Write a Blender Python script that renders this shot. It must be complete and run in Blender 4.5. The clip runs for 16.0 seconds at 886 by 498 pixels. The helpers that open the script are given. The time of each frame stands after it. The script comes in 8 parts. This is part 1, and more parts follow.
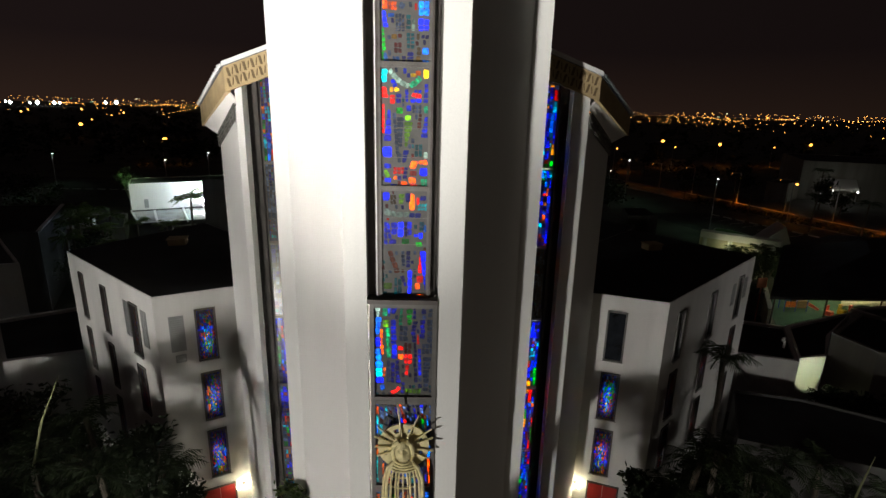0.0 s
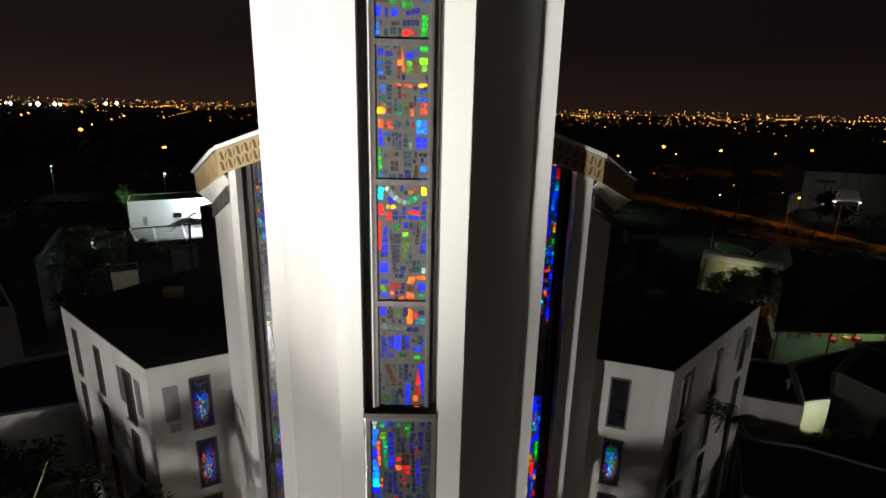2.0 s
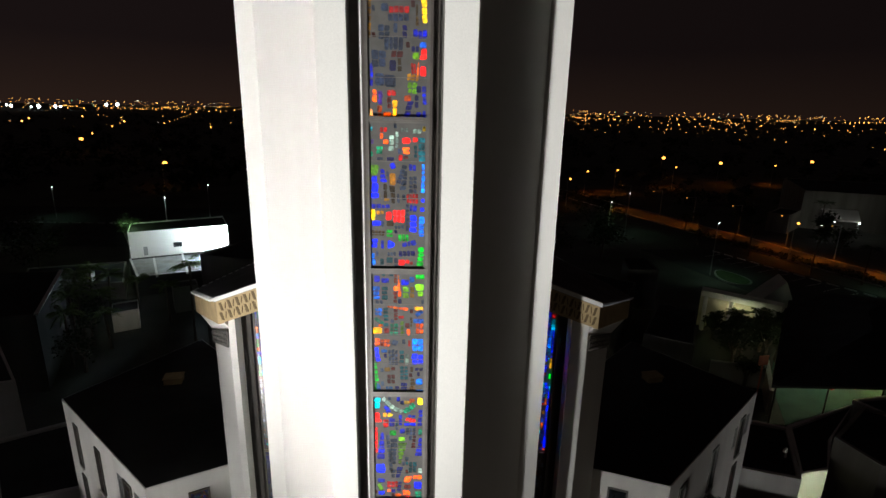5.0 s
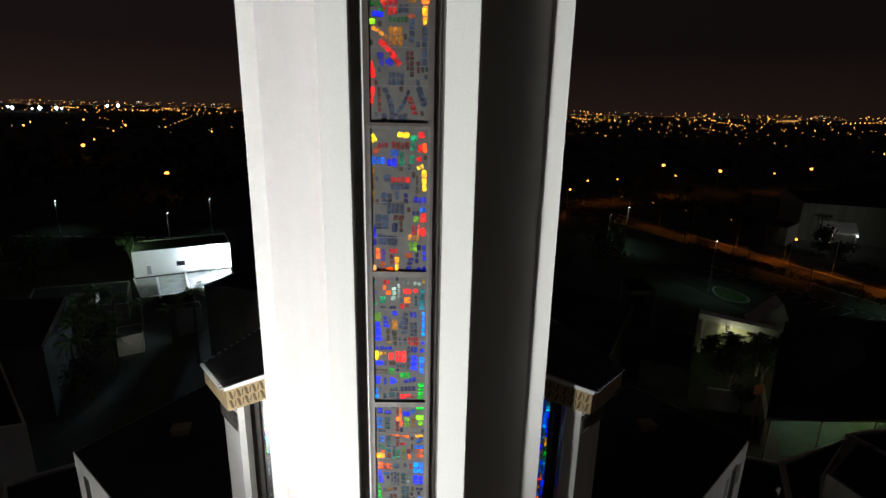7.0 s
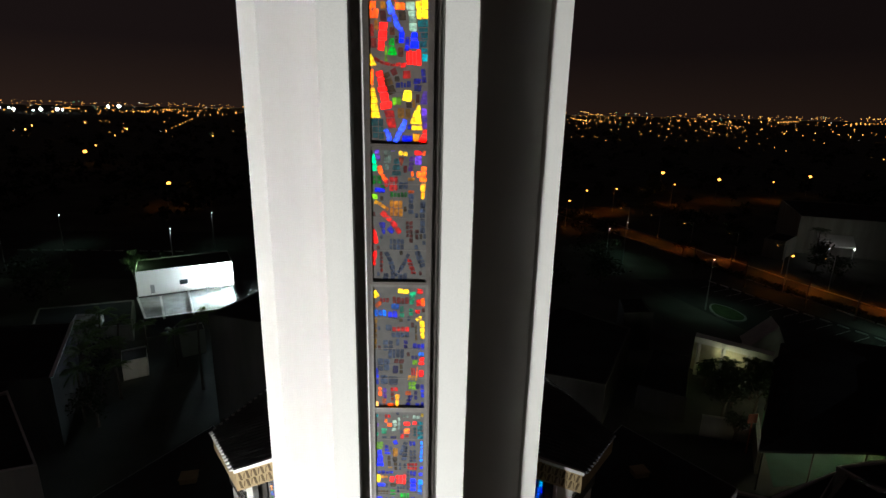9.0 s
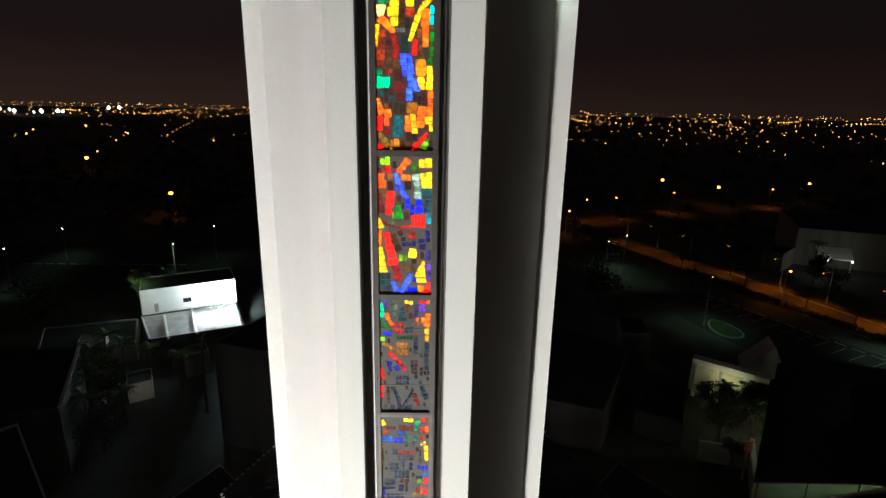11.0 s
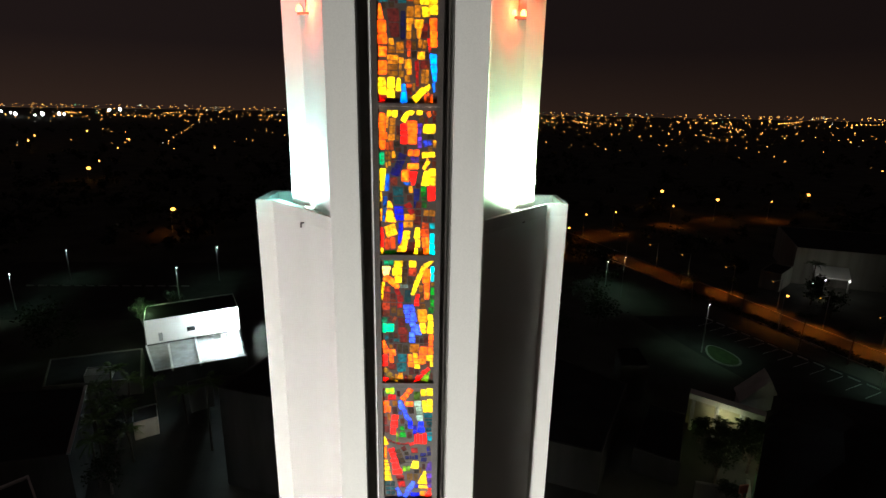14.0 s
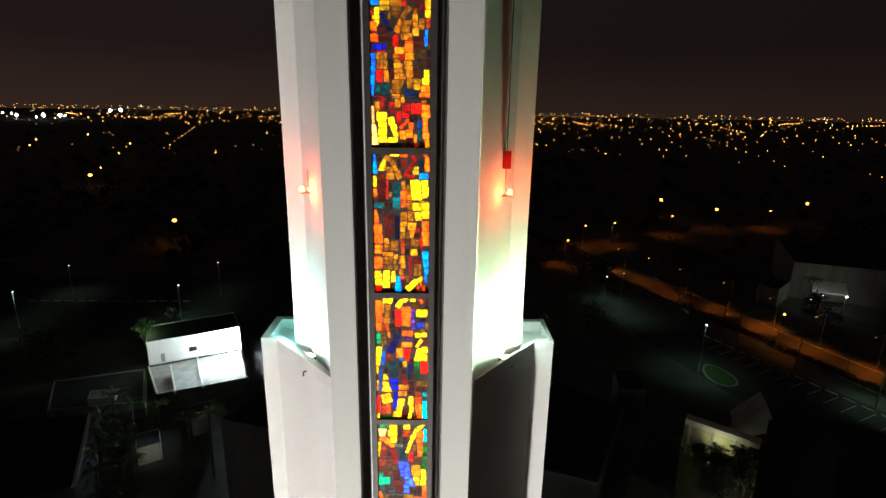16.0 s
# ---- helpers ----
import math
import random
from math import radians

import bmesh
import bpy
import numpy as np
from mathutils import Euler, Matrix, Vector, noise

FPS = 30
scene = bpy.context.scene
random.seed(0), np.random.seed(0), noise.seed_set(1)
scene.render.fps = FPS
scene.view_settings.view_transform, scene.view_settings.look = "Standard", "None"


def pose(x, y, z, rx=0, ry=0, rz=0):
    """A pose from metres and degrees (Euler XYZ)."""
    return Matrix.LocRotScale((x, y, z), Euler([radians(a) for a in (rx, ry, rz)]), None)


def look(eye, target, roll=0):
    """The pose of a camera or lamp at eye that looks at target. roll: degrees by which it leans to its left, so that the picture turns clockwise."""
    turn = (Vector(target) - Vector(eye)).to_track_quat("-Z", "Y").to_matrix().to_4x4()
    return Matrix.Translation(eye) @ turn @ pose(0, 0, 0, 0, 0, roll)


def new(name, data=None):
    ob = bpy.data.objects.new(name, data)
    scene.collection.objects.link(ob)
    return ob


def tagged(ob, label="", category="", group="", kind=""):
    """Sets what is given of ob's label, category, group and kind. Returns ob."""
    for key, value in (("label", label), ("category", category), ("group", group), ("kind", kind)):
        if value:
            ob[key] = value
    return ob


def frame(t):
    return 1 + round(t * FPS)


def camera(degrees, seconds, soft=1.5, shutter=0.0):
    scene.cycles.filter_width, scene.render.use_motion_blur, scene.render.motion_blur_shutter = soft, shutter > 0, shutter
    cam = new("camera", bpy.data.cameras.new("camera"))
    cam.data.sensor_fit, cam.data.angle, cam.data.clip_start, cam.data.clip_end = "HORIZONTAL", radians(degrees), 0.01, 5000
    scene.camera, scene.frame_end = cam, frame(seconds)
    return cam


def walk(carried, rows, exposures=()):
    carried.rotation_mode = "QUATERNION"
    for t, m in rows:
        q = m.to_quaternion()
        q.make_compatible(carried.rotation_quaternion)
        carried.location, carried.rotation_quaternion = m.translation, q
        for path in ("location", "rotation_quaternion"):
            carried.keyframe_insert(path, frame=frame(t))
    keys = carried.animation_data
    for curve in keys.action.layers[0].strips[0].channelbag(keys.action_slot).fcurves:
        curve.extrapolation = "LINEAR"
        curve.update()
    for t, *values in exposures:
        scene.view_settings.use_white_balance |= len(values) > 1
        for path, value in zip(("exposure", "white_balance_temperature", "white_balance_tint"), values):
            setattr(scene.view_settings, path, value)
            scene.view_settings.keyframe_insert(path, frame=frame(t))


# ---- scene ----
from mathutils import geometry

cam = camera(81.6, 16.0)
PATH = [
    (0, (0.683, -12.874, 20.12), (0.731, -10.843, 19.563), 1.4),
    (0.5, (0.627, -12.54, 20.761), (0.674, -10.508, 20.203), 1.4),
    (1, (0.602, -12.236, 21.417), (0.649, -10.204, 20.86), 1.4),
    (1.5, (0.635, -11.954, 22.076), (0.683, -9.923, 21.517), 1.4),
    (2, (0.687, -11.692, 22.751), (0.733, -9.66, 22.193), 1.3),
    (2.5, (0.748, -11.438, 23.374), (0.795, -9.406, 22.815), 1.3),
    (3, (0.767, -11.169, 24.035), (0.814, -9.137, 23.477), 1.3),
    (3.5, (0.756, -10.925, 24.802), (0.801, -8.893, 24.244), 1.3),
    (4, (0.728, -10.727, 25.725), (0.773, -8.695, 25.168), 1.3),
    (6.5, (0.7, -10.544, 29.918), (0.743, -8.513, 29.361), 1.2),
    (7, (0.688, -10.552, 30.721), (0.73, -8.52, 30.164), 1.2),
    (7.5, (0.669, -10.553, 31.534), (0.71, -8.52, 30.977), 1.1),
    (8, (0.679, -10.58, 32.371), (0.719, -8.547, 31.815), 1.1),
    (8.5, (0.722, -10.631, 33.243), (0.763, -8.599, 32.685), 1.2),
    (9, (0.708, -10.656, 34.097), (0.748, -8.623, 33.54), 1.2),
    (11.5, (0.59, -10.71, 38.18), (0.628, -8.678, 37.623), 1.1),
    (12, (0.604, -10.714, 38.996), (0.641, -8.681, 38.439), 1.1),
    (12.5, (0.598, -10.622, 39.834), (0.634, -8.591, 39.278), 1.1),
    (13, (0.577, -10.606, 40.701), (0.614, -8.574, 40.144), 1.1),
    (13.5, (0.537, -10.527, 41.576), (0.573, -8.495, 41.02), 1.0),
    (14, (0.534, -10.409, 42.514), (0.57, -8.377, 41.958), 1.0),
    (14.5, (0.55, -10.355, 43.527), (0.585, -8.322, 42.969), 1.0),
    (15, (0.581, -10.301, 44.519), (0.614, -8.269, 43.962), 1.0),
    (15.5, (0.622, -10.256, 45.449), (0.657, -8.223, 44.893), 1.0),
    (16, (0.668, -10.289, 46.391), (0.702, -8.257, 45.835), 1.0),
]
walk(cam, [(t, look(eye, target, roll)) for t, eye, target, roll in PATH],
     exposures=[(0, 0.12, 6350, 8), (2, 0.02, 6350, 8), (4, -0.04, 6300, 8), (6.5, -0.08, 6000, 7), (9, 0.0, 6050, 6), (11.5, 0.26, 6250, 6), (13, 0.34, 6300, 6), (16, 0.56, 6300, 6)])

# ---------------------------------------------------------------- world and lights
world = bpy.data.worlds.new("night_sky")
scene.world = world
world.use_nodes = True
wn, wl = world.node_tree.nodes, world.node_tree.links
wn.clear()
w_out = wn.new("ShaderNodeOutputWorld")
w_bg = wn.new("ShaderNodeBackground")
w_co = wn.new("ShaderNodeTexCoord")
w_sep = wn.new("ShaderNodeSeparateXYZ")
w_ramp = wn.new("ShaderNodeValToRGB")
wl.new(w_co.outputs["Generated"], w_sep.inputs[0])
wl.new(w_sep.outputs["Z"], w_ramp.inputs[0])
wl.new(w_ramp.outputs[0], w_bg.inputs[0])
wl.new(w_bg.outputs[0], w_out.inputs[0])
el = w_ramp.color_ramp.elements
el[0].position, el[0].color = 0.0, (0.0180, 0.0098, 0.0070, 1)
el[1].position, el[1].color = 0.5, (0.0075, 0.0056, 0.0054, 1)
mid = w_ramp.color_ramp.elements.new(0.10)
mid.color = (0.0082, 0.0050, 0.0048, 1)
w_side = wn.new("ShaderNodeMapRange")
w_side.inputs["From Min"].default_value, w_side.inputs["From Max"].default_value = -0.7, 0.7
w_side.inputs["To Min"].default_value, w_side.inputs["To Max"].default_value = 1.18, 0.70
wl.new(w_sep.outputs["X"], w_side.inputs[0])
wl.new(w_side.outputs[0], w_bg.inputs[1])


def lamp(name, kind, m, power, colour, **more):
    data = bpy.data.lights.new(name, kind)
    data.energy, data.color = power, colour
    if kind == "SPOT":
        data.spot_size, data.spot_blend = radians(more.get("cone", 60)), more.get("blend", 1.0)
    if kind in ("SPOT", "POINT"):
        data.shadow_soft_size = more.get("size", 0.1)
    if kind == "AREA":
        data.shape, data.size, data.size_y = "RECTANGLE", more["sx"], more["sy"]
    ob = new(name, data)
    ob.matrix_world = m
    return ob


WARM = (1.0, 0.955, 0.895)
FLOOD = (-14.9, -23.6, 0.8)
# ground floodlights on the lawn in front of the tower
lamp("tower_wash", "SPOT", look(FLOOD, (-2.8, 1.6, 30.2)), 108000, WARM, cone=44, blend=1.0, size=0.3)
lamp("tower_wash", "SPOT", look((-15.6, -23.7, 0.8), (-1.0, 4.0, 13.5)), 21500, WARM, cone=68, blend=1.0, size=0.3)
# an added weak fill on the other side, lifting the tower's dark faces
lamp("tower_wash", "SPOT", look((17.0, -22.0, 0.8), (3.0, 2.0, 19.0)), 760, (1.0, 0.86, 0.68), cone=84, blend=1.0, size=0.3)
# smaller garden floodlights on the wings' side walls
lamp("garden_floodlight", "SPOT", look((-25.0, -4.0, 0.6), (-15.0, 10.5, 9.8)), 5600, WARM, cone=75, blend=1.0, size=0.15)
lamp("garden_floodlight", "SPOT", look((24.5, -3.0, 3.8), (21.6, 14.5, 6.0)), 1600, WARM, cone=75, blend=1.0, size=0.15)
# lights inside the shaft, behind the stained glass
lamp("shaft_light", "AREA", pose(0, 1.9, 20.0, 90, 0, 180), 2800, (1.0, 0.97, 0.9), sx=1.1, sy=26)
lamp("shaft_light", "AREA", pose(0, 1.9, 42.0, 90, 0, 180), 2000, (1.0, 0.95, 0.85), sx=1.1, sy=17)


# ---------------------------------------------------------------- materials
def nodes_of(name):
    m = bpy.data.materials.new(name)
    m.use_nodes = True
    return m, m.node_tree.nodes, m.node_tree.links, m.node_tree.nodes["Principled BSDF"]


def surface(name, colour, rough=0.8, metal=0.0, scale=1.2, vary=0.18, fine=40.0, bump=0.15, streak=False, island=0.0):
    """A painted or mineral surface: stains at one scale, grain at another, fine relief."""
    m, n, l, b = nodes_of(name)
    co = n.new("ShaderNodeTexCoord")
    mp = n.new("ShaderNodeMapping")
    l.new(co.outputs["Object"], mp.inputs[0])
    if streak:
        mp.inputs["Scale"].default_value = (1.0, 1.0, 0.12)
    big = n.new("ShaderNodeTexNoise")
    big.inputs["Scale"].default_value, big.inputs["Detail"].default_value = scale, 6
    l.new(mp.outputs[0], big.inputs[0])
    small = n.new("ShaderNodeTexNoise")
    small.inputs["Scale"].default_value, small.inputs["Detail"].default_value = fine, 3
    l.new(co.outputs["Object"], small.inputs[0])
    mix = n.new("ShaderNodeMix")
    mix.data_type = "RGBA"
    mix.inputs["A"].default_value = (*[c * (1 - vary) for c in colour], 1)
    mix.inputs["B"].default_value = (*[min(1, c * (1 + vary * 0.6)) for c in colour], 1)
    ramp = n.new("ShaderNodeMapRange")
    ramp.inputs["From Min"].default_value, ramp.inputs["From Max"].default_value = 0.32, 0.68
    l.new(big.outputs[0], ramp.inputs[0])
    l.new(ramp.outputs[0], mix.inputs["Factor"])
    mix2 = n.new("ShaderNodeMix")
    mix2.data_type, mix2.blend_type = "RGBA", "MULTIPLY"
    mix2.inputs["Factor"].default_value = 0.25
    l.new(mix.outputs["Result"], mix2.inputs["A"])
    l.new(small.outputs[0], mix2.inputs["B"])
    l.new(mix2.outputs["Result"], b.inputs["Base Color"])
    b.inputs["Roughness"].default_value, b.inputs["Metallic"].default_value = rough, metal
    if bump:
        bp = n.new("ShaderNodeBump")
        bp.inputs["Strength"].default_value, bp.inputs["Distance"].default_value = bump, 0.01
        l.new(small.outputs[0], bp.inputs["Height"])
        l.new(bp.outputs[0], b.inputs["Normal"])
    return m


def glass(name, colour, low=0.10, high=1.0):
    """Thick coloured slab glass that passes the light behind it; each slab differs in strength."""
    m, n, l, b = nodes_of(name)
    n.remove(b)
    out = n["Material Output"]
    info = n.new("ShaderNodeObjectInfo")
    geo = n.new("ShaderNodeNewGeometry")
    add = n.new("ShaderNodeMath")
    add.operation = "ADD"
    l.new(info.outputs["Random"], add.inputs[0])
    l.new(geo.outputs["Random Per Island"], add.inputs[1])
    fr = n.new("ShaderNodeMath")
    fr.operation = "FRACT"
    l.new(add.outputs[0], fr.inputs[0])
    pw = n.new("ShaderNodeMath")
    pw.operation = "POWER"
    pw.inputs[1].default_value = 1.7
    l.new(fr.outputs[0], pw.inputs[0])
    mr = n.new("ShaderNodeMapRange")
    mr.inputs["To Min"].default_value, mr.inputs["To Max"].default_value = low, high
    l.new(pw.outputs[0], mr.inputs[0])
    co = n.new("ShaderNodeTexCoord")
    tx = n.new("ShaderNodeTexNoise")
    tx.inputs["Scale"].default_value, tx.inputs["Detail"].default_value = 17.0, 3.0
    l.new(co.outputs["Object"], tx.inputs[0])
    mr2 = n.new("ShaderNodeMapRange")
    mr2.inputs["From Min"].default_value, mr2.inputs["From Max"].default_value = 0.3, 0.7
    mr2.inputs["To Min"].default_value, mr2.inputs["To Max"].default_value = 0.30, 1.15
    l.new(tx.outputs[0], mr2.inputs[0])
    mul = n.new("ShaderNodeMath")
    mul.operation = "MULTIPLY"
    l.new(mr.outputs[0], mul.inputs[0])
    l.new(mr2.outputs[0], mul.inputs[1])
    vm = n.new("ShaderNodeVectorMath")
    vm.operation = "SCALE"
    vm.inputs[0].default_value = colour
    l.new(mul.outputs[0], vm.inputs["Scale"])
    tr = n.new("ShaderNodeBsdfTranslucent")
    l.new(vm.outputs[0], tr.inputs[0])
    gl = n.new("ShaderNodeBsdfGlossy")
    gl.inputs["Roughness"].default_value = 0.25
    mx = n.new("ShaderNodeMixShader")
    mx.inputs[0].default_value = 0.04
    df = n.new("ShaderNodeBsdfDiffuse")
    df.inputs[0].default_value = (*[0.030 + 0.055 * c for c in colour], 1)
    ad = n.new("ShaderNodeAddShader")
    l.new(tr.outputs[0], ad.inputs[0])
    l.new(df.outputs[0], ad.inputs[1])
    l.new(ad.outputs[0], mx.inputs[1])
    l.new(gl.outputs[0], mx.inputs[2])
    l.new(mx.outputs[0], out.inputs["Surface"])
    return m


def glow(name, colour, strength, island=0.0):
    """A lamp's lit face."""
    m, n, l, b = nodes_of(name)
    b.inputs["Base Color"].default_value = (0.05, 0.05, 0.05, 1)
    b.inputs["Emission Color"].default_value = (*colour, 1)
    b.inputs["Emission Strength"].default_value = strength
    if island:
        geo = n.new("ShaderNodeNewGeometry")
        mr = n.new("ShaderNodeMapRange")
        mr.inputs["To Min"].default_value, mr.inputs["To Max"].default_value = strength * (1 - island), strength
        l.new(geo.outputs["Random Per Island"], mr.inputs[0])
        l.new(mr.outputs[0], b.inputs["Emission Strength"])
    return m


STUCCO = surface("white_stucco", (0.80, 0.78, 0.74), 0.9, scale=0.5, vary=0.06, fine=55, bump=0.25, streak=True)
STUCCO_OLD = surface("weathered_white_stucco", (0.74, 0.72, 0.68), 0.9, scale=0.7, vary=0.14, fine=45, bump=0.3, streak=True)
FRAME = surface("dark_bronze_metal", (0.095, 0.080, 0.070), 0.5, 0.15, scale=3, vary=0.2)
FRAME_GREY = surface("grey_painted_metal", (0.145, 0.134, 0.122), 0.5, 0.3, scale=3, vary=0.2)
# Dark colour that holds the shade of recesses, linings and rooms.
INNER_SHADE = surface("inner_shade", (0.07, 0.062, 0.055), 0.85, scale=2, vary=0.2)
EPOXY = surface("grey_epoxy_matrix", (0.100, 0.096, 0.088), 0.75, scale=4, vary=0.15, fine=90, bump=0.4)
EPOXY_DARK = surface("dark_epoxy_matrix", (0.085, 0.064, 0.050), 0.8, scale=4, vary=0.2, fine=90, bump=0.4)
EPOXY_BROWN = surface("brown_epoxy_matrix", (0.14, 0.118, 0.10), 0.8, scale=4, vary=0.2, fine=90, bump=0.4)
ROOF = surface("black_bitumen_roof", (0.034, 0.033, 0.034), 0.95, scale=0.35, vary=0.35, fine=20)
TAN = surface("tan_painted_concrete", (0.50, 0.37, 0.19), 0.85, scale=2, vary=0.15)
BROWN = surface("brown_ornament", (0.17, 0.115, 0.055), 0.85, scale=4, vary=0.2)
SLATE = surface("dark_ribbed_metal", (0.17, 0.17, 0.175), 0.6, 0.0, scale=1.0, vary=0.25)
WHITE_METAL = surface("white_painted_metal", (0.78, 0.77, 0.74), 0.5, 0.0, scale=3, vary=0.06)
RED_DOOR = surface("red_painted_door", (0.42, 0.03, 0.025), 0.45, scale=2, vary=0.12)
SHUTTER = surface("grey_louvre_metal", (0.34, 0.34, 0.33), 0.55, 0.2, scale=3, vary=0.1)
GILT = surface("pale_gilt_metal", (0.76, 0.66, 0.34), 0.6, 0.0, scale=6, vary=0.2)
DARK_GLASS = surface("dark_window_glass", (0.018, 0.02, 0.024), 0.12, 0.0, scale=2, vary=0.3, bump=0)
GRASS_DARK = surface("dark_night_ground", (0.105, 0.105, 0.085), 0.95, scale=0.08, vary=0.45, fine=3)
ASPHALT = surface("asphalt", (0.05, 0.048, 0.046), 0.9, scale=0.25, vary=0.3, fine=12)
PAINT_LINE = surface("white_road_paint", (0.70, 0.70, 0.68), 0.7, scale=2, vary=0.15)
CONCRETE = surface("pale_concrete", (0.42, 0.41, 0.38), 0.9, scale=0.8, vary=0.2)
LEAF = surface("palm_leaf", (0.040, 0.062, 0.018), 0.6, scale=2, vary=0.35)
# Lit copy of the palm leaf: lamp light is put into its colour.
LEAF_LIT = surface("lit_palm_leaf", (0.12, 0.17, 0.035), 0.55, scale=2, vary=0.3)
LEAF_DARK = surface("dark_foliage", (0.030, 0.046, 0.016), 0.75, scale=0.6, vary=0.45)
BARK = surface("palm_bark", (0.15, 0.125, 0.095), 0.9, scale=4, vary=0.3)
POLE = surface("galvanised_steel", (0.45, 0.45, 0.44), 0.55, 0.2, scale=3, vary=0.15)

PEBBLE = surface("rough_dark_stone", (0.16, 0.15, 0.135), 0.9, scale=6, vary=0.5, fine=30, bump=0.6)
# Unlit neighbouring walls: their shade is put into this dark base colour.
PLASTER_SHADED = surface("shaded_weathered_plaster", (0.095, 0.09, 0.082), 0.9, scale=0.5, vary=0.3, streak=True)
PLASTER_PALE = surface("stained_pale_plaster", (0.34, 0.32, 0.28), 0.9, scale=0.5, vary=0.25, streak=True)

HUES = {
    "blue": (0.022, 0.065, 0.98), "deep": (0.03, 0.03, 0.42), "sky": (0.03, 0.32, 0.95), "cyan": (0.02, 0.70, 0.80),
    "green": (0.02, 0.55, 0.05), "red": (0.92, 0.030, 0.012), "orange": (1.0, 0.25, 0.006), "amber": (0.92, 0.50, 0.015),
    "yellow": (0.95, 0.68, 0.02), "pale": (0.62, 0.80, 0.72), "smoke": (0.17, 0.25, 0.44), "wine": (0.34, 0.05, 0.03), "umber": (0.20, 0.12, 0.03),
    "teal": (0.02, 0.34, 0.40), "jade": (0.05, 0.72, 0.42), "lime": (0.42, 0.80, 0.03), "peri": (0.13, 0.22, 0.95), "lilac": (0.34, 0.16, 0.80),
    "peach": (1.0, 0.62, 0.30), "rust": (0.55, 0.13, 0.03),
}
GLASS = {k: glass("glass_" + k, v) for k, v in HUES.items()}
GLASS_CLEAR = {k: glass("clear_glass_" + k, v, 0.55, 1.0) for k, v in HUES.items()}
# Three strengths per hue: the light behind each pane is graded into it.
PANES = [{k: glass("%s_glass_%s" % (word, k), v, a, b) for k, v in HUES.items()} for word, a, b in (("deep", 0.10, 0.28), ("half_lit", 0.26, 0.60), ("lit", 0.65, 1.0))]
COOL = ["blue"] * 9 + ["deep"] * 6 + ["smoke"] * 8 + ["sky"] * 3 + ["cyan"] * 3 + ["green"] * 3 + ["red"] * 3 + ["orange"] * 2 + ["wine"] * 2 + ["amber"]
JEWEL = ["blue"] * 9 + ["deep"] * 6 + ["red"] * 3 + ["orange"] * 3 + ["amber"] * 2 + ["green"] * 3 + ["cyan"] * 2 + ["sky"] * 3


# ---------------------------------------------------------------- mesh helpers
def part(name, bm, material, parent=None, label=""):
    """Links a bmesh as one mesh object, under a thing or part if given."""
    me = bpy.data.meshes.new(name)
    bm.to_mesh(me)
    bm.free()
    for mat in material if isinstance(material, (list, tuple)) else (material,):
        me.materials.append(mat)
    ob = new(name, me)
    if parent:
        ob.parent = parent
    if label:
        ob["label"] = label
    return ob


def raw(name, verts, faces, material, parent=None):
    me = bpy.data.meshes.new(name)
    me.from_pydata(verts, [], faces)
    me.materials.append(material)
    ob = new(name, me)
    if parent:
        ob.parent = parent
    return ob


def empty(name, m=None):
    ob = new(name)
    ob.empty_display_size = 0.3
    if m is not None:
        ob.matrix_world = m
    return ob


def prism(bm, pts, z0, z1, slot=0):
    """A closed upright prism over a plan polygon; z1 may be a list, one height a corner."""
    area = sum(a[0] * b[1] - b[0] * a[1] for a, b in zip(pts, pts[1:] + pts[:1]))
    tops = list(z1) if isinstance(z1, (list, tuple)) else [z1] * len(pts)
    if area < 0:
        pts, tops = pts[::-1], tops[::-1]
    lo = [bm.verts.new((x, y, z0)) for x, y in pts]
    hi = [bm.verts.new((x, y, z)) for (x, y), z in zip(pts, tops)]
    fs = [bm.faces.new(lo[::-1]), bm.faces.new(hi)]
    for i in range(len(pts)):
        j = (i + 1) % len(pts)
        fs.append(bm.faces.new((lo[i], lo[j], hi[j], hi[i])))
    for f in fs:
        f.material_index = slot
    return fs


def box(bm, x0, x1, y0, y1, z0, z1, m=None, slot=0):
    fs = prism(bm, [(x0, y0), (x1, y0), (x1, y1), (x0, y1)], z0, z1, slot)
    if m is not None:
        bmesh.ops.transform(bm, matrix=m, verts=list({v for f in fs for v in f.verts}))
    return fs


def tube(bm, pts, radii, seg=8):
    """A round tube through the points, closed at both ends."""
    rings = []
    for i, p in enumerate(pts):
        p = Vector(p)
        d = Vector(pts[min(i + 1, len(pts) - 1)]) - Vector(pts[max(i - 1, 0)])
        q = d.to_track_quat("Z", "Y")
        r = radii[i] if isinstance(radii, (list, tuple)) else radii
        rings.append([bm.verts.new(p + q @ Vector((r * math.cos(a), r * math.sin(a), 0))) for a in (2 * math.pi * k / seg for k in range(seg))])
    for a, b in zip(rings, rings[1:]):
        for k in range(seg):
            bm.faces.new((a[k], a[(k + 1) % seg], b[(k + 1) % seg], b[k]))
    bm.faces.new(rings[0][::-1])
    bm.faces.new(rings[-1])


def soften(bm, width=0.02, seg=2):
    es = [e for e in bm.edges if len(e.link_faces) == 2 and e.calc_face_angle(0) > 0.3]
    bmesh.ops.bevel(bm, geom=es, offset=width, segments=seg, affect="EDGES", profile=0.6)


def wall_pose(p, q, z=0.0):
    """The pose of a wall's outer face from plan point p to q as seen from outside: x along it, y into it."""
    return pose(p[0], p[1], z, 0, 0, math.degrees(math.atan2(q[1] - p[1], q[0] - p[0])))


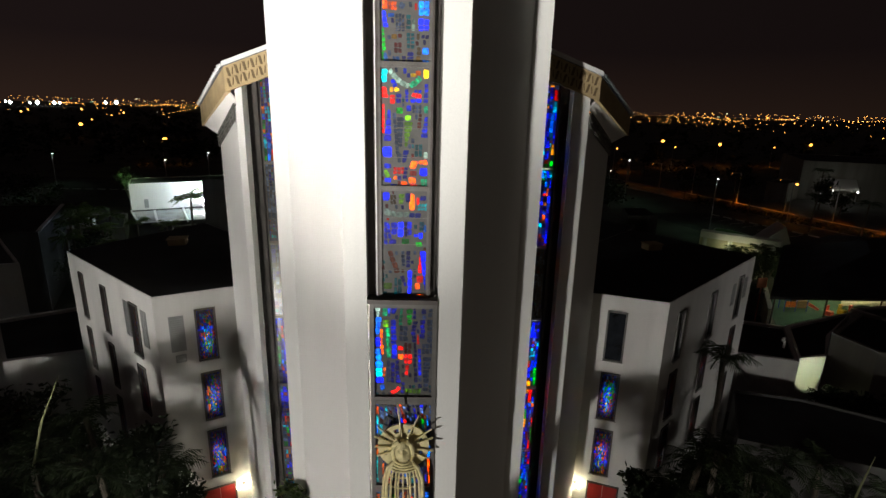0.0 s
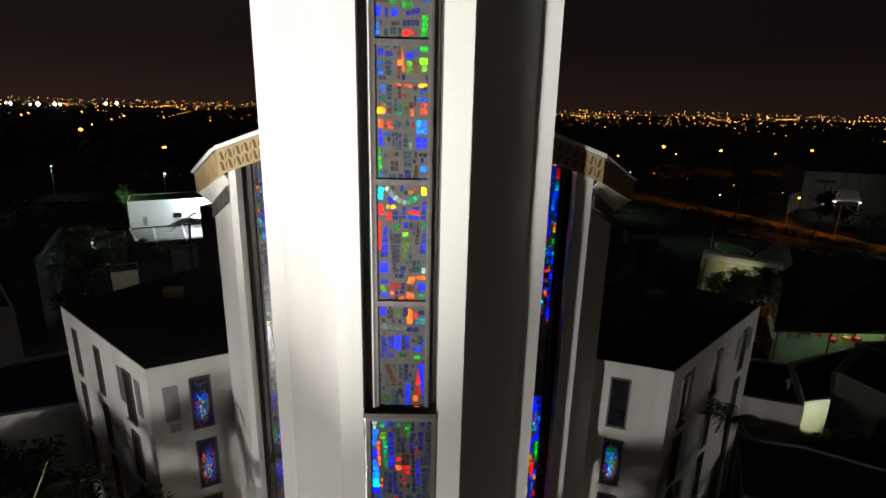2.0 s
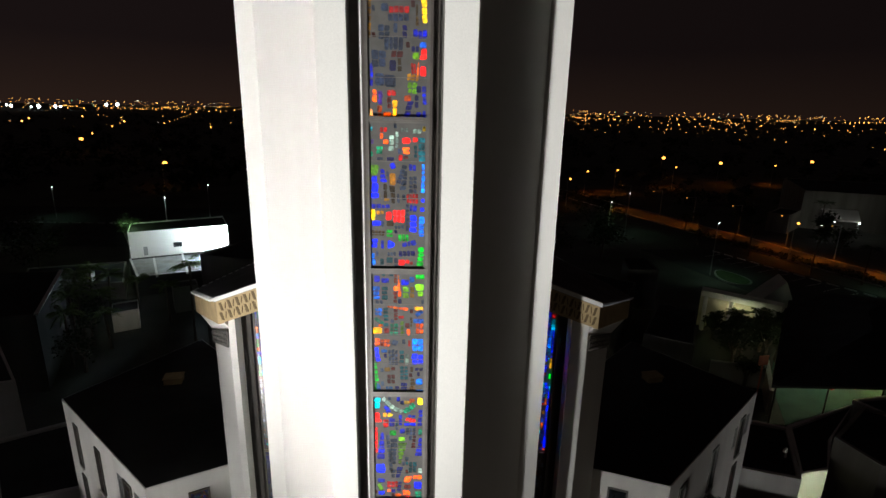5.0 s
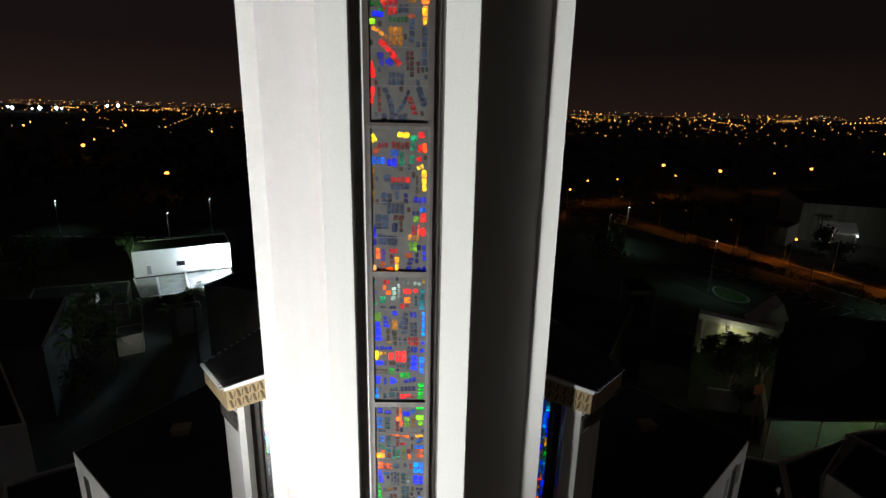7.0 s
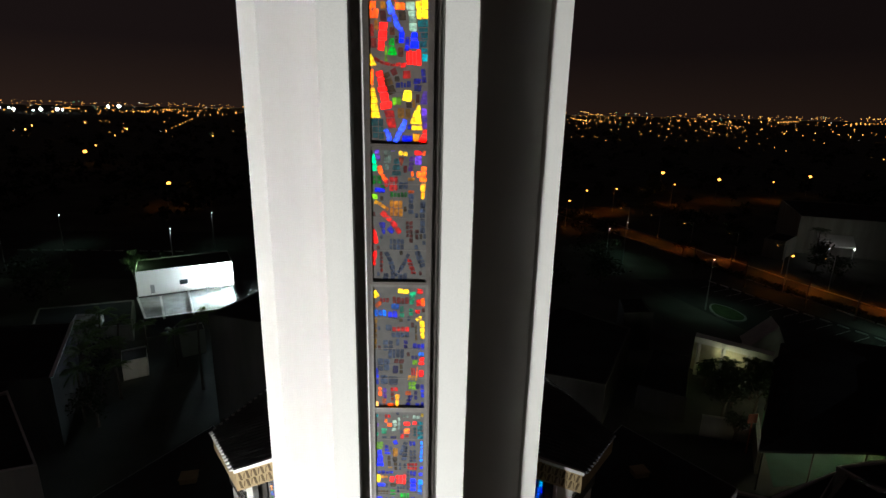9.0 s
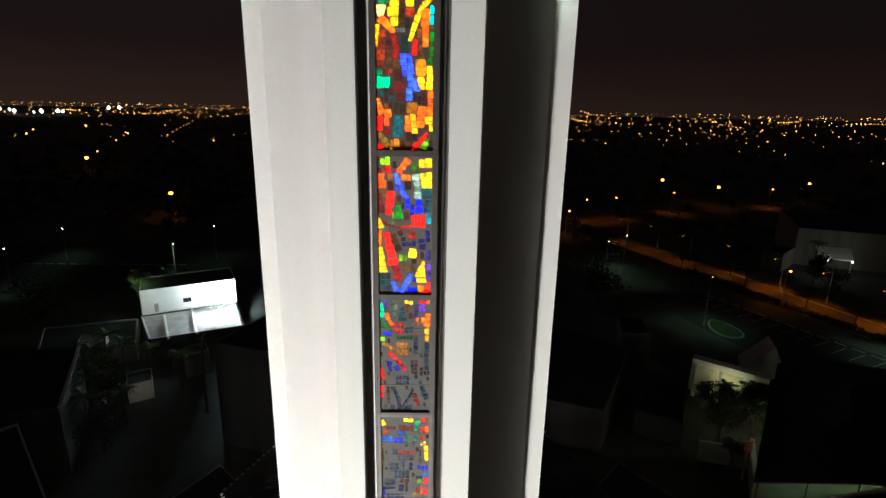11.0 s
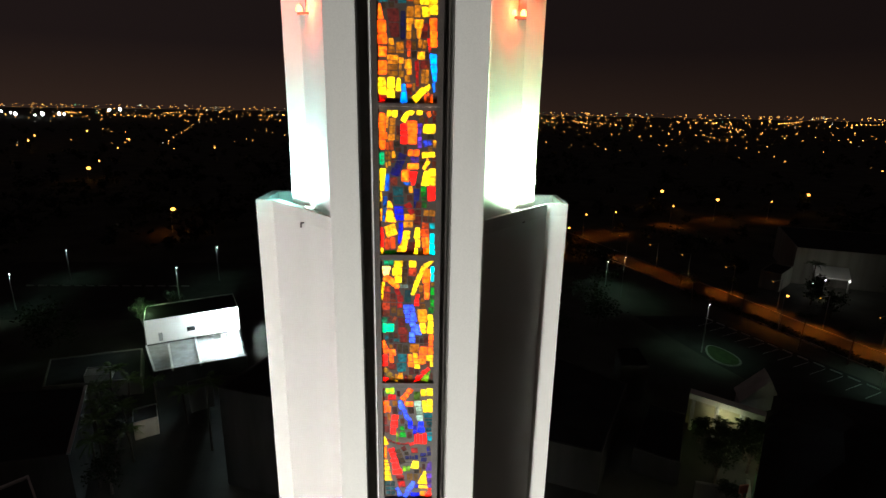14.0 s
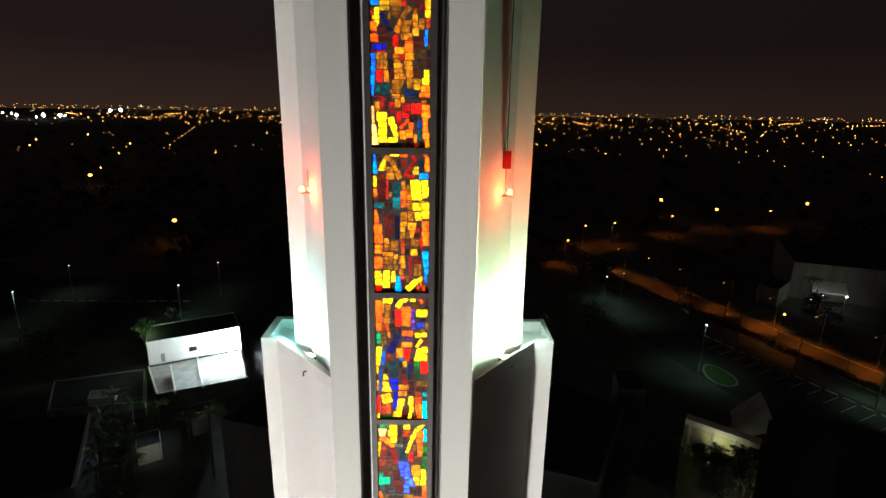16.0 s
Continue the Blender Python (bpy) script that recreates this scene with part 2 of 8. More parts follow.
# ---------------------------------------------------------------- stained glass
def shrink(poly, gap, tight=1.0):
    """The polygon drawn in by gap sideways and by gap times tight up and down."""
    cx, cz = sum(v[0] for v in poly) / len(poly), sum(v[1] for v in poly) / len(poly)
    xs, zs = [v[0] for v in poly], [v[1] for v in poly]
    sx, sz = max(0.02, max(xs) - min(xs)), max(0.02, max(zs) - min(zs))
    kx, kz = max(0.25, 1 - 2 * gap / sx), max(0.25, 1 - 2 * gap * tight / sz)
    return [(cx + (x - cx) * kx, cz + (z - cz) * kz) for x, z in poly]


def columns(w, h, col, rng, sections, tall, bend, wedge, slant):
    """Cells of a window w by h: stacked sections of slanting, bowed columns, each cut into blocks."""
    cells = []
    cutz = [0.0] + sorted(h * (k + rng.uniform(-0.12, 0.12)) / sections for k in range(1, sections)) + [h]
    for k, (za, zb) in enumerate(zip(cutz, cutz[1:])):
        n = max(3, round(w / col * rng.uniform(0.88, 1.12)))

        def spread():
            ws = [rng.uniform(0.55, 1.45) for _ in range(n)]
            out = [0.0]
            for q in ws:
                out.append(out[-1] + q * w / sum(ws))
            return out
        a, b = spread(), spread()
        b = [p + (q - p) * wedge for p, q in zip(a, b)]
        amp, ph, tilt = rng.uniform(-bend, bend) * w, rng.uniform(-0.8, 0.8), rng.gauss(0, 0.22)
        lean = rng.uniform(-slant, slant) * w

        def at(j, z):
            u = (z - za) / (zb - za)
            x = a[j] + (b[j] - a[j]) * u
            x += (amp * math.sin(math.pi * u + ph) + lean * (u - 0.5)) * math.sin(math.pi * x / w)
            return (x, z + tilt * (x - w / 2) * math.sin(math.pi * u))
        shared_cuts = None
        for j in range(n):
            if shared_cuts is None or rng.random() < 0.55:
                step = col * tall * rng.uniform(0.6, 1.5)
                m = max(1, round((zb - za) / step))
                shared_cuts = [za] + [za + (zb - za) * (i + rng.uniform(-0.22, 0.22)) / m for i in range(1, m)] + [zb]
            for p, q in zip(shared_cuts, shared_cuts[1:]):
                cells.append(([at(j, p), at(j + 1, p), at(j + 1, q), at(j, q)], k, j, n))
    return cells


def chip(poly, gap, tight, knock=0.07):
    """The block's outline: drawn in by gap, with knocked-off corners."""
    inner = shrink(poly, gap, tight)
    out = []
    for i, c in enumerate(inner):
        for o in (inner[i - 1], inner[(i + 1) % 4]):
            out.append((c[0] + knock * (o[0] - c[0]), c[1] + knock * (o[1] - c[1])))
    return out


def glazing(thing, w, h, x0, y0, z0, seed, palette, col, gap, matrix_mat, split=True, sections=3, edge=None, thick=0.03, dim=0.0, tall=1.4, flame=False, blank=0.0, bend=0.10, wedge=0.5, vivid=0.0, ribs=0, tight=0.75, slant=0.12):
    """A slab-glass sheet in the thing's own x-z plane: one matrix with holes, and its glass blocks."""
    rng = random.Random(seed)
    mv, mf, shared, last, style = [], [], {}, {}, {}
    for poly, k, j, n in columns(w, h, col, rng, sections, tall, bend, wedge, slant):
        key = (k, j)
        if key not in style:
            style[key] = (rng.random() < dim, rng.choice((0.75, 1.0, 1.0, 1.35)), rng.choice(palette))
            last[key] = style[key][2]
        faint, wide, lead = style[key]
        hue = last[key] if rng.random() < 0.62 else rng.choice(palette)
        last[key] = hue
        clear = rng.random() < vivid
        cx, cz = sum(q[0] for q in poly) / 4, sum(q[1] for q in poly) / 4
        if faint and not clear:
            hue = rng.choice(("smoke", "smoke", "smoke", "deep", "wine", "smoke", "cyan", hue, hue))
        if flame:
            u, v = abs(cx / w - 0.5) * 2, cz / h
            if u < 0.22 and 0.14 < v < 0.62:
                hue, clear = rng.choice(("sky", "cyan", "yellow", "sky", "green", "blue")), rng.random() < 0.5
            elif u < 0.85 - 0.6 * abs(v - 0.45) and v < 0.9:
                hue, clear = (hue if rng.random() < 0.6 else rng.choice(("red", "orange", "green", "blue", "blue", "blue", "sky"))), rng.random() < 0.35
            else:
                hue, clear = rng.choice(("deep", "deep", "smoke", "blue", "wine")), False
        # Edge blocks are mostly clear glass, to glow as if nearer the lamps.
        if edge and j in (0, n - 1):
            run = last.get(("edge", j == 0))
            if run is None or rng.random() < 0.32:
                run = rng.choice(edge)
                last[("edge", j == 0)] = run
            hue, clear = run, rng.random() < 0.85
        side = min(math.dist(poly[0], poly[1]), math.dist(poly[2], poly[3]), math.dist(poly[0], poly[3]), math.dist(poly[1], poly[2]))
        b = len(mv)
        if side < 0.016 or (rng.random() < blank and not (edge and j in (0, n - 1))):
            mv += [(x0 + x, y0 + d, z0 + z) for d in (0, thick) for x, z in poly]
            mf += [(b, b + 1, b + 2, b + 3), (b + 4, b + 7, b + 6, b + 5)]
            continue
        hole = chip(poly, gap * wide, tight)
        mv += [(x0 + x, y0, z0 + z) for x, z in poly] + [(x0 + x, y0, z0 + z) for x, z in hole] + [(x0 + x, y0 + thick, z0 + z) for x, z in hole] + [(x0 + x, y0 + thick, z0 + z) for x, z in poly]
        for i in range(4):
            o, o2 = b + i, b + (i + 1) % 4
            p, q, r = b + 4 + 2 * i, b + 5 + 2 * i, b + 4 + (2 * i + 2) % 8
            mf += [(o, q, p), (o, o2, r, q), (p, q, q + 8, p + 8), (q, r, r + 8, q + 8), (o + 20, p + 8, q + 8), (o + 20, q + 8, r + 8, o2 + 20)]
        y1 = y0 + thick * rng.uniform(0.1, 0.5)
        v = [(x0 + x, y1, z0 + z) for x, z in hole] + [(x0 + x, y1 + 0.018, z0 + z) for x, z in hole]
        f = [tuple(range(8)), tuple(range(15, 7, -1))] + [(i, 8 + i, 8 + (i + 1) % 8, (i + 1) % 8) for i in range(8)]
        if split:
            raw("glass_piece", v, f, (GLASS_CLEAR if clear else GLASS)[hue], thing)
        else:
            sv, sf = shared.setdefault((hue, clear), ([], []))
            c = len(sv)
            sv += v
            sf += [tuple(c + i for i in face) for face in f]
    for (hue, clear), (sv, sf) in shared.items():
        tagged(raw("slab_glass", sv, sf, (GLASS_CLEAR if clear else GLASS)[hue], thing), kind="stuff")
    for _ in range(ribs):
        xa, xb, za, hh = rng.uniform(0.05, 0.95) * w, rng.uniform(0.05, 0.95) * w, rng.uniform(0, 0.55) * h, rng.uniform(0.3, 0.5) * h
        bow, t = rng.uniform(-0.28, 0.28) * w, gap * rng.uniform(0.7, 1.3)
        rv, rf = [], []
        for i in range(9):
            u = i / 8
            x, z = xa + (xb - xa) * u + bow * math.sin(math.pi * u), za + hh * u
            x = min(w - t, max(t, x))
            rv += [(x0 + x - t, y0 - 0.002, z0 + z), (x0 + x - t * 0.7, y0 - 0.008, z0 + z), (x0 + x + t * 0.7, y0 - 0.008, z0 + z), (x0 + x + t, y0 - 0.002, z0 + z)]
        for i in range(8):
            rf += [(4 * i + k, 4 * i + k + 1, 4 * i + k + 5, 4 * i + k + 4) for k in range(3)]
        raw("matrix_rib", rv, rf, matrix_mat, thing)
    spot, weld, wv = {}, [], []
    for q in mv:
        key = (round(q[0], 4), round(q[1], 4), round(q[2], 4))
        if key not in spot:
            spot[key] = len(wv)
            wv.append(q)
        weld.append(spot[key])
    mf = [face for face in (tuple(dict.fromkeys(weld[i] for i in face)) for face in mf) if len(face) > 2]
    raw("epoxy_matrix", wv, mf, matrix_mat, thing)


class Sheet:
    """A slab-glass sheet w by h, laid out from its upper left corner: blocks of coloured glass cast into one matrix."""

    def __init__(self, w, h, seed, gap):
        self.w, self.h, self.gap, self.rng, self.cells = w, h, gap, random.Random(seed), []

    def inside(self, p, poly):
        hit = False
        for (xa, za), (xb, zb) in zip(poly, poly[1:] + poly[:1]):
            if (za > p[1]) != (zb > p[1]) and p[0] < xa + (p[1] - za) * (xb - xa) / (zb - za):
                hit = not hit
        return hit

    def add(self, poly, hue, level):
        m = 0.004
        poly = [(min(self.w - m, max(m, x)), min(self.h - m, max(m, z))) for x, z in poly]
        xs, zs = [q[0] for q in poly], [q[1] for q in poly]
        if max(xs) - min(xs) < 0.026 or max(zs) - min(zs) < 0.026:
            return False
        c = (sum(xs) / 4, sum(zs) / 4)
        for other, oc, _, _ in self.cells:
            if self.inside(c, other) or self.inside(oc, poly):
                return False
        self.cells.append((poly, c, hue, level))
        return True

    def bar(self, hue, level, x0, z0, x1, z1, wide, end=None, n=1, bow=0.0):
        """A tapering or bowed row of n blocks."""
        end = 1.26 * (wide if end is None else end)
        wide *= 1.26
        d = Vector((x1 - x0, z1 - z0))
        side = Vector((-d.y, d.x)).normalized() if abs(d.x) > abs(d.y) * 0.35 or bow else Vector((-1, 0))
        r = self.rng
        cut = [0.0] + [(k + r.uniform(-0.2, 0.2)) / n for k in range(1, n)] + [1.0]

        def at(u, s):
            p = Vector((x0, z0)) + d * u + side * (bow * math.sin(math.pi * u) + s * 0.5 * (wide + (end - wide) * u))
            return (p.x + r.uniform(-0.004, 0.004), p.y + r.uniform(-0.005, 0.005))
        for a, b in zip(cut, cut[1:]):
            self.add([at(a, 1), at(a, -1), at(b, -1), at(b, 1)], hue, level)

    def grid(self, hue, level, x0, z0, x1, z1, cols, rows):
        """A cluster of blocks in uneven columns and rows."""
        r = self.rng
        xs = [x0 + (x1 - x0) * (k + (r.uniform(-0.14, 0.14) if 0 < k < cols else 0)) / cols for k in range(cols + 1)]
        lean = r.uniform(-0.012, 0.012)
        for j in range(cols):
            zs = [z0 + (z1 - z0) * (k + (r.uniform(-0.16, 0.16) if 0 < k < rows else r.uniform(-0.08, 0.08))) / rows for k in range(rows + 1)]
            for k in range(rows):
                self.add([(xs[j] + lean, zs[k]), (xs[j + 1] + lean, zs[k] + r.uniform(-0.01, 0.01)), (xs[j + 1] - lean, zs[k + 1]), (xs[j] - lean, zs[k + 1])], hue, level)

    def fill(self, hues, level, col, row, chance):
        """Small dull blocks in what is left of the matrix."""
        r = self.rng
        nx, nz = round(self.w / col), round(self.h / row)
        for i in range(nx):
            for k in range(nz):
                if r.random() > chance:
                    continue
                x, z = (i + 0.5 + r.uniform(-0.1, 0.1)) * self.w / nx, (k + 0.5 + r.uniform(-0.2, 0.2)) * self.h / nz
                a, b = col * r.uniform(0.38, 0.50), row * r.uniform(0.36, 0.50)
                poly = [(x - a, z - b), (x + a * r.uniform(0.6, 1), z - b), (x + a, z + b), (x - a * r.uniform(0.6, 1), z + b)]
                probe = poly + [(x, z), (x - a, z), (x + a, z)]
                if not any(abs(oc[0] - x) < 0.4 and abs(oc[1] - z) < 0.4 and (any(self.inside(p, other) for p in probe) or any(self.inside(p, poly) for p in other)) for other, oc, _, _ in self.cells):
                    self.add(poly, r.choice(hues), r.choice(level))

    def overlap(self, a, b):
        """How deep two blocks reach into each other; below nought where they stand apart."""
        deep = 9.0
        for poly in (a, b):
            for (xa, za), (xb, zb) in zip(poly, poly[1:] + poly[:1]):
                n = Vector((zb - za, xa - xb))
                if n.length < 1e-6:
                    continue
                n.normalize()
                pa, pb = [n.x * x + n.y * z for x, z in a], [n.x * x + n.y * z for x, z in b]
                deep = min(deep, max(pa) - min(pb), max(pb) - min(pa))
        return deep

    def grow(self, step, rounds):
        """Pushes each block's edges out until only thin joints are left."""
        for _ in range(rounds):
            for k, (poly, c, hue, level) in enumerate(self.cells):
                lo = [min(q[i] for q in poly) - 2 * step for i in (0, 1)]
                hi = [max(q[i] for q in poly) + 2 * step for i in (0, 1)]
                near = [o for j, (o, oc, _, _) in enumerate(self.cells) if j != k and abs(oc[0] - c[0]) < 0.6 and abs(oc[1] - c[1]) < 0.6 and
                        all(max(q[i] for q in o) > lo[i] and min(q[i] for q in o) < hi[i] for i in (0, 1))]
                turn = 1 if sum(p[0] * q[1] - q[0] * p[1] for p, q in zip(poly, poly[1:] + poly[:1])) > 0 else -1
                for e in range(4):
                    p, q = poly[e], poly[(e + 1) % 4]
                    n = Vector((q[1] - p[1], p[0] - q[0])) * turn
                    if n.length < 0.012:
                        continue
                    n = n.normalized() * step
                    trial = list(poly)
                    trial[e], trial[(e + 1) % 4] = (p[0] + n.x, p[1] + n.y), (q[0] + n.x, q[1] + n.y)
                    if all(0.004 <= x <= self.w - 0.004 and 0.004 <= z <= self.h - 0.004 for x, z in trial) and not any(self.overlap(trial, o) > max(0.0, self.overlap(poly, o) + 1e-4) for o in near):
                        poly = trial
                self.cells[k] = (poly, c, hue, level)

    def build(self, thing, x0, y0, z0, matrix_mat, thick, bars, knock=0.15):
        pts, faces, holes = [(0, 0), (self.w, 0), (self.w, self.h), (0, self.h)], [[0, 1, 2, 3]], []
        for poly, _, hue, level in self.cells:
            hole = [(x, self.h - z) for x, z in chip(poly, self.gap, 1.0, knock)]
            if sum(a[0] * b[1] - b[0] * a[1] for a, b in zip(hole, hole[1:] + hole[:1])) < 0:
                hole.reverse()
            b = len(pts)
            pts += hole
            faces.append(list(range(b, b + 8)))
            holes.append(hole)
            y1 = y0 + thick * self.rng.uniform(0.05, 0.4)
            v = [(x0 + x, y1, z0 + z) for x, z in hole] + [(x0 + x, y1 + 0.018, z0 + z) for x, z in hole]
            f = [tuple(range(8)), tuple(range(15, 7, -1))] + [(i, 8 + i, 8 + (i + 1) % 8, (i + 1) % 8) for i in range(8)]
            raw("glass_piece", v, f, PANES[level][hue], thing)
        out, _, tris, _, _, origin = geometry.delaunay_2d_cdt([Vector(p) for p in pts], [], faces, 0, 1e-6, True)
        n = len(out)
        v = [(x0 + p.x, y0, z0 + p.y) for p in out] + [(x0 + p.x, y0 + thick, z0 + p.y) for p in out]
        f = []
        for tri, own in zip(tris, origin):
            if list(own) == [0]:
                f += [tuple(tri), tuple(n + i for i in reversed(tri))]
        for hole in holes:
            b = len(v)
            v += [(x0 + x, y0, z0 + z) for x, z in hole] + [(x0 + x, y0 + thick, z0 + z) for x, z in hole]
            f += [(b + i, b + 8 + i, b + 8 + (i + 1) % 8, b + (i + 1) % 8) for i in range(8)]
        raw("epoxy_matrix", v, f, matrix_mat, thing)
        for k in range(1, bars):
            z = self.h * k / bars
            raw("section_bar", [(x0 + x, y0 + y, z0 + z + d) for y in (-0.005, 0.004) for x, d in ((0, -0.007), (self.w, -0.007), (self.w, 0.007), (0, 0.007))],
                [(0, 1, 2, 3), (4, 7, 6, 5), (0, 4, 5, 1), (3, 2, 6, 7)], FRAME_GREY if bars == 4 else FRAME, thing)


# the window's pictures, panel by panel from the lowest: hue, how brightly lit, place, size and number of blocks
def design_0(s):
    s.bar("blue", 1, 0.12, 0.04, 0.12, 0.26, 0.13)
    s.grid("umber", 0, 0.22, 0.11, 0.37, 0.36, 2, 2)
    s.bar("lime", 0, 0.52, 0.09, 0.49, 0.34, 0.12, 0.08, 2)
    s.bar("deep", 1, 0.68, 0.06, 0.68, 0.30, 0.11)
    s.bar("orange", 2, 0.77, 0.09, 0.77, 0.49, 0.10, 0.12, 1)
    s.bar("red", 1, 0.93, 0.17, 0.93, 0.37, 0.06)
    s.bar("blue", 0, 1.06, 0.12, 1.06, 0.24, 0.12)
    s.grid("cyan", 1, 0.92, 0.33, 1.16, 0.51, 3, 2)
    s.bar("pale", 0, 0.07, 0.54, 0.77, 0.59, 0.12, 0.12, 4, 0.05)
    s.bar("red", 1, 0.16, 0.70, 0.16, 0.77, 0.05)
    s.grid("blue", 0, 0.70, 0.56, 1.00, 0.70, 2, 1)
    s.grid("blue", 1, 0.06, 0.81, 0.15, 1.42, 1, 4)
    s.bar("blue", 1, 0.15, 0.85, 0.22, 1.26, 0.06, 0.08, 3)
    s.bar("blue", 1, 0.33, 0.83, 0.31, 1.15, 0.13, 0.11, 2)
    s.bar("blue", 2, 0.49, 0.81, 0.48, 1.20, 0.12, 0.10, 2)
    s.bar("deep", 0, 0.62, 0.80, 0.63, 1.19, 0.06, 0.06, 3)
    s.bar("blue", 1, 0.71, 0.80, 0.71, 1.17, 0.11, 0.09, 2)
    s.bar("teal", 0, 1.03, 0.80, 1.04, 1.03, 0.11, 0.11, 2)
    s.bar("sky", 1, 1.11, 0.88, 1.12, 1.08, 0.07)
    s.bar("blue", 2, 1.01, 1.09, 1.01, 1.24, 0.08)
    s.bar("blue", 1, 0.89, 1.13, 0.89, 1.20, 0.09)
    s.bar("deep", 1, 0.28, 1.26, 0.28, 1.39, 0.15)
    s.bar("green", 0, 0.61, 1.25, 0.61, 1.39, 0.15)
    s.bar("green", 1, 0.96, 1.34, 0.96, 1.45, 0.12)
    s.bar("rust", 0, 0.20, 1.59, 0.41, 2.18, 0.09, 0.12, 4)
    s.bar("smoke", 0, 0.55, 1.58, 0.56, 2.00, 0.07, 0.07, 4)
    s.bar("deep", 0, 0.69, 1.58, 0.69, 2.03, 0.08, 0.08, 4)
    s.bar("blue", 2, 1.06, 1.58, 1.14, 2.64, 0.13, 0.02, 3)
    s.bar("red", 2, 0.99, 1.68, 1.00, 2.17, 0.01, 0.10, 2)
    s.bar("red", 1, 1.00, 2.25, 1.00, 2.44, 0.13)
    s.bar("blue", 2, 0.74, 2.10, 0.72, 2.76, 0.09, 0.07, 3)
    s.bar("deep", 1, 0.52, 2.27, 0.62, 2.55, 0.10, 0.04, 2)
    s.grid("teal", 0, 0.32, 2.33, 0.52, 2.78, 2, 2)
    s.bar("lime", 0, 0.15, 2.46, 0.15, 2.64, 0.17)
    s.bar("orange", 2, 0.93, 2.47, 0.93, 2.63, 0.10)
    s.bar("orange", 2, 0.99, 2.77, 0.99, 2.88, 0.17)
    s.bar("teal", 0, 0.08, 2.71, 0.08, 2.84, 0.09)
    s.bar("red", 0, 0.53, 2.79, 0.53, 2.85, 0.12)


def design_1(s):
    s.bar("cyan", 2, 0.09, 0.06, 0.09, 0.35, 0.12, 0.09, 2)
    s.bar("pale", 1, 0.22, 0.07, 0.69, 0.43, 0.10, 0.10, 5, 0.06)
    s.bar("jade", 1, 0.69, 0.43, 0.95, 0.22, 0.11, 0.11, 4, 0.03)
    s.bar("yellow", 1, 0.78, 0.13, 0.78, 0.23, 0.12)
    s.bar("orange", 1, 0.90, 0.08, 0.90, 0.19, 0.11)
    s.bar("yellow", 2, 1.09, 0.05, 1.10, 0.24, 0.10)
    s.bar("blue", 0, 0.58, 0.02, 0.58, 0.15, 0.06)
    s.bar("blue", 0, 0.67, 0.13, 0.67, 0.23, 0.07)
    s.bar("blue", 1, 0.25, 0.17, 0.36, 0.46, 0.07, 0.10, 3)
    s.bar("amber", 2, 0.27, 0.45, 0.27, 0.57, 0.07)
    s.bar("yellow", 2, 0.33, 0.50, 0.45, 0.52, 0.10, 0.04, 1)
    s.bar("red", 2, 0.08, 0.46, 0.11, 0.71, 0.08, 0.12, 2)
    s.bar("red", 1, 0.29, 0.64, 0.29, 0.85, 0.10)
    s.bar("deep", 1, 0.43, 0.61, 0.43, 0.82, 0.11, 0.09, 2)
    s.bar("blue", 1, 0.62, 0.51, 0.63, 0.79, 0.07, 0.05, 2)
    s.bar("red", 2, 0.75, 0.61, 0.98, 0.68, 0.08, 0.08, 3)
    s.grid("blue", 1, 0.72, 0.72, 0.99, 0.81, 2, 1)
    s.grid("blue", 1, 0.81, 0.51, 0.98, 0.58, 2, 1)
    s.bar("blue", 1, 1.11, 0.37, 1.08, 0.80, 0.07, 0.09, 4)
    s.bar("red", 2, 0.06, 0.85, 0.06, 1.55, 0.05, 0.05, 6)
    s.bar("blue", 1, 0.20, 0.99, 0.16, 1.73, 0.05, 0.15, 4)
    s.bar("blue", 2, 0.15, 1.87, 0.15, 2.12, 0.17)
    s.bar("green", 1, 0.45, 0.93, 0.45, 1.08, 0.13)
    s.bar("blue", 1, 0.68, 0.88, 0.68, 1.01, 0.09)
    s.grid("smoke", 0, 0.76, 0.86, 0.99, 1.06, 3, 2)
    s.bar("jade", 1, 1.10, 0.88, 1.10, 1.05, 0.08)
    s.bar("smoke", 0, 0.33, 1.06, 0.41, 2.06, 0.06, 0.08, 8)
    s.bar("smoke", 0, 0.47, 1.16, 0.45, 2.25, 0.14, 0.07, 9)
    s.bar("lime", 1, 0.66, 1.11, 0.66, 1.23, 0.11)
    s.bar("lime", 0, 0.68, 1.26, 0.61, 1.86, 0.19, 0.04, 5)
    s.bar("wine", 0, 0.96, 1.06, 0.93, 1.43, 0.06, 0.08, 4)
    s.bar("blue", 1, 1.11, 1.13, 1.05, 1.63, 0.05, 0.14, 4)
    s.bar("blue", 0, 0.67, 1.78, 0.55, 2.25, 0.14, 0.08, 3)
    s.grid("teal", 0, 0.83, 1.81, 1.02, 2.10, 2, 2)
    s.bar("pale", 1, 1.11, 1.98, 1.11, 2.14, 0.08)
    s.bar("orange", 2, 0.84, 2.20, 0.78, 2.39, 0.14, 0.12, 1)
    s.bar("orange", 2, 0.93, 2.24, 1.14, 2.23, 0.07, 0.09, 2)
    s.bar("red", 1, 0.98, 1.98, 0.98, 2.14, 0.06)
    s.bar("wine", 1, 0.80, 2.45, 0.80, 2.57, 0.13)
    s.bar("blue", 1, 0.16, 2.28, 0.16, 2.39, 0.14)
    s.grid("red", 1, 0.30, 2.36, 0.58, 2.54, 3, 2)
    s.bar("lime", 1, 0.09, 2.44, 0.18, 2.62, 0.07, 0.10, 1)
    s.bar("deep", 1, 0.62, 2.36, 0.58, 2.65, 0.07, 0.09, 3)
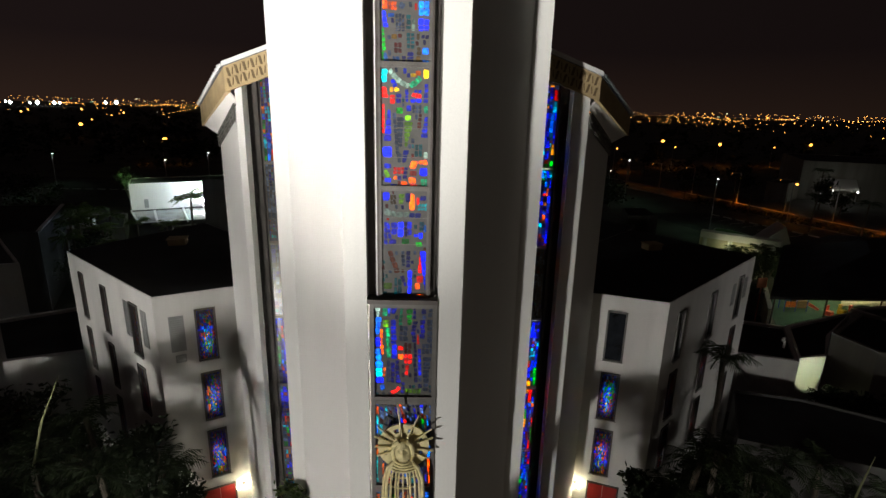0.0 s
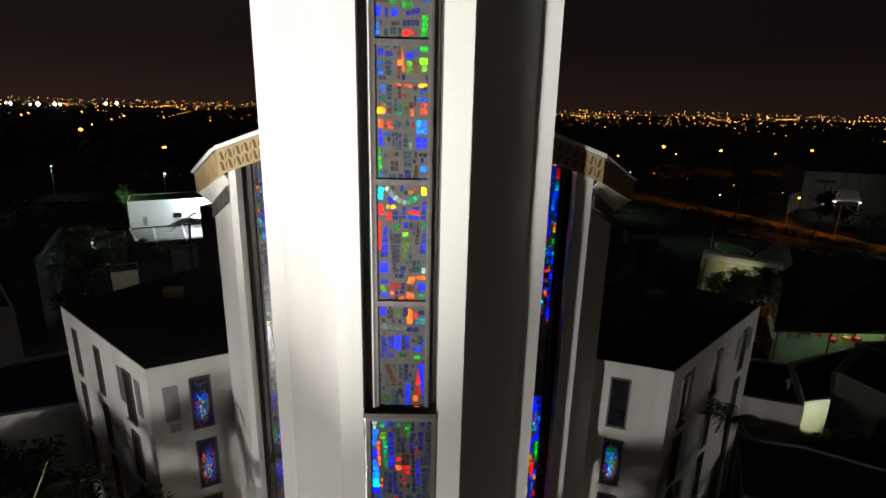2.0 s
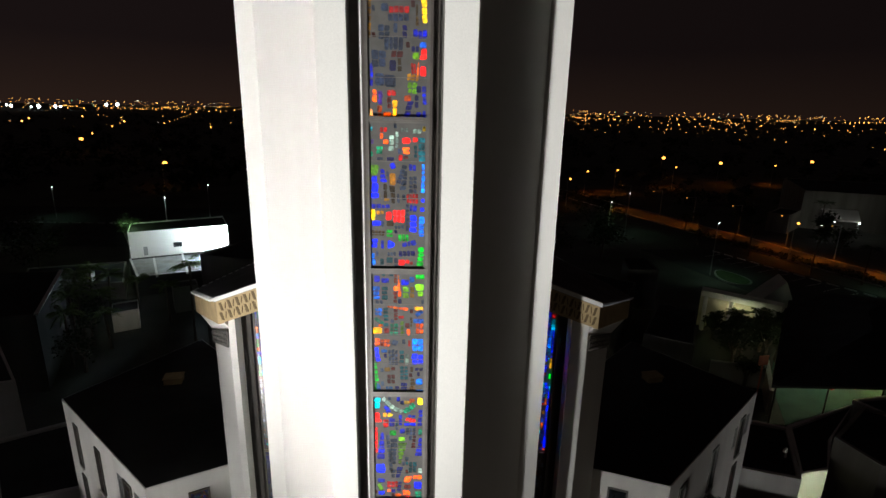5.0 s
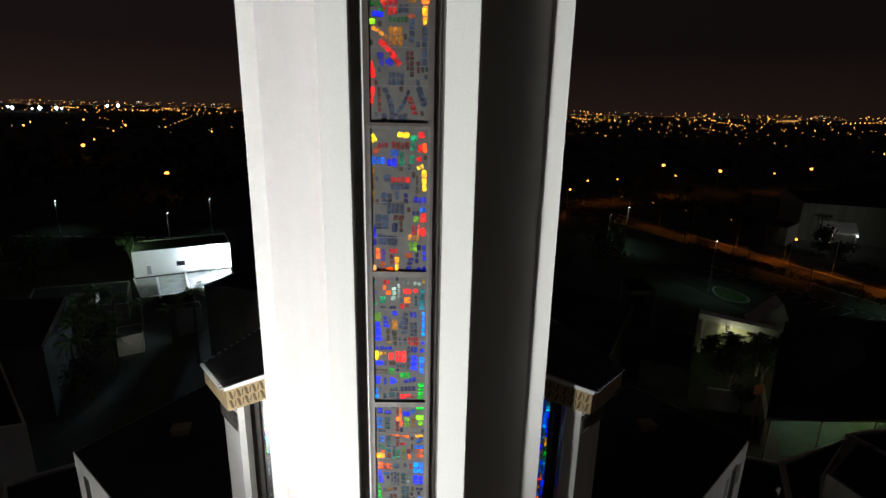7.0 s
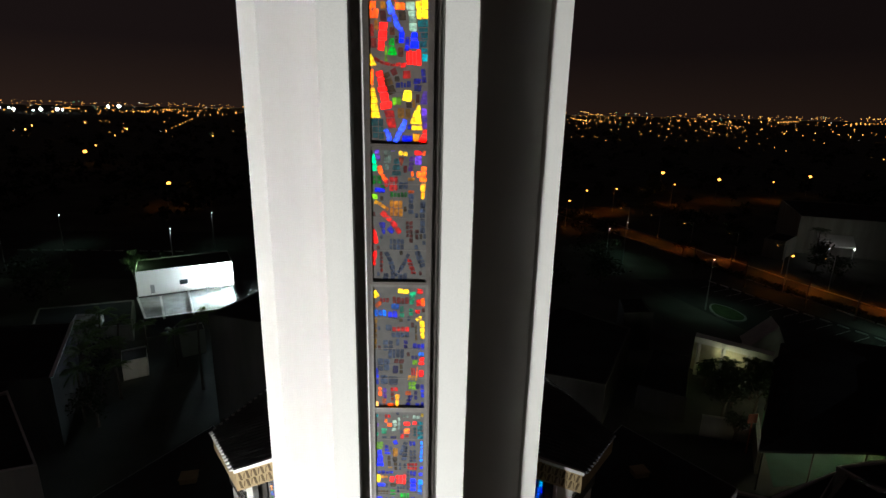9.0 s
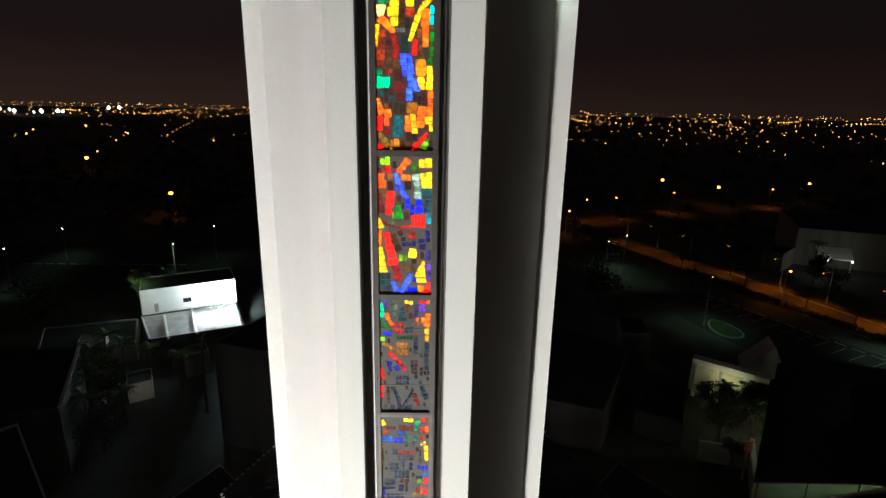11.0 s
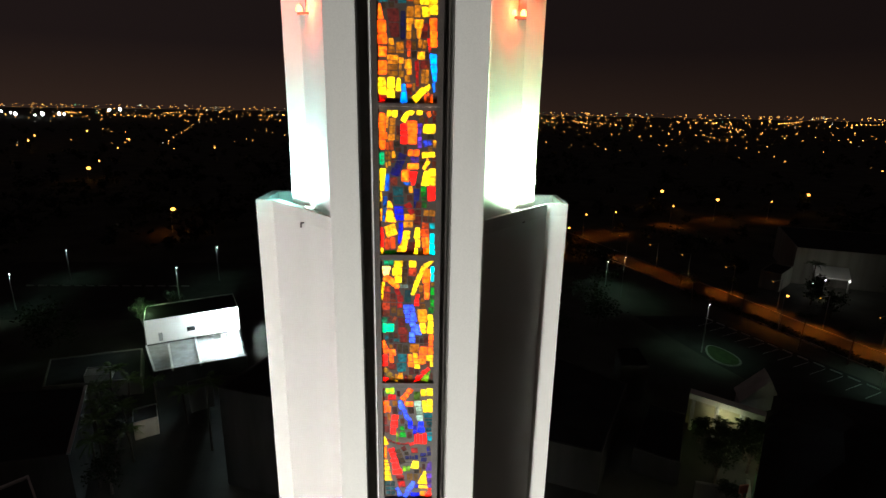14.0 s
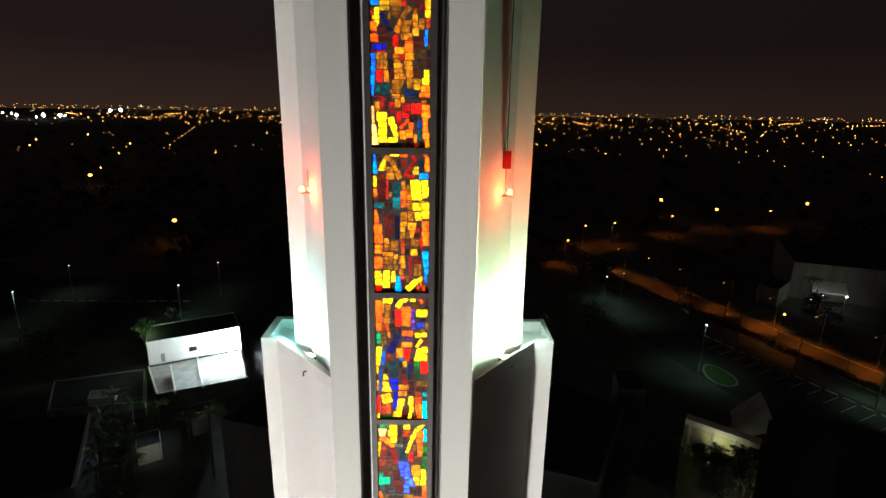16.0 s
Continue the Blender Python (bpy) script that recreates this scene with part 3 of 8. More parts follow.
    s.bar("blue", 2, 1.07, 2.36, 1.07, 2.58, 0.17)
    s.bar("blue", 2, 0.17, 2.63, 0.17, 2.74, 0.13)
    s.bar("orange", 2, 0.36, 2.58, 0.36, 2.68, 0.08)
    s.bar("deep", 1, 0.45, 2.58, 0.45, 2.68, 0.08)
    s.bar("blue", 1, 0.32, 2.79, 0.31, 2.87, 0.13)
    s.bar("orange", 1, 0.57, 2.71, 0.57, 2.80, 0.12)
    s.grid("orange", 2, 0.69, 2.62, 0.86, 2.75, 2, 1)
    s.bar("red", 2, 0.81, 2.79, 0.81, 2.90, 0.14)
    s.grid("jade", 1, 0.99, 2.64, 1.16, 2.86, 2, 2)
    s.bar("blue", 1, 0.08, 2.85, 0.08, 2.93, 0.07)


def design_2(s):
    s.bar("jade", 1, 0.14, -0.04, 0.14, 0.03, 0.06)
    s.bar("blue", 1, 0.12, 0.06, 0.12, 0.20, 0.10)
    s.bar("blue", 1, 0.30, 0.12, 0.30, 0.22, 0.13)
    s.bar("teal", 0, 0.26, -0.01, 0.26, 0.06, 0.06)
    s.bar("teal", 0, 0.43, -0.03, 0.43, 0.06, 0.07)
    s.bar("rust", 1, 0.52, 0.00, 0.53, 0.22, 0.05, 0.06, 2)
    s.bar("orange", 2, 0.58, 0.00, 0.60, 0.39, 0.01, 0.06, 1)
    s.bar("blue", 1, 0.74, 0.13, 0.74, 0.27, 0.14)
    s.bar("sky", 1, 0.88, 0.08, 0.88, 0.20, 0.09)
    s.bar("green", 2, 1.06, -0.06, 1.07, 0.12, 0.15)
    s.bar("sky", 1, 0.09, 0.29, 0.09, 0.40, 0.14)
    s.grid("sky", 1, 0.04, 0.41, 0.17, 0.61, 1, 2)
    s.bar("teal", 0, 0.29, 0.31, 0.29, 0.61, 0.10, 0.10, 3)
    s.bar("orange", 2, 0.53, 0.29, 0.53, 0.40, 0.07)
    s.bar("wine", 1, 0.52, 0.43, 0.52, 0.68, 0.06, 0.06, 3)
    s.bar("orange", 1, 0.61, 0.41, 0.61, 0.54, 0.06)
    s.grid("lime", 1, 0.68, 0.30, 0.81, 0.56, 1, 2)
    s.grid("amber", 0, 0.84, 0.31, 0.93, 0.55, 1, 2)
    s.bar("lime", 2, 1.05, 0.24, 1.06, 0.39, 0.15)
    s.bar("lime", 1, 1.06, 0.41, 1.07, 0.53, 0.09)
    s.bar("orange", 1, 0.34, 0.78, 0.80, 0.83, 0.04, 0.06, 4)
    s.bar("amber", 2, 1.04, 0.77, 1.04, 0.86, 0.15)
    s.grid("sky", 1, 0.07, 0.82, 0.22, 0.99, 2, 2)
    s.bar("teal", 0, 0.31, 0.80, 0.31, 1.11, 0.09, 0.09, 4)
    s.bar("wine", 1, 0.53, 0.83, 0.53, 1.09, 0.07, 0.07, 4)
    s.bar("red", 1, 0.64, 0.98, 0.64, 1.06, 0.10)
    s.bar("sky", 1, 1.12, 0.86, 0.97, 0.98, 0.09, 0.08, 2)
    s.bar("sky", 1, 1.03, 1.06, 1.03, 1.17, 0.18)
    s.bar("umber", 1, 0.87, 1.02, 0.87, 1.26, 0.04, 0.04, 3)
    s.bar("jade", 0, 0.07, 1.05, 0.26, 1.20, 0.06, 0.08, 2)
    s.bar("amber", 2, 0.12, 1.27, 0.12, 1.42, 0.15)
    s.bar("orange", 1, 0.19, 1.19, 0.19, 1.26, 0.08)
    s.bar("teal", 0, 0.31, 1.16, 0.31, 1.25, 0.09)
    s.bar("wine", 1, 0.32, 1.29, 0.32, 1.41, 0.08)
    s.grid("jade", 0, 0.40, 1.18, 0.58, 1.46, 2, 3)
    s.grid("lime", 0, 0.63, 1.13, 0.71, 1.46, 1, 3)
    s.bar("wine", 1, 0.79, 1.16, 0.79, 1.29, 0.08)
    s.bar("orange", 2, 0.81, 1.30, 0.81, 1.46, 0.06)
    s.grid("orange", 1, 0.98, 1.16, 1.14, 1.42, 2, 2)
    s.grid("orange", 2, 0.06, 1.53, 0.18, 1.73, 2, 2)
    s.grid("orange", 1, 0.19, 1.55, 0.39, 1.74, 3, 2)
    s.bar("smoke", 1, 0.44, 1.61, 0.56, 1.67, 0.11, 0.09, 1)
    s.bar("red", 1, 0.83, 1.58, 0.83, 1.73, 0.04)
    s.grid("sky", 2, 0.90, 1.53, 1.14, 1.84, 2, 2)
    s.bar("sky", 0, 0.26, 1.81, 0.26, 1.89, 0.11)
    s.grid("smoke", 0, 0.36, 1.82, 0.57, 2.19, 3, 4)
    s.bar("blue", 2, 0.09, 1.76, 0.13, 2.12, 0.05, 0.10, 3)
    s.bar("teal", 0, 0.66, 1.83, 0.66, 2.16, 0.08, 0.08, 3)
    s.bar("pale", 0, 0.77, 1.91, 0.77, 2.18, 0.07, 0.07, 2)
    s.grid("blue", 2, 0.89, 1.91, 1.15, 2.18, 2, 2)
    s.bar("green", 2, 0.07, 2.11, 0.09, 2.62, 0.04, 0.07, 5)
    s.bar("lime", 1, 0.14, 2.23, 0.14, 2.41, 0.14)
    s.bar("amber", 0, 0.33, 2.26, 0.33, 2.36, 0.10)
    s.bar("wine", 0, 0.46, 2.25, 0.46, 2.33, 0.08)
    s.grid("wine", 0, 0.33, 2.44, 0.50, 2.66, 2, 2)
    s.grid("teal", 0, 0.62, 2.22, 0.80, 2.56, 2, 4)
    s.bar("umber", 1, 0.89, 2.24, 0.89, 2.37, 0.05)
    s.grid("deep", 0, 0.97, 2.26, 1.14, 2.34, 2, 1)
    s.bar("umber", 1, 0.91, 2.54, 0.90, 2.91, 0.07, 0.12, 4)
    s.bar("sky", 2, 1.07, 2.54, 1.07, 2.69, 0.12)
    s.bar("sky", 2, 1.08, 2.82, 1.08, 2.91, 0.14)
    s.bar("sky", 1, 0.11, 2.67, 0.15, 2.93, 0.06, 0.13, 2)
    s.grid("sky", 0, 0.29, 2.74, 0.45, 2.93, 2, 2)
    s.grid("deep", 0, 0.51, 2.73, 0.60, 2.89, 1, 2)
    s.grid("blue", 0, 0.64, 2.64, 0.79, 2.91, 1, 3)
    s.bar("green", 1, 0.07, 2.64, 0.07, 2.85, 0.05)


def design_3(s):
    s.bar("cyan", 2, 0.05, 0.09, 0.05, 0.16, 0.03)
    s.grid("red", 1, 0.23, 0.10, 0.36, 0.19, 2, 1)
    s.bar("orange", 2, 0.25, 0.20, 0.25, 0.31, 0.05)
    s.bar("orange", 2, 0.34, 0.33, 0.34, 0.43, 0.09)
    s.grid("pale", 0, 0.65, 0.10, 0.78, 0.18, 3, 1)
    s.bar("pale", 1, 0.46, 0.25, 0.44, 0.55, 0.07, 0.09, 3)
    s.bar("pale", 1, 0.56, 0.17, 0.56, 0.49, 0.04, 0.05, 3)
    s.grid("pale", 1, 0.89, 0.11, 1.05, 0.20, 2, 1)
    s.bar("yellow", 1, 1.11, 0.06, 1.11, 0.15, 0.05)
    s.bar("jade", 1, 0.21, 0.47, 0.21, 0.62, 0.10, 0.10, 2)
    s.bar("smoke", 0, 0.21, 0.69, 0.21, 0.74, 0.09)
    s.bar("lilac", 1, 0.07, 0.33, 0.06, 0.42, 0.04)
    s.bar("jade", 1, 0.05, 0.58, 0.04, 0.67, 0.04)
    s.bar("red", 2, 0.75, 0.29, 0.75, 0.40, 0.12)
    s.bar("orange", 2, 0.75, 0.48, 0.75, 0.61, 0.11, 0.10, 2)
    s.bar("red", 1, 0.64, 0.63, 0.64, 0.75, 0.07)
    s.bar("wine", 1, 0.74, 0.64, 0.74, 0.71, 0.08)
    s.bar("red", 2, 0.94, 0.28, 0.94, 0.38, 0.08)
    s.bar("teal", 1, 1.06, 0.28, 1.07, 0.77, 0.11, 0.11, 4)
    s.bar("teal", 0, 0.94, 0.44, 0.94, 0.68, 0.05, 0.05, 3)
    s.bar("deep", 0, 0.43, 0.68, 0.43, 0.76, 0.11)
    s.bar("lime", 1, 0.11, 0.84, 0.09, 1.06, 0.15, 0.11, 1)
    s.bar("blue", 1, 0.43, 0.88, 0.52, 0.84, 0.08, 0.10, 1)
    s.bar("blue", 1, 0.26, 0.93, 0.28, 1.19, 0.05, 0.12, 3)
    s.bar("amber", 1, 0.47, 1.01, 0.47, 1.25, 0.11)
    s.bar("smoke", 0, 0.73, 0.84, 0.59, 1.21, 0.08, 0.08, 4)
    s.bar("smoke", 0, 0.75, 0.95, 0.67, 1.35, 0.05, 0.11, 4)
    s.grid("blue", 1, 0.81, 0.82, 0.95, 0.95, 2, 1)
    s.grid("smoke", 0, 0.81, 1.06, 0.97, 1.41, 2, 4)
    s.bar("sky", 2, 1.10, 0.81, 1.10, 1.40, 0.04, 0.05, 5)
    s.bar("blue", 2, 0.10, 1.06, 0.10, 1.54, 0.08, 0.14, 3)
    s.bar("umber", 0, 0.32, 1.23, 0.32, 1.53, 0.05, 0.07, 2)
    s.bar("umber", 0, 0.45, 1.27, 0.49, 1.63, 0.10, 0.05, 3)
    s.bar("smoke", 0, 0.59, 1.43, 0.59, 1.62, 0.04, 0.04, 2)
    s.grid("red", 1, 0.76, 1.43, 1.00, 1.63, 4, 2)
    s.bar("amber", 1, 0.35, 1.52, 0.34, 1.59, 0.09)
    s.grid("blue", 1, 0.04, 1.66, 0.41, 1.74, 4, 1)
    s.bar("yellow", 2, 0.06, 1.77, 0.06, 2.00, 0.07)
    s.grid("amber", 1, 0.13, 1.79, 0.28, 1.87, 2, 1)
    s.bar("red", 2, 0.39, 1.82, 0.39, 1.99, 0.09)
    s.grid("red", 2, 0.48, 1.77, 0.72, 2.06, 3, 2)
    s.grid("blue", 1, 0.83, 1.67, 0.97, 1.80, 2, 1)
    s.grid("blue", 2, 0.83, 1.88, 0.97, 2.25, 1, 3)
    s.bar("sky", 2, 1.08, 1.91, 1.08, 2.34, 0.09, 0.09, 3)
    s.bar("blue", 2, 1.10, 1.51, 1.10, 1.60, 0.05)
    s.bar("blue", 2, 1.08, 1.71, 1.09, 1.80, 0.07)
    s.bar("blue", 2, 0.13, 2.01, 0.13, 2.12, 0.15)
    s.bar("smoke", 0, 0.26, 2.01, 0.26, 2.14, 0.04)
    s.bar("umber", 0, 0.42, 2.01, 0.42, 2.12, 0.12)
    s.grid("smoke", 0, 0.51, 2.10, 0.70, 2.18, 3, 1)
    s.bar("smoke", 0, 0.78, 1.65, 0.78, 2.21, 0.05, 0.05, 6)
    s.grid("umber", 1, 0.03, 2.22, 0.29, 2.33, 4, 1)
    s.grid("green", 1, 0.34, 2.20, 0.47, 2.36, 1, 2)
    s.grid("green", 1, 0.58, 2.29, 0.81, 2.45, 3, 1)
    s.bar("blue", 2, 0.08, 2.40, 0.07, 2.60, 0.11, 0.10, 2)
    s.bar("blue", 1, 0.25, 2.44, 0.25, 2.62, 0.05)
    s.bar("blue", 2, 0.36, 2.52, 0.50, 2.52, 0.16, 0.06, 1)
    s.bar("blue", 1, 0.67, 2.53, 0.96, 2.47, 0.07, 0.10, 3)
    s.grid("smoke", 0, 0.36, 2.69, 0.53, 2.77, 3, 1)
    s.grid("deep", 0, 0.60, 2.65, 0.94, 2.78, 4, 1)
    s.bar("teal", 0, 0.40, 2.81, 0.40, 2.94, 0.10)
    s.bar("teal", 0, 0.24, 2.84, 0.24, 2.98, 0.06)
    s.bar("sky", 2, 0.06, 2.72, 0.05, 2.98, 0.05, 0.08, 2)
    s.bar("red", 2, 0.66, 2.86, 0.66, 2.99, 0.11)
    s.bar("red", 1, 0.78, 2.86, 0.78, 2.95, 0.07)
    s.bar("red", 1, 0.87, 2.90, 0.87, 2.97, 0.05)
    s.bar("green", 2, 1.07, 2.57, 1.05, 3.00, 0.10, 0.11, 4)


def design_4(s):
    s.bar("yellow", 2, 0.03, 0.10, 0.09, 0.26, 0.05, 0.11, 1)
    s.grid("yellow", 2, 0.55, 0.05, 0.78, 0.16, 2, 1)
    s.bar("jade", 1, 0.88, 0.12, 0.84, 0.42, 0.12, 0.07, 2)
    s.bar("red", 1, 1.03, 0.05, 1.03, 0.16, 0.10)
    s.bar("red", 1, 1.01, 0.30, 1.01, 0.45, 0.08)
    s.bar("orange", 2, 1.09, 0.26, 1.09, 0.46, 0.09)
    s.grid("red", 0, 0.14, 0.27, 0.35, 0.38, 3, 1)
    s.grid("wine", 1, 0.42, 0.25, 0.79, 0.40, 4, 1)
    s.bar("orange", 1, 0.06, 0.49, 0.17, 0.35, 0.08, 0.08, 1)
    s.bar("sky", 1, 0.49, 0.40, 0.49, 0.54, 0.14)
    s.grid("sky", 1, 0.02, 0.55, 0.28, 0.71, 3, 1)
    s.grid("blue", 1, 0.33, 0.59, 0.53, 0.76, 2, 1)
    s.grid("jade", 0, 0.58, 0.47, 0.68, 0.72, 1, 2)
    s.bar("jade", 1, 0.83, 0.52, 0.84, 0.69, 0.07, 0.07, 2)
    s.bar("red", 1, 0.99, 0.54, 0.99, 0.64, 0.08)
    s.bar("yellow", 2, 0.95, 0.78, 1.07, 0.73, 0.07, 0.07, 3)
    s.bar("yellow", 2, 1.08, 0.80, 1.11, 1.24, 0.10, 0.07, 3)
    s.bar("amber", 0, 0.05, 0.73, 0.03, 1.53, 0.06, 0.05, 6)
    s.bar("smoke", 0, 0.34, 0.91, 0.34, 1.05, 0.11)
    s.grid("red", 1, 0.41, 0.95, 0.80, 1.07, 4, 1)
    s.grid("smoke", 0, 0.40, 1.09, 0.79, 1.22, 4, 1)
    s.grid("smoke", 0, 0.21, 1.29, 0.43, 1.55, 2, 2)
    s.bar("smoke", 0, 0.54, 1.26, 0.54, 1.42, 0.06)
    s.grid("deep", 0, 0.67, 1.29, 0.76, 1.52, 1, 2)
    s.grid("blue", 1, 0.88, 1.36, 1.14, 1.51, 3, 1)
    s.bar("umber", 1, 0.95, 0.92, 0.95, 1.29, 0.03, 0.05, 2)
    s.grid("smoke", 0, 0.32, 1.49, 0.69, 1.73, 4, 1)
    s.grid("deep", 0, 0.85, 1.66, 0.99, 1.75, 2, 1)
    s.bar("sky", 1, 1.07, 1.58, 1.07, 1.69, 0.10)
    s.bar("red", 2, 1.10, 1.71, 1.07, 1.90, 0.08, 0.11, 2)
    s.bar("lime", 1, 0.93, 1.78, 0.93, 1.90, 0.09)
    s.grid("smoke", 0, 0.07, 1.74, 0.35, 2.06, 2, 2)
    s.grid("wine", 0, 0.46, 1.75, 0.68, 1.88, 2, 1)
    s.bar("deep", 0, 0.49, 1.93, 0.48, 2.12, 0.10)
    s.bar("umber", 0, 0.62, 1.88, 0.62, 2.13, 0.06, 0.06, 2)
    s.grid("red", 1, 0.84, 1.97, 0.94, 2.17, 2, 1)
    s.bar("orange", 2, 0.99, 1.96, 0.97, 2.19, 0.03, 0.04, 1)
    s.bar("red", 2, 1.08, 2.03, 1.08, 2.21, 0.09)
    s.grid("amber", 1, 0.77, 2.17, 1.00, 2.30, 3, 1)
    s.bar("blue", 1, 0.07, 1.98, 0.06, 2.41, 0.05, 0.05, 3)
    s.grid("smoke", 0, 0.14, 2.18, 0.54, 2.41, 2, 1)
    s.grid("lime", 1, 0.78, 2.33, 0.97, 2.54, 2, 2)
    s.bar("deep", 0, 0.99, 2.39, 0.99, 2.52, 0.08)
    s.bar("blue", 1, 1.10, 2.40, 1.11, 2.75, 0.06, 0.06, 3)
    s.grid("orange", 2, 0.08, 2.47, 0.16, 2.71, 1, 2)
    s.grid("lilac", 0, 0.19, 2.50, 0.28, 2.76, 1, 2)
    s.grid("red", 1, 0.37, 2.49, 0.54, 2.59, 2, 1)
    s.grid("wine", 1, 0.37, 2.61, 0.45, 2.83, 1, 2)
    s.bar("amber", 2, 0.53, 2.67, 0.51, 2.98, 0.08, 0.05, 2)
    s.bar("orange", 1, 0.78, 2.58, 0.78, 2.69, 0.11)
    s.bar("deep", 1, 0.84, 2.68, 0.76, 2.98, 0.11, 0.08, 3)
    s.grid("deep", 0, 0.91, 2.58, 0.99, 2.80, 1, 2)
    s.bar("orange", 1, 0.22, 2.77, 0.22, 3.02, 0.08, 0.05, 2)
    s.bar("peach", 2, 0.05, 2.85, 0.05, 3.00, 0.05)
    s.bar("orange", 1, 0.37, 2.90, 0.37, 3.01, 0.13)
    s.bar("blue", 1, 0.99, 2.89, 0.99, 3.02, 0.08)
    s.bar("blue", 1, 1.11, 2.87, 1.11, 3.04, 0.06)


def design_5(s):
    s.bar("lilac", 1, 0.11, -0.02, 0.15, 0.23, 0.11, 0.07, 2)
    s.grid("pale", 0, 0.26, -0.01, 0.41, 0.27, 2, 2)
    s.bar("pale", 0, 0.22, 0.35, 0.36, 0.36, 0.11, 0.08, 2)
    s.bar("lilac", 1, 0.46, -0.08, 0.45, 0.03, 0.07)
    s.grid("amber", 0, 0.55, -0.08, 0.74, -0.02, 4, 1)
    s.grid("yellow", 2, 0.57, 0.03, 0.75, 0.12, 2, 1)
    s.bar("rust", 1, 0.63, 0.13, 0.62, 0.33, 0.11, 0.02, 1)
    s.bar("red", 2, 0.97, -0.06, 0.97, 0.10, 0.13)
    s.bar("orange", 2, 1.10, -0.09, 1.10, 0.11, 0.06)
    s.bar("lilac", 1, 0.97, 0.12, 0.97, 0.30, 0.11)
    s.bar("lilac", 0, 0.85, 0.13, 0.81, 0.44, 0.07, 0.09, 3)
    s.bar("teal", 0, 0.53, 0.17, 0.52, 0.52, 0.07, 0.16, 3)
    s.bar("jade", 2, 0.06, 0.08, 0.08, 0.44, 0.03, 0.12, 2)
    s.bar("orange", 2, 0.16, 0.33, 0.32, 0.65, 0.09, 0.09, 2, 0.03)
    s.bar("red", 1, 0.32, 0.61, 0.31, 0.78, 0.10, 0.05, 1)
    s.bar("orange", 2, 1.10, 0.33, 1.08, 0.65, 0.09, 0.14, 3)
    s.bar("orange", 2, 0.99, 0.43, 0.99, 0.57, 0.07)
    s.bar("orange", 1, 0.85, 0.43, 0.85, 0.54, 0.05)
    s.bar("amber", 1, 0.83, 0.56, 0.83, 0.63, 0.11)
    s.grid("green", 1, 0.03, 0.52, 0.22, 0.72, 2, 2)
    s.bar("green", 1, 0.25, 0.71, 0.25, 0.80, 0.10)
    s.grid("red", 1, 0.37, 0.55, 0.55, 0.84, 2, 2)
    s.bar("red", 0, 0.71, 0.32, 0.71, 0.47, 0.07)
    s.grid("smoke", 0, 0.58, 0.65, 0.76, 0.82, 2, 1)
    s.bar("blue", 1, 0.07, 0.82, 0.28, 0.85, 0.08, 0.08, 1)
    s.bar("amber", 2, 1.08, 0.69, 1.07, 1.01, 0.10, 0.05, 2)
    s.bar("orange", 1, 0.83, 0.83, 0.83, 0.89, 0.10)
    s.bar("lime", 2, 0.07, 0.92, 0.07, 1.02, 0.09)
    s.grid("green", 0, 0.39, 0.88, 0.75, 0.98, 5, 1)
    s.bar("amber", 1, 0.06, 1.08, 0.35, 1.26, 0.06, 0.06, 4, -0.02)
    s.grid("amber", 1, 0.38, 1.05, 0.65, 1.38, 3, 2)
    s.grid("smoke", 0, 0.77, 0.91, 0.88, 1.33, 1, 4)
    s.grid("smoke", 0, 1.02, 1.05, 1.13, 1.76, 1, 5)
    s.bar("red", 1, 0.21, 1.30, 0.59, 1.76, 0.09, 0.09, 4, -0.03)
    s.bar("deep", 1, 0.21, 1.52, 0.25, 1.79, 0.12, 0.04, 2)
    s.bar("blue", 1, 0.35, 1.64, 0.46, 1.75, 0.10, 0.08, 1)
    s.grid("wine", 0, 0.72, 1.49, 0.87, 1.85, 2, 4)
    s.bar("wine", 0, 0.83, 1.86, 0.83, 1.96, 0.06)
    s.grid("smoke", 0, 0.37, 1.88, 0.68, 2.12, 4, 2)
    s.bar("red", 2, 0.04, 1.69, 0.09, 1.99, 0.03, 0.10, 1)
    s.bar("red", 2, 0.06, 2.16, 0.03, 2.50, 0.09, 0.04, 2)
    s.bar("wine", 1, 0.19, 2.17, 0.19, 2.63, 0.05, 0.05, 5)
    s.bar("smoke", 0, 0.28, 2.18, 0.44, 2.81, 0.08, 0.08, 6, -0.06)
    s.bar("smoke", 0, 0.78, 2.21, 0.48, 2.73, 0.06, 0.06, 6, -0.03)
    s.bar("red", 0, 0.78, 2.32, 0.90, 2.67, 0.09, 0.09, 4)
    s.bar("smoke", 0, 0.96, 2.15, 1.10, 2.51, 0.09, 0.12, 4)
    s.grid("smoke", 0, 0.23, 2.65, 0.74, 2.83, 5, 1)


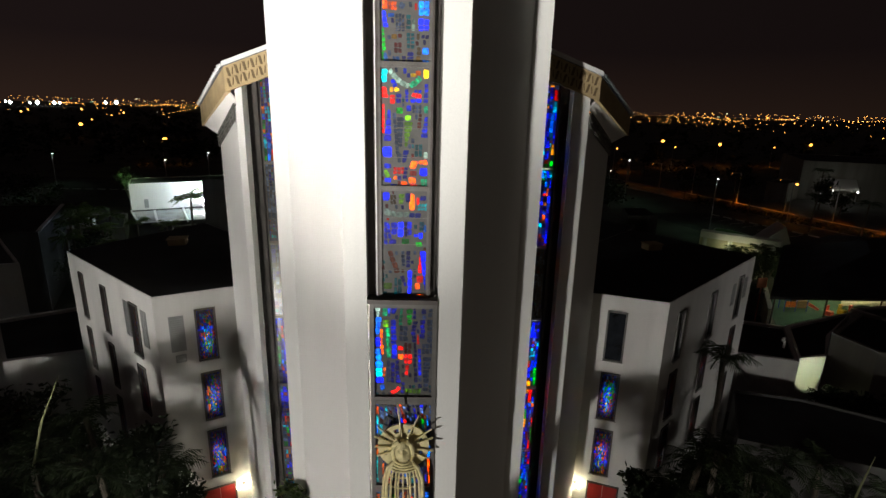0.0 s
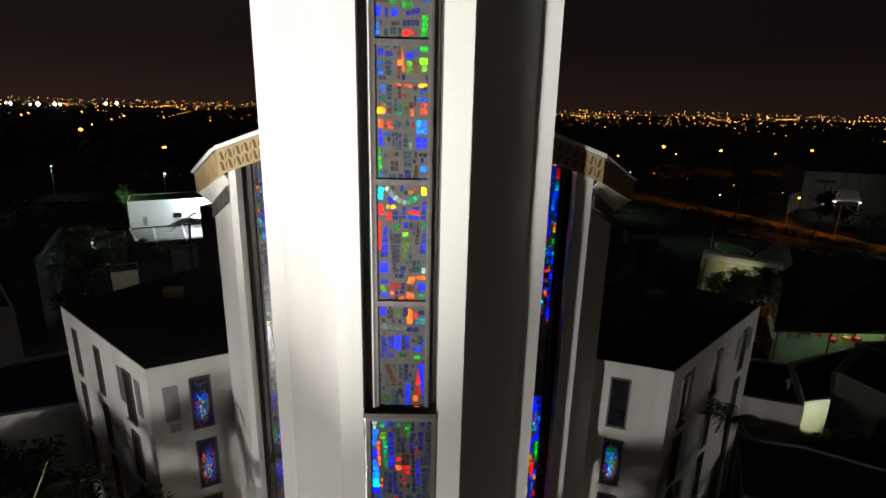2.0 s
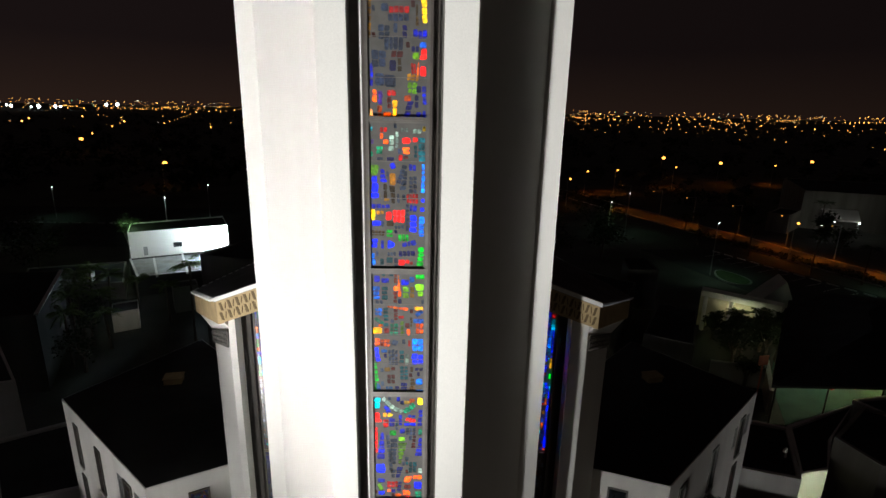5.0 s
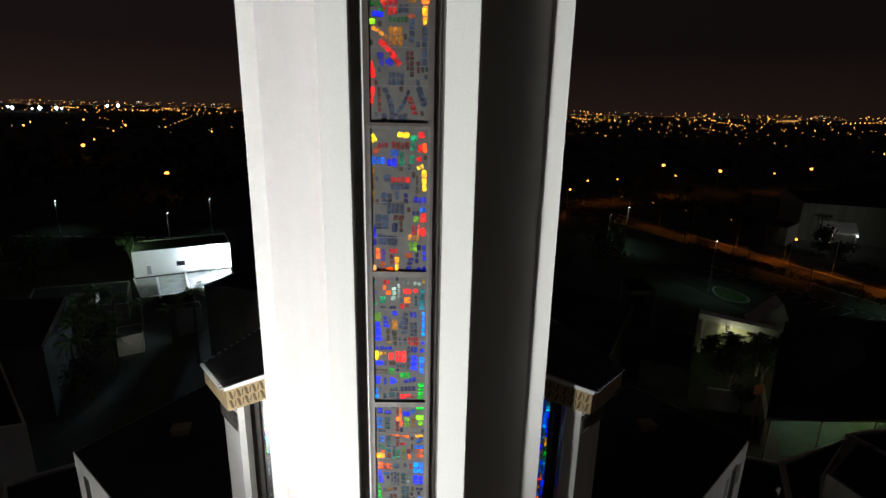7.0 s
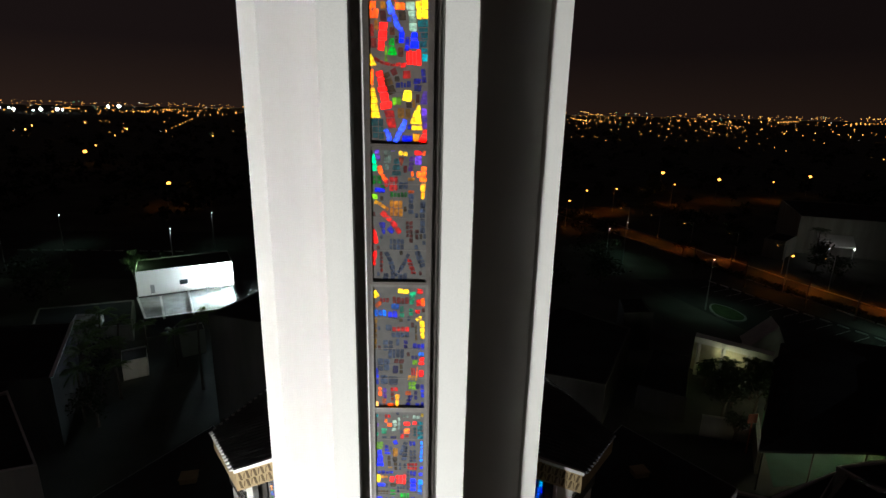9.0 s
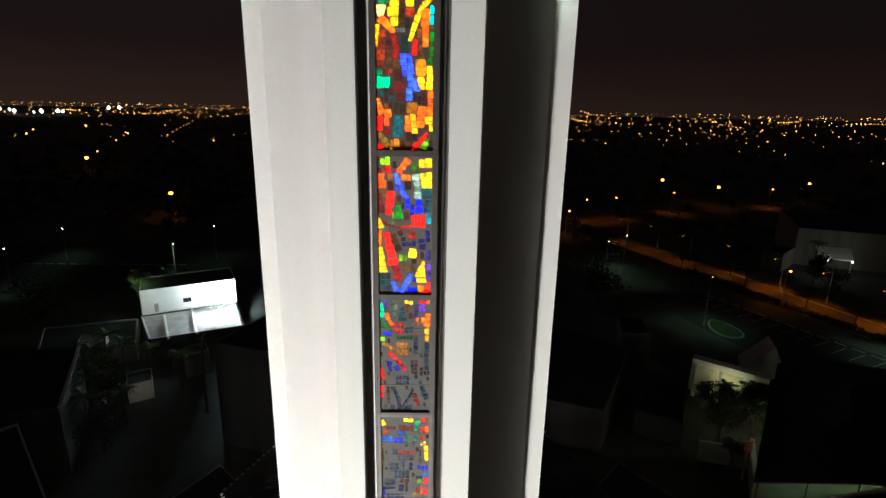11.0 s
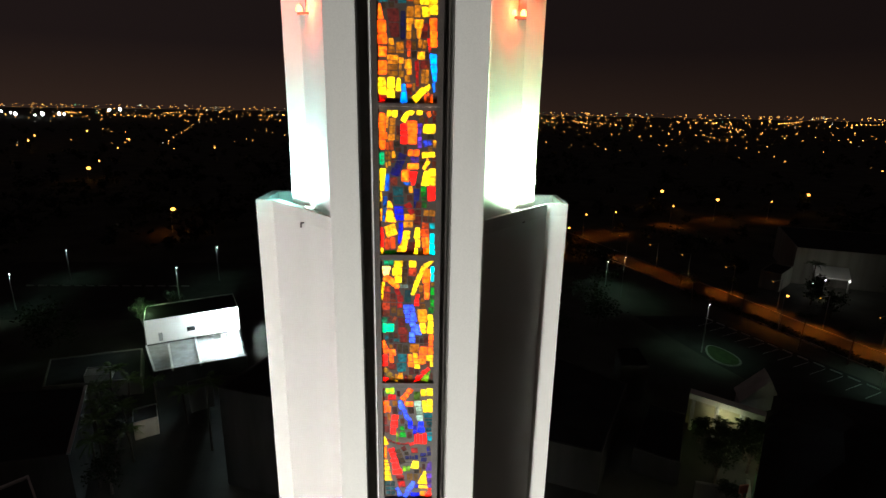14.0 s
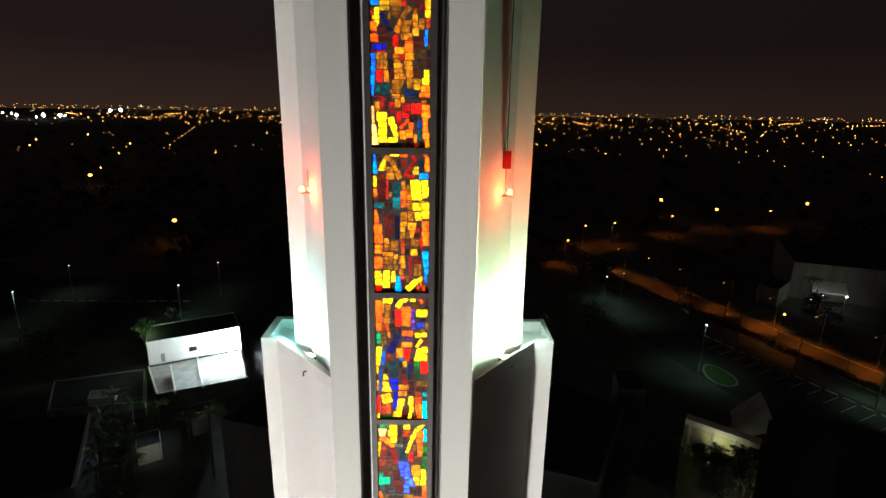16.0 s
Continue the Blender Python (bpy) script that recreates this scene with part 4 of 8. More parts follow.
def design_6(s):
    s.bar("red", 1, 0.02, 0.00, 0.02, 0.10, 0.04)
    s.grid("lime", 2, 0.09, 0.05, 0.23, 0.15, 2, 1)
    s.bar("red", 1, 0.23, 0.21, 0.22, 0.34, 0.11, 0.11, 1)
    s.bar("orange", 2, 0.64, 0.05, 0.45, 0.34, 0.08, 0.12, 3)
    s.grid("yellow", 2, 0.90, 0.05, 1.11, 0.20, 2, 1)
    s.bar("lime", 0, 0.79, 0.15, 0.79, 0.32, 0.08)
    s.grid("orange", 2, 0.01, 0.37, 0.15, 0.63, 2, 2)
    s.bar("peri", 2, 0.38, 0.36, 0.61, 0.91, 0.06, 0.06, 5, 0.00)
    s.bar("orange", 2, 0.59, 0.37, 0.59, 0.50, 0.13)
    s.bar("pale", 1, 0.81, 0.36, 0.85, 0.87, 0.13, 0.08, 4)
    s.grid("yellow", 2, 0.93, 0.35, 1.13, 0.64, 2, 2)
    s.bar("teal", 1, 1.04, 0.68, 1.08, 1.15, 0.12, 0.08, 4)
    s.bar("red", 2, 0.29, 0.73, 0.23, 1.21, 0.08, 0.09, 3)
    s.bar("wine", 1, 0.05, 0.80, 0.07, 1.16, 0.08, 0.08, 2)
    s.bar("green", 1, 0.46, 1.03, 0.45, 1.33, 0.04, 0.16, 2)
    s.bar("lime", 1, 0.33, 1.20, 0.33, 1.43, 0.03, 0.05, 2)
    s.bar("blue", 2, 0.63, 0.87, 0.63, 1.06, 0.09)
    s.bar("blue", 2, 0.88, 0.90, 0.86, 1.20, 0.07, 0.13, 2)
    s.bar("blue", 1, 0.74, 1.02, 0.73, 1.25, 0.06, 0.08, 2)
    s.bar("peri", 1, 0.39, 0.64, 0.39, 0.72, 0.06)
    s.bar("yellow", 2, 0.02, 1.29, 0.07, 1.49, 0.04, 0.14, 1)
    s.bar("red", 1, 0.09, 1.39, 0.71, 1.47, 0.05, 0.05, 6, 0.07)
    s.grid("red", 2, 0.72, 1.23, 0.98, 1.49, 4, 1)
    s.bar("cyan", 1, 1.08, 1.18, 1.09, 1.39, 0.06, 0.03, 2)
    s.bar("orange", 2, 0.06, 1.62, 0.05, 1.84, 0.04)
    s.bar("red", 2, 0.18, 1.61, 0.33, 2.31, 0.13, 0.13, 5, -0.02)
    s.bar("red", 1, 0.36, 2.39, 0.44, 2.67, 0.13, 0.08, 2)
    s.bar("umber", 1, 0.29, 1.66, 0.43, 2.02, 0.10, 0.10, 3)
    s.bar("red", 0, 0.46, 1.58, 0.52, 1.68, 0.07, 0.05, 1)
    s.bar("red", 0, 0.73, 1.64, 0.73, 1.72, 0.07)
    s.grid("blue", 0, 0.55, 1.83, 0.78, 1.89, 4, 1)
    s.bar("deep", 1, 0.97, 1.74, 0.93, 1.95, 0.10, 0.08, 2)
    s.bar("deep", 1, 1.04, 1.60, 1.06, 1.79, 0.05, 0.05, 2)
    s.bar("yellow", 2, 0.78, 1.86, 0.75, 2.19, 0.05, 0.13, 2)
    s.grid("lime", 1, 0.48, 2.14, 0.60, 2.23, 2, 1)
    s.bar("yellow", 2, 0.05, 1.98, 0.10, 2.49, 0.03, 0.17, 4)
    s.bar("lilac", 1, 1.10, 2.02, 1.07, 2.22, 0.04, 0.10, 1)
    s.bar("lilac", 1, 1.07, 2.35, 1.08, 2.72, 0.06, 0.07, 3)
    s.bar("yellow", 2, 0.97, 2.26, 0.93, 2.61, 0.02, 0.19, 3)
    s.bar("yellow", 2, 0.94, 2.65, 0.94, 2.73, 0.18)
    s.bar("amber", 1, 0.92, 2.84, 0.91, 2.94, 0.10, 0.04, 1)
    s.grid("teal", 0, 0.05, 2.56, 0.27, 2.90, 2, 3)
    s.bar("peri", 2, 0.10, 2.55, 0.39, 2.95, 0.06, 0.06, 6, -0.04)
    s.bar("peri", 2, 0.70, 2.53, 0.49, 2.94, 0.06, 0.06, 5, -0.02)
    s.bar("blue", 1, 0.75, 2.87, 0.75, 2.94, 0.15)
    s.bar("blue", 1, 0.80, 2.64, 0.80, 2.74, 0.05)
    s.bar("red", 2, 1.11, 2.73, 1.06, 2.95, 0.05, 0.11, 3)


def design_7(s):
    s.bar("orange", 2, 0.03, -0.04, 0.03, 0.04, 0.05)
    s.grid("jade", 1, 0.07, -0.03, 0.28, 0.12, 2, 1)
    s.bar("yellow", 2, 0.38, -0.05, 0.37, 0.53, 0.16, 0.13, 3)
    s.bar("umber", 1, 0.52, -0.03, 0.50, 0.52, 0.09, 0.08, 3)
    s.bar("yellow", 2, 0.68, -0.04, 0.68, 0.17, 0.13)
    s.bar("rust", 1, 0.68, 0.18, 0.66, 0.33, 0.14, 0.14, 1)
    s.bar("yellow", 2, 1.11, -0.01, 0.93, 0.14, 0.06, 0.10, 1)
    s.bar("yellow", 2, 0.92, 0.14, 0.67, 0.80, 0.09, 0.07, 4)
    s.bar("peach", 2, 0.13, 0.16, 0.11, 0.37, 0.17, 0.09, 1)
    s.bar("orange", 2, 0.03, 0.14, 0.06, 0.34, 0.04, 0.05, 2)
    s.bar("orange", 2, 0.10, 0.36, 0.37, 0.65, 0.10, 0.10, 3, -0.02)
    s.bar("red", 1, 0.32, 0.65, 0.41, 1.09, 0.09, 0.09, 3, -0.05)
    s.bar("jade", 1, 0.24, 0.35, 0.24, 0.45, 0.06)
    s.bar("yellow", 2, 0.04, 0.49, 0.03, 0.91, 0.09, 0.04, 3)
    s.bar("cyan", 2, 1.09, 0.18, 1.09, 0.48, 0.05, 0.06, 2)
    s.bar("orange", 2, 0.99, 0.20, 0.98, 0.90, 0.15, 0.08, 4)
    s.bar("green", 1, 1.09, 0.62, 1.09, 1.20, 0.05, 0.05, 4)
    s.bar("rust", 1, 0.14, 0.59, 0.09, 1.30, 0.11, 0.16, 4)
    s.bar("rust", 0, 0.26, 0.75, 0.27, 1.02, 0.09, 0.09, 2)
    s.grid("pale", 1, 0.41, 0.56, 0.55, 0.64, 2, 1)
    s.bar("teal", 0, 0.59, 0.71, 0.59, 0.95, 0.10)
    s.bar("red", 2, 0.78, 0.75, 0.77, 1.04, 0.07, 0.07, 2)
    s.bar("amber", 0, 0.89, 0.76, 0.90, 1.07, 0.05, 0.09, 3)
    s.bar("peri", 2, 0.54, 1.04, 0.57, 1.43, 0.11, 0.05, 4)
    s.bar("peri", 2, 0.67, 1.03, 0.71, 1.38, 0.04, 0.13, 2)
    s.bar("amber", 1, 0.88, 1.15, 0.89, 1.39, 0.16)
    s.bar("rust", 1, 0.17, 1.32, 0.30, 1.38, 0.10, 0.10, 2)
    s.bar("jade", 1, 0.05, 1.34, 0.05, 1.43, 0.10)
    s.grid("jade", 2, 0.00, 1.46, 0.26, 1.65, 2, 1)
    s.bar("wine", 1, 0.44, 1.33, 0.49, 1.88, 0.10, 0.14, 3)
    s.bar("peri", 2, 0.69, 1.44, 0.69, 1.89, 0.09, 0.07, 4)
    s.bar("peri", 2, 0.77, 1.47, 0.82, 1.73, 0.07, 0.13, 1)
    s.bar("amber", 2, 0.89, 1.48, 0.91, 1.70, 0.09, 0.11, 2)
    s.bar("yellow", 2, 1.05, 1.26, 1.07, 1.70, 0.06, 0.10, 3)
    s.bar("teal", 1, 0.11, 1.78, 0.11, 1.85, 0.06)
    s.bar("teal", 1, 0.35, 1.81, 0.35, 1.88, 0.07)
    s.bar("orange", 2, 1.08, 1.71, 1.08, 2.17, 0.06, 0.06, 3)
    s.bar("orange", 2, 0.02, 1.86, 0.14, 2.18, 0.07, 0.10, 3)
    s.bar("amber", 1, 0.74, 1.93, 0.72, 2.13, 0.15, 0.14, 1)
    s.grid("red", 2, 0.00, 2.22, 0.13, 2.51, 1, 2)
    s.grid("orange", 2, 0.16, 2.11, 0.27, 2.40, 1, 2)
    s.bar("wine", 1, 0.21, 2.42, 0.21, 2.54, 0.09, 0.09, 1)
    s.bar("teal", 1, 0.45, 2.21, 0.44, 2.59, 0.17, 0.10, 2)
    s.bar("orange", 2, 0.61, 2.21, 0.66, 2.50, 0.07, 0.09, 2)
    s.bar("amber", 2, 0.74, 2.16, 0.79, 2.55, 0.09, 0.11, 3)
    s.bar("orange", 2, 0.93, 2.05, 0.88, 2.44, 0.08, 0.16, 3)
    s.bar("yellow", 2, 1.05, 2.20, 1.05, 2.36, 0.12)
    s.bar("yellow", 2, 1.10, 2.40, 1.10, 2.49, 0.04)
    s.bar("yellow", 1, 0.01, 2.57, 0.34, 2.93, 0.06, 0.06, 4, -0.03)
    s.grid("amber", 1, 0.28, 2.69, 0.43, 2.82, 2, 1)
    s.bar("red", 2, 0.00, 2.75, 0.11, 2.88, 0.11, 0.08, 2)
    s.bar("red", 2, 1.06, 2.54, 0.71, 2.92, 0.07, 0.07, 5)
    s.bar("lime", 1, 1.08, 2.56, 0.94, 2.88, 0.03, 0.14, 2)
    s.bar("lime", 1, 1.04, 2.86, 1.04, 2.92, 0.08)


def design_8(s):
    s.bar("orange", 1, 0.07, -0.07, 0.07, 0.00, 0.08)
    s.grid("yellow", 2, 0.17, -0.05, 0.38, 0.15, 2, 1)
    s.bar("yellow", 2, 0.67, -0.06, 0.49, 0.21, 0.07, 0.10, 2)
    s.bar("yellow", 2, 0.82, -0.06, 0.82, 0.09, 0.07)
    s.bar("orange", 1, 0.92, -0.05, 1.02, 0.13, 0.06, 0.06, 2, 0.00)
    s.bar("yellow", 2, 1.05, -0.06, 1.05, 0.15, 0.10)
    s.bar("orange", 2, 0.06, 0.06, 0.08, 0.78, 0.14, 0.10, 4)
    s.bar("amber", 1, 0.17, 0.13, 0.16, 0.35, 0.05, 0.02, 2)
    s.bar("amber", 1, 0.29, 0.17, 0.27, 0.59, 0.10, 0.06, 3)
    s.bar("red", 2, 0.51, 0.26, 0.51, 0.63, 0.10, 0.10, 3)
    s.bar("orange", 2, 0.67, 0.20, 0.68, 0.63, 0.18, 0.15, 3)
    s.bar("lilac", 1, 0.80, 0.26, 0.81, 0.70, 0.05, 0.06, 5)
    s.bar("yellow", 2, 1.01, 0.26, 1.00, 0.45, 0.16, 0.16, 1)
    s.grid("orange", 1, 0.14, 0.62, 0.27, 0.78, 2, 1)
    s.bar("peri", 1, 0.91, 0.66, 1.05, 0.62, 0.10, 0.09, 2)
    s.bar("jade", 1, 0.07, 0.85, 0.07, 1.04, 0.08)
    s.grid("amber", 1, 0.13, 0.81, 0.24, 1.10, 2, 3)
    s.bar("deep", 1, 0.47, 0.85, 0.32, 1.27, 0.10, 0.10, 4)
    s.grid("orange", 2, 0.59, 0.80, 0.78, 0.91, 2, 1)
    s.bar("orange", 2, 0.67, 1.03, 0.67, 1.16, 0.16)
    s.bar("red", 2, 0.69, 1.20, 0.69, 1.49, 0.18, 0.03, 2)
    s.bar("orange", 2, 0.55, 1.17, 0.54, 1.43, 0.11, 0.11, 1)
    s.bar("lilac", 1, 0.64, 0.98, 0.80, 0.97, 0.09, 0.09, 2)
    s.grid("yellow", 2, 0.90, 0.80, 1.11, 0.91, 2, 1)
    s.bar("amber", 2, 0.90, 1.17, 1.02, 0.97, 0.06, 0.06, 2)
    s.bar("yellow", 2, 0.97, 1.18, 0.94, 1.48, 0.10, 0.16, 1)
    s.bar("yellow", 2, 1.07, 1.17, 1.07, 1.48, 0.10, 0.10, 2)
    s.bar("yellow", 2, 0.07, 1.17, 0.05, 1.61, 0.14, 0.10, 2)
    s.bar("sky", 1, 0.16, 1.25, 0.14, 1.58, 0.05, 0.08, 1)
    s.bar("sky", 1, 0.54, 1.41, 0.54, 1.48, 0.10)
    s.bar("teal", 0, 0.39, 1.53, 0.41, 1.87, 0.16, 0.12, 2)
    s.bar("blue", 0, 0.76, 1.56, 0.74, 1.98, 0.10, 0.07, 2)
    s.bar("green", 1, 0.89, 1.51, 0.90, 1.92, 0.06, 0.06, 4)
    s.bar("red", 2, 1.07, 1.52, 1.07, 1.77, 0.08)
    s.bar("red", 1, 0.56, 1.87, 0.69, 2.08, 0.10, 0.10, 2)
    s.bar("yellow", 2, 0.03, 1.66, 0.03, 1.82, 0.04, 0.06, 1)
    s.bar("amber", 2, 0.03, 1.96, 0.02, 2.24, 0.05, 0.05, 2)
    s.bar("sky", 1, 0.12, 1.75, 0.09, 2.23, 0.08, 0.06, 3)
    s.bar("amber", 2, 0.18, 1.82, 0.23, 2.25, 0.03, 0.20, 3)
    s.bar("blue", 1, 0.41, 1.91, 0.41, 2.23, 0.15, 0.16, 2)
    s.bar("amber", 1, 0.62, 2.07, 0.62, 2.22, 0.19)
    s.bar("amber", 1, 0.58, 2.26, 0.58, 2.33, 0.16)
    s.bar("wine", 1, 0.81, 1.82, 0.76, 2.27, 0.09, 0.11, 3)
    s.grid("amber", 1, 0.94, 1.98, 1.11, 2.11, 2, 1)
    s.bar("blue", 1, 0.44, 2.29, 0.41, 2.73, 0.08, 0.08, 2)
    s.bar("amber", 2, 0.19, 2.33, 0.27, 2.55, 0.19, 0.18, 2)
    s.bar("yellow", 2, 0.79, 2.40, 0.74, 2.96, 0.03, 0.09, 3)
    s.bar("wine", 1, 0.71, 2.42, 0.63, 2.91, 0.14, 0.13, 2)
    s.bar("amber", 2, 0.56, 2.47, 0.46, 2.89, 0.11, 0.14, 3)
    s.bar("yellow", 2, 0.39, 2.81, 0.39, 2.89, 0.10)
    s.grid("orange", 1, 0.88, 2.26, 1.01, 2.52, 1, 2)
    s.bar("cyan", 1, 1.07, 2.26, 1.07, 2.37, 0.06)
    s.bar("cyan", 2, 1.07, 2.52, 1.07, 3.00, 0.06, 0.07, 3)
    s.bar("orange", 2, 0.89, 2.60, 0.95, 2.99, 0.05, 0.05, 2)
    s.bar("orange", 2, 0.98, 2.60, 1.00, 2.99, 0.07, 0.06, 2)
    s.grid("orange", 1, 0.12, 2.62, 0.29, 2.80, 2, 1)
    s.bar("red", 2, 0.03, 2.35, 0.04, 2.77, 0.05, 0.05, 3)
    s.bar("yellow", 2, 0.04, 2.84, 0.03, 2.95, 0.05, 0.05, 1)
    s.bar("green", 0, 0.10, 2.94, 0.31, 2.92, 0.06, 0.06, 1)


def design_9(s):
    s.bar("yellow", 1, 0.20, -0.11, 0.20, -0.05, 0.04)
    s.bar("yellow", 2, 0.45, -0.10, 0.45, 0.04, 0.15)
    s.bar("orange", 2, 0.64, -0.10, 0.64, 0.03, 0.12)
    s.bar("red", 1, 0.73, -0.09, 0.73, -0.01, 0.04)
    s.bar("amber", 0, 0.88, -0.12, 0.88, -0.05, 0.06)
    s.bar("sky", 1, 0.99, -0.12, 0.99, 0.01, 0.10)
    s.bar("sky", 2, 0.04, -0.02, 0.06, 0.38, 0.05, 0.08, 2)
    s.bar("wine", 1, 0.12, -0.05, 0.11, 0.10, 0.13)
    s.bar("orange", 2, 1.08, -0.10, 1.09, 0.31, 0.05, 0.05, 3)
    s.bar("yellow", 1, 0.26, 0.06, 0.19, 0.35, 0.05, 0.14, 1)
    s.bar("amber", 1, 0.26, 0.05, 0.53, 0.47, 0.07, 0.07, 4, -0.05)
    s.bar("amber", 1, 0.35, 0.25, 0.35, 0.49, 0.12, 0.12, 2)
    s.bar("amber", 1, 0.51, 0.15, 0.51, 0.31, 0.11)
    s.bar("red", 1, 0.84, 0.02, 0.66, 0.47, 0.06, 0.06, 3, -0.02)
    s.bar("yellow", 1, 0.89, 0.24, 0.89, 0.38, 0.07, 0.07, 2)
    s.bar("teal", 0, 0.98, 0.10, 0.98, 0.36, 0.08, 0.08, 2)
    s.bar("sky", 2, 1.02, 0.38, 1.02, 0.50, 0.11)
    s.bar("red", 2, 0.76, 0.41, 0.76, 0.47, 0.09)
    s.bar("amber", 2, 1.09, 0.33, 1.09, 0.47, 0.04)
    s.bar("yellow", 2, 0.05, 0.47, 0.04, 0.63, 0.05)
    s.bar("orange", 2, 0.06, 0.71, 0.06, 0.83, 0.05)
    s.bar("wine", 1, 0.20, 0.41, 0.18, 0.96, 0.14, 0.13, 4)
    s.bar("red", 1, 0.29, 0.53, 0.29, 0.88, 0.04, 0.04, 3)
    s.bar("teal", 1, 0.49, 0.60, 0.48, 1.10, 0.14, 0.13, 4)
    s.bar("orange", 1, 0.63, 0.73, 0.62, 1.07, 0.10, 0.10, 2)
    s.bar("amber", 1, 0.73, 0.61, 0.76, 1.12, 0.08, 0.10, 3)
    s.bar("yellow", 2, 0.85, 0.50, 0.90, 0.93, 0.16, 0.17, 3)
    s.bar("yellow", 2, 1.04, 0.54, 1.05, 0.89, 0.10, 0.07, 3)
    s.bar("yellow", 2, 0.90, 0.96, 0.91, 1.14, 0.16)
    s.bar("yellow", 2, 1.04, 0.98, 1.05, 1.31, 0.14, 0.11, 2)
    s.bar("amber", 1, 0.78, 1.16, 0.78, 1.32, 0.09)
    s.bar("yellow", 2, 0.92, 1.17, 0.93, 1.32, 0.13)
    s.bar("amber", 1, 0.63, 1.20, 0.63, 1.35, 0.09)
    s.bar("cyan", 1, 0.03, 1.02, 0.21, 1.05, 0.11, 0.09, 2)
    s.bar("orange", 2, 0.05, 1.14, 0.07, 1.36, 0.03, 0.10, 1)
    s.bar("wine", 1, 0.30, 1.21, 0.36, 1.70, 0.16, 0.11, 2)
    s.bar("deep", 0, 0.49, 1.28, 0.48, 1.72, 0.07)
    s.bar("amber", 1, 0.62, 1.37, 0.61, 1.73, 0.08, 0.07, 3)
    s.bar("amber", 1, 0.82, 1.42, 0.79, 1.73, 0.14, 0.05, 2)
    s.bar("wine", 1, 0.92, 1.45, 0.89, 1.73, 0.10, 0.09, 2)
    s.bar("orange", 2, 0.09, 1.41, 0.09, 1.84, 0.15, 0.15, 2)
    s.bar("orange", 2, 1.05, 1.39, 1.06, 1.88, 0.10, 0.08, 3)
    s.bar("amber", 1, 0.26, 1.74, 0.28, 1.96, 0.04, 0.09, 2)
    s.bar("amber", 1, 0.42, 1.82, 0.42, 1.96, 0.09)
    s.bar("orange", 1, 0.60, 1.76, 0.60, 2.02, 0.05, 0.05, 2)
    s.grid("amber", 1, 0.78, 1.74, 0.95, 1.87, 2, 1)
    s.bar("red", 2, 0.98, 1.71, 1.01, 1.98, 0.05, 0.05, 2)
    s.bar("orange", 2, 0.11, 1.91, 0.10, 2.04, 0.09)
    s.bar("orange", 2, 0.08, 2.16, 0.08, 2.39, 0.14, 0.14, 2)
    s.bar("amber", 1, 0.31, 2.03, 0.29, 2.40, 0.17, 0.15, 4)
    s.bar("amber", 1, 0.44, 2.06, 0.44, 2.42, 0.05, 0.05, 3)
    s.bar("amber", 1, 0.59, 2.13, 0.59, 2.51, 0.06, 0.06, 3)
    s.bar("red", 1, 0.75, 2.14, 0.77, 2.56, 0.06, 0.05, 2)
    s.bar("wine", 1, 0.91, 2.13, 0.91, 2.27, 0.12)
    s.bar("amber", 1, 0.85, 1.99, 0.85, 2.09, 0.09)
    s.grid("amber", 1, 0.84, 2.29, 0.99, 2.54, 2, 2)
    s.bar("sky", 2, 1.05, 2.01, 1.10, 2.66, 0.10, 0.02, 4)
    s.bar("yellow", 2, 0.06, 2.47, 0.10, 2.76, 0.13, 0.14, 2)
    s.bar("yellow", 2, 0.26, 2.42, 0.25, 2.82, 0.11, 0.13, 2)
    s.bar("yellow", 2, 0.41, 2.44, 0.41, 2.69, 0.05, 0.11, 1)
    s.bar("lilac", 1, 0.06, 2.45, 0.32, 2.72, 0.03, 0.03, 4, 0.00)
    s.bar("sky", 2, 0.50, 2.54, 0.50, 2.87, 0.08, 0.10, 2)
    s.bar("yellow", 2, 1.02, 2.56, 0.69, 2.86, 0.06, 0.12, 3)
    s.bar("orange", 1, 0.90, 2.79, 1.07, 2.79, 0.10, 0.10, 3)
    s.bar("red", 1, 0.07, 2.80, 0.06, 2.88, 0.09)
    s.bar("orange", 1, 0.61, 2.55, 0.61, 2.62, 0.09)
    s.bar("umber", 1, 0.37, 2.72, 0.37, 2.83, 0.07)


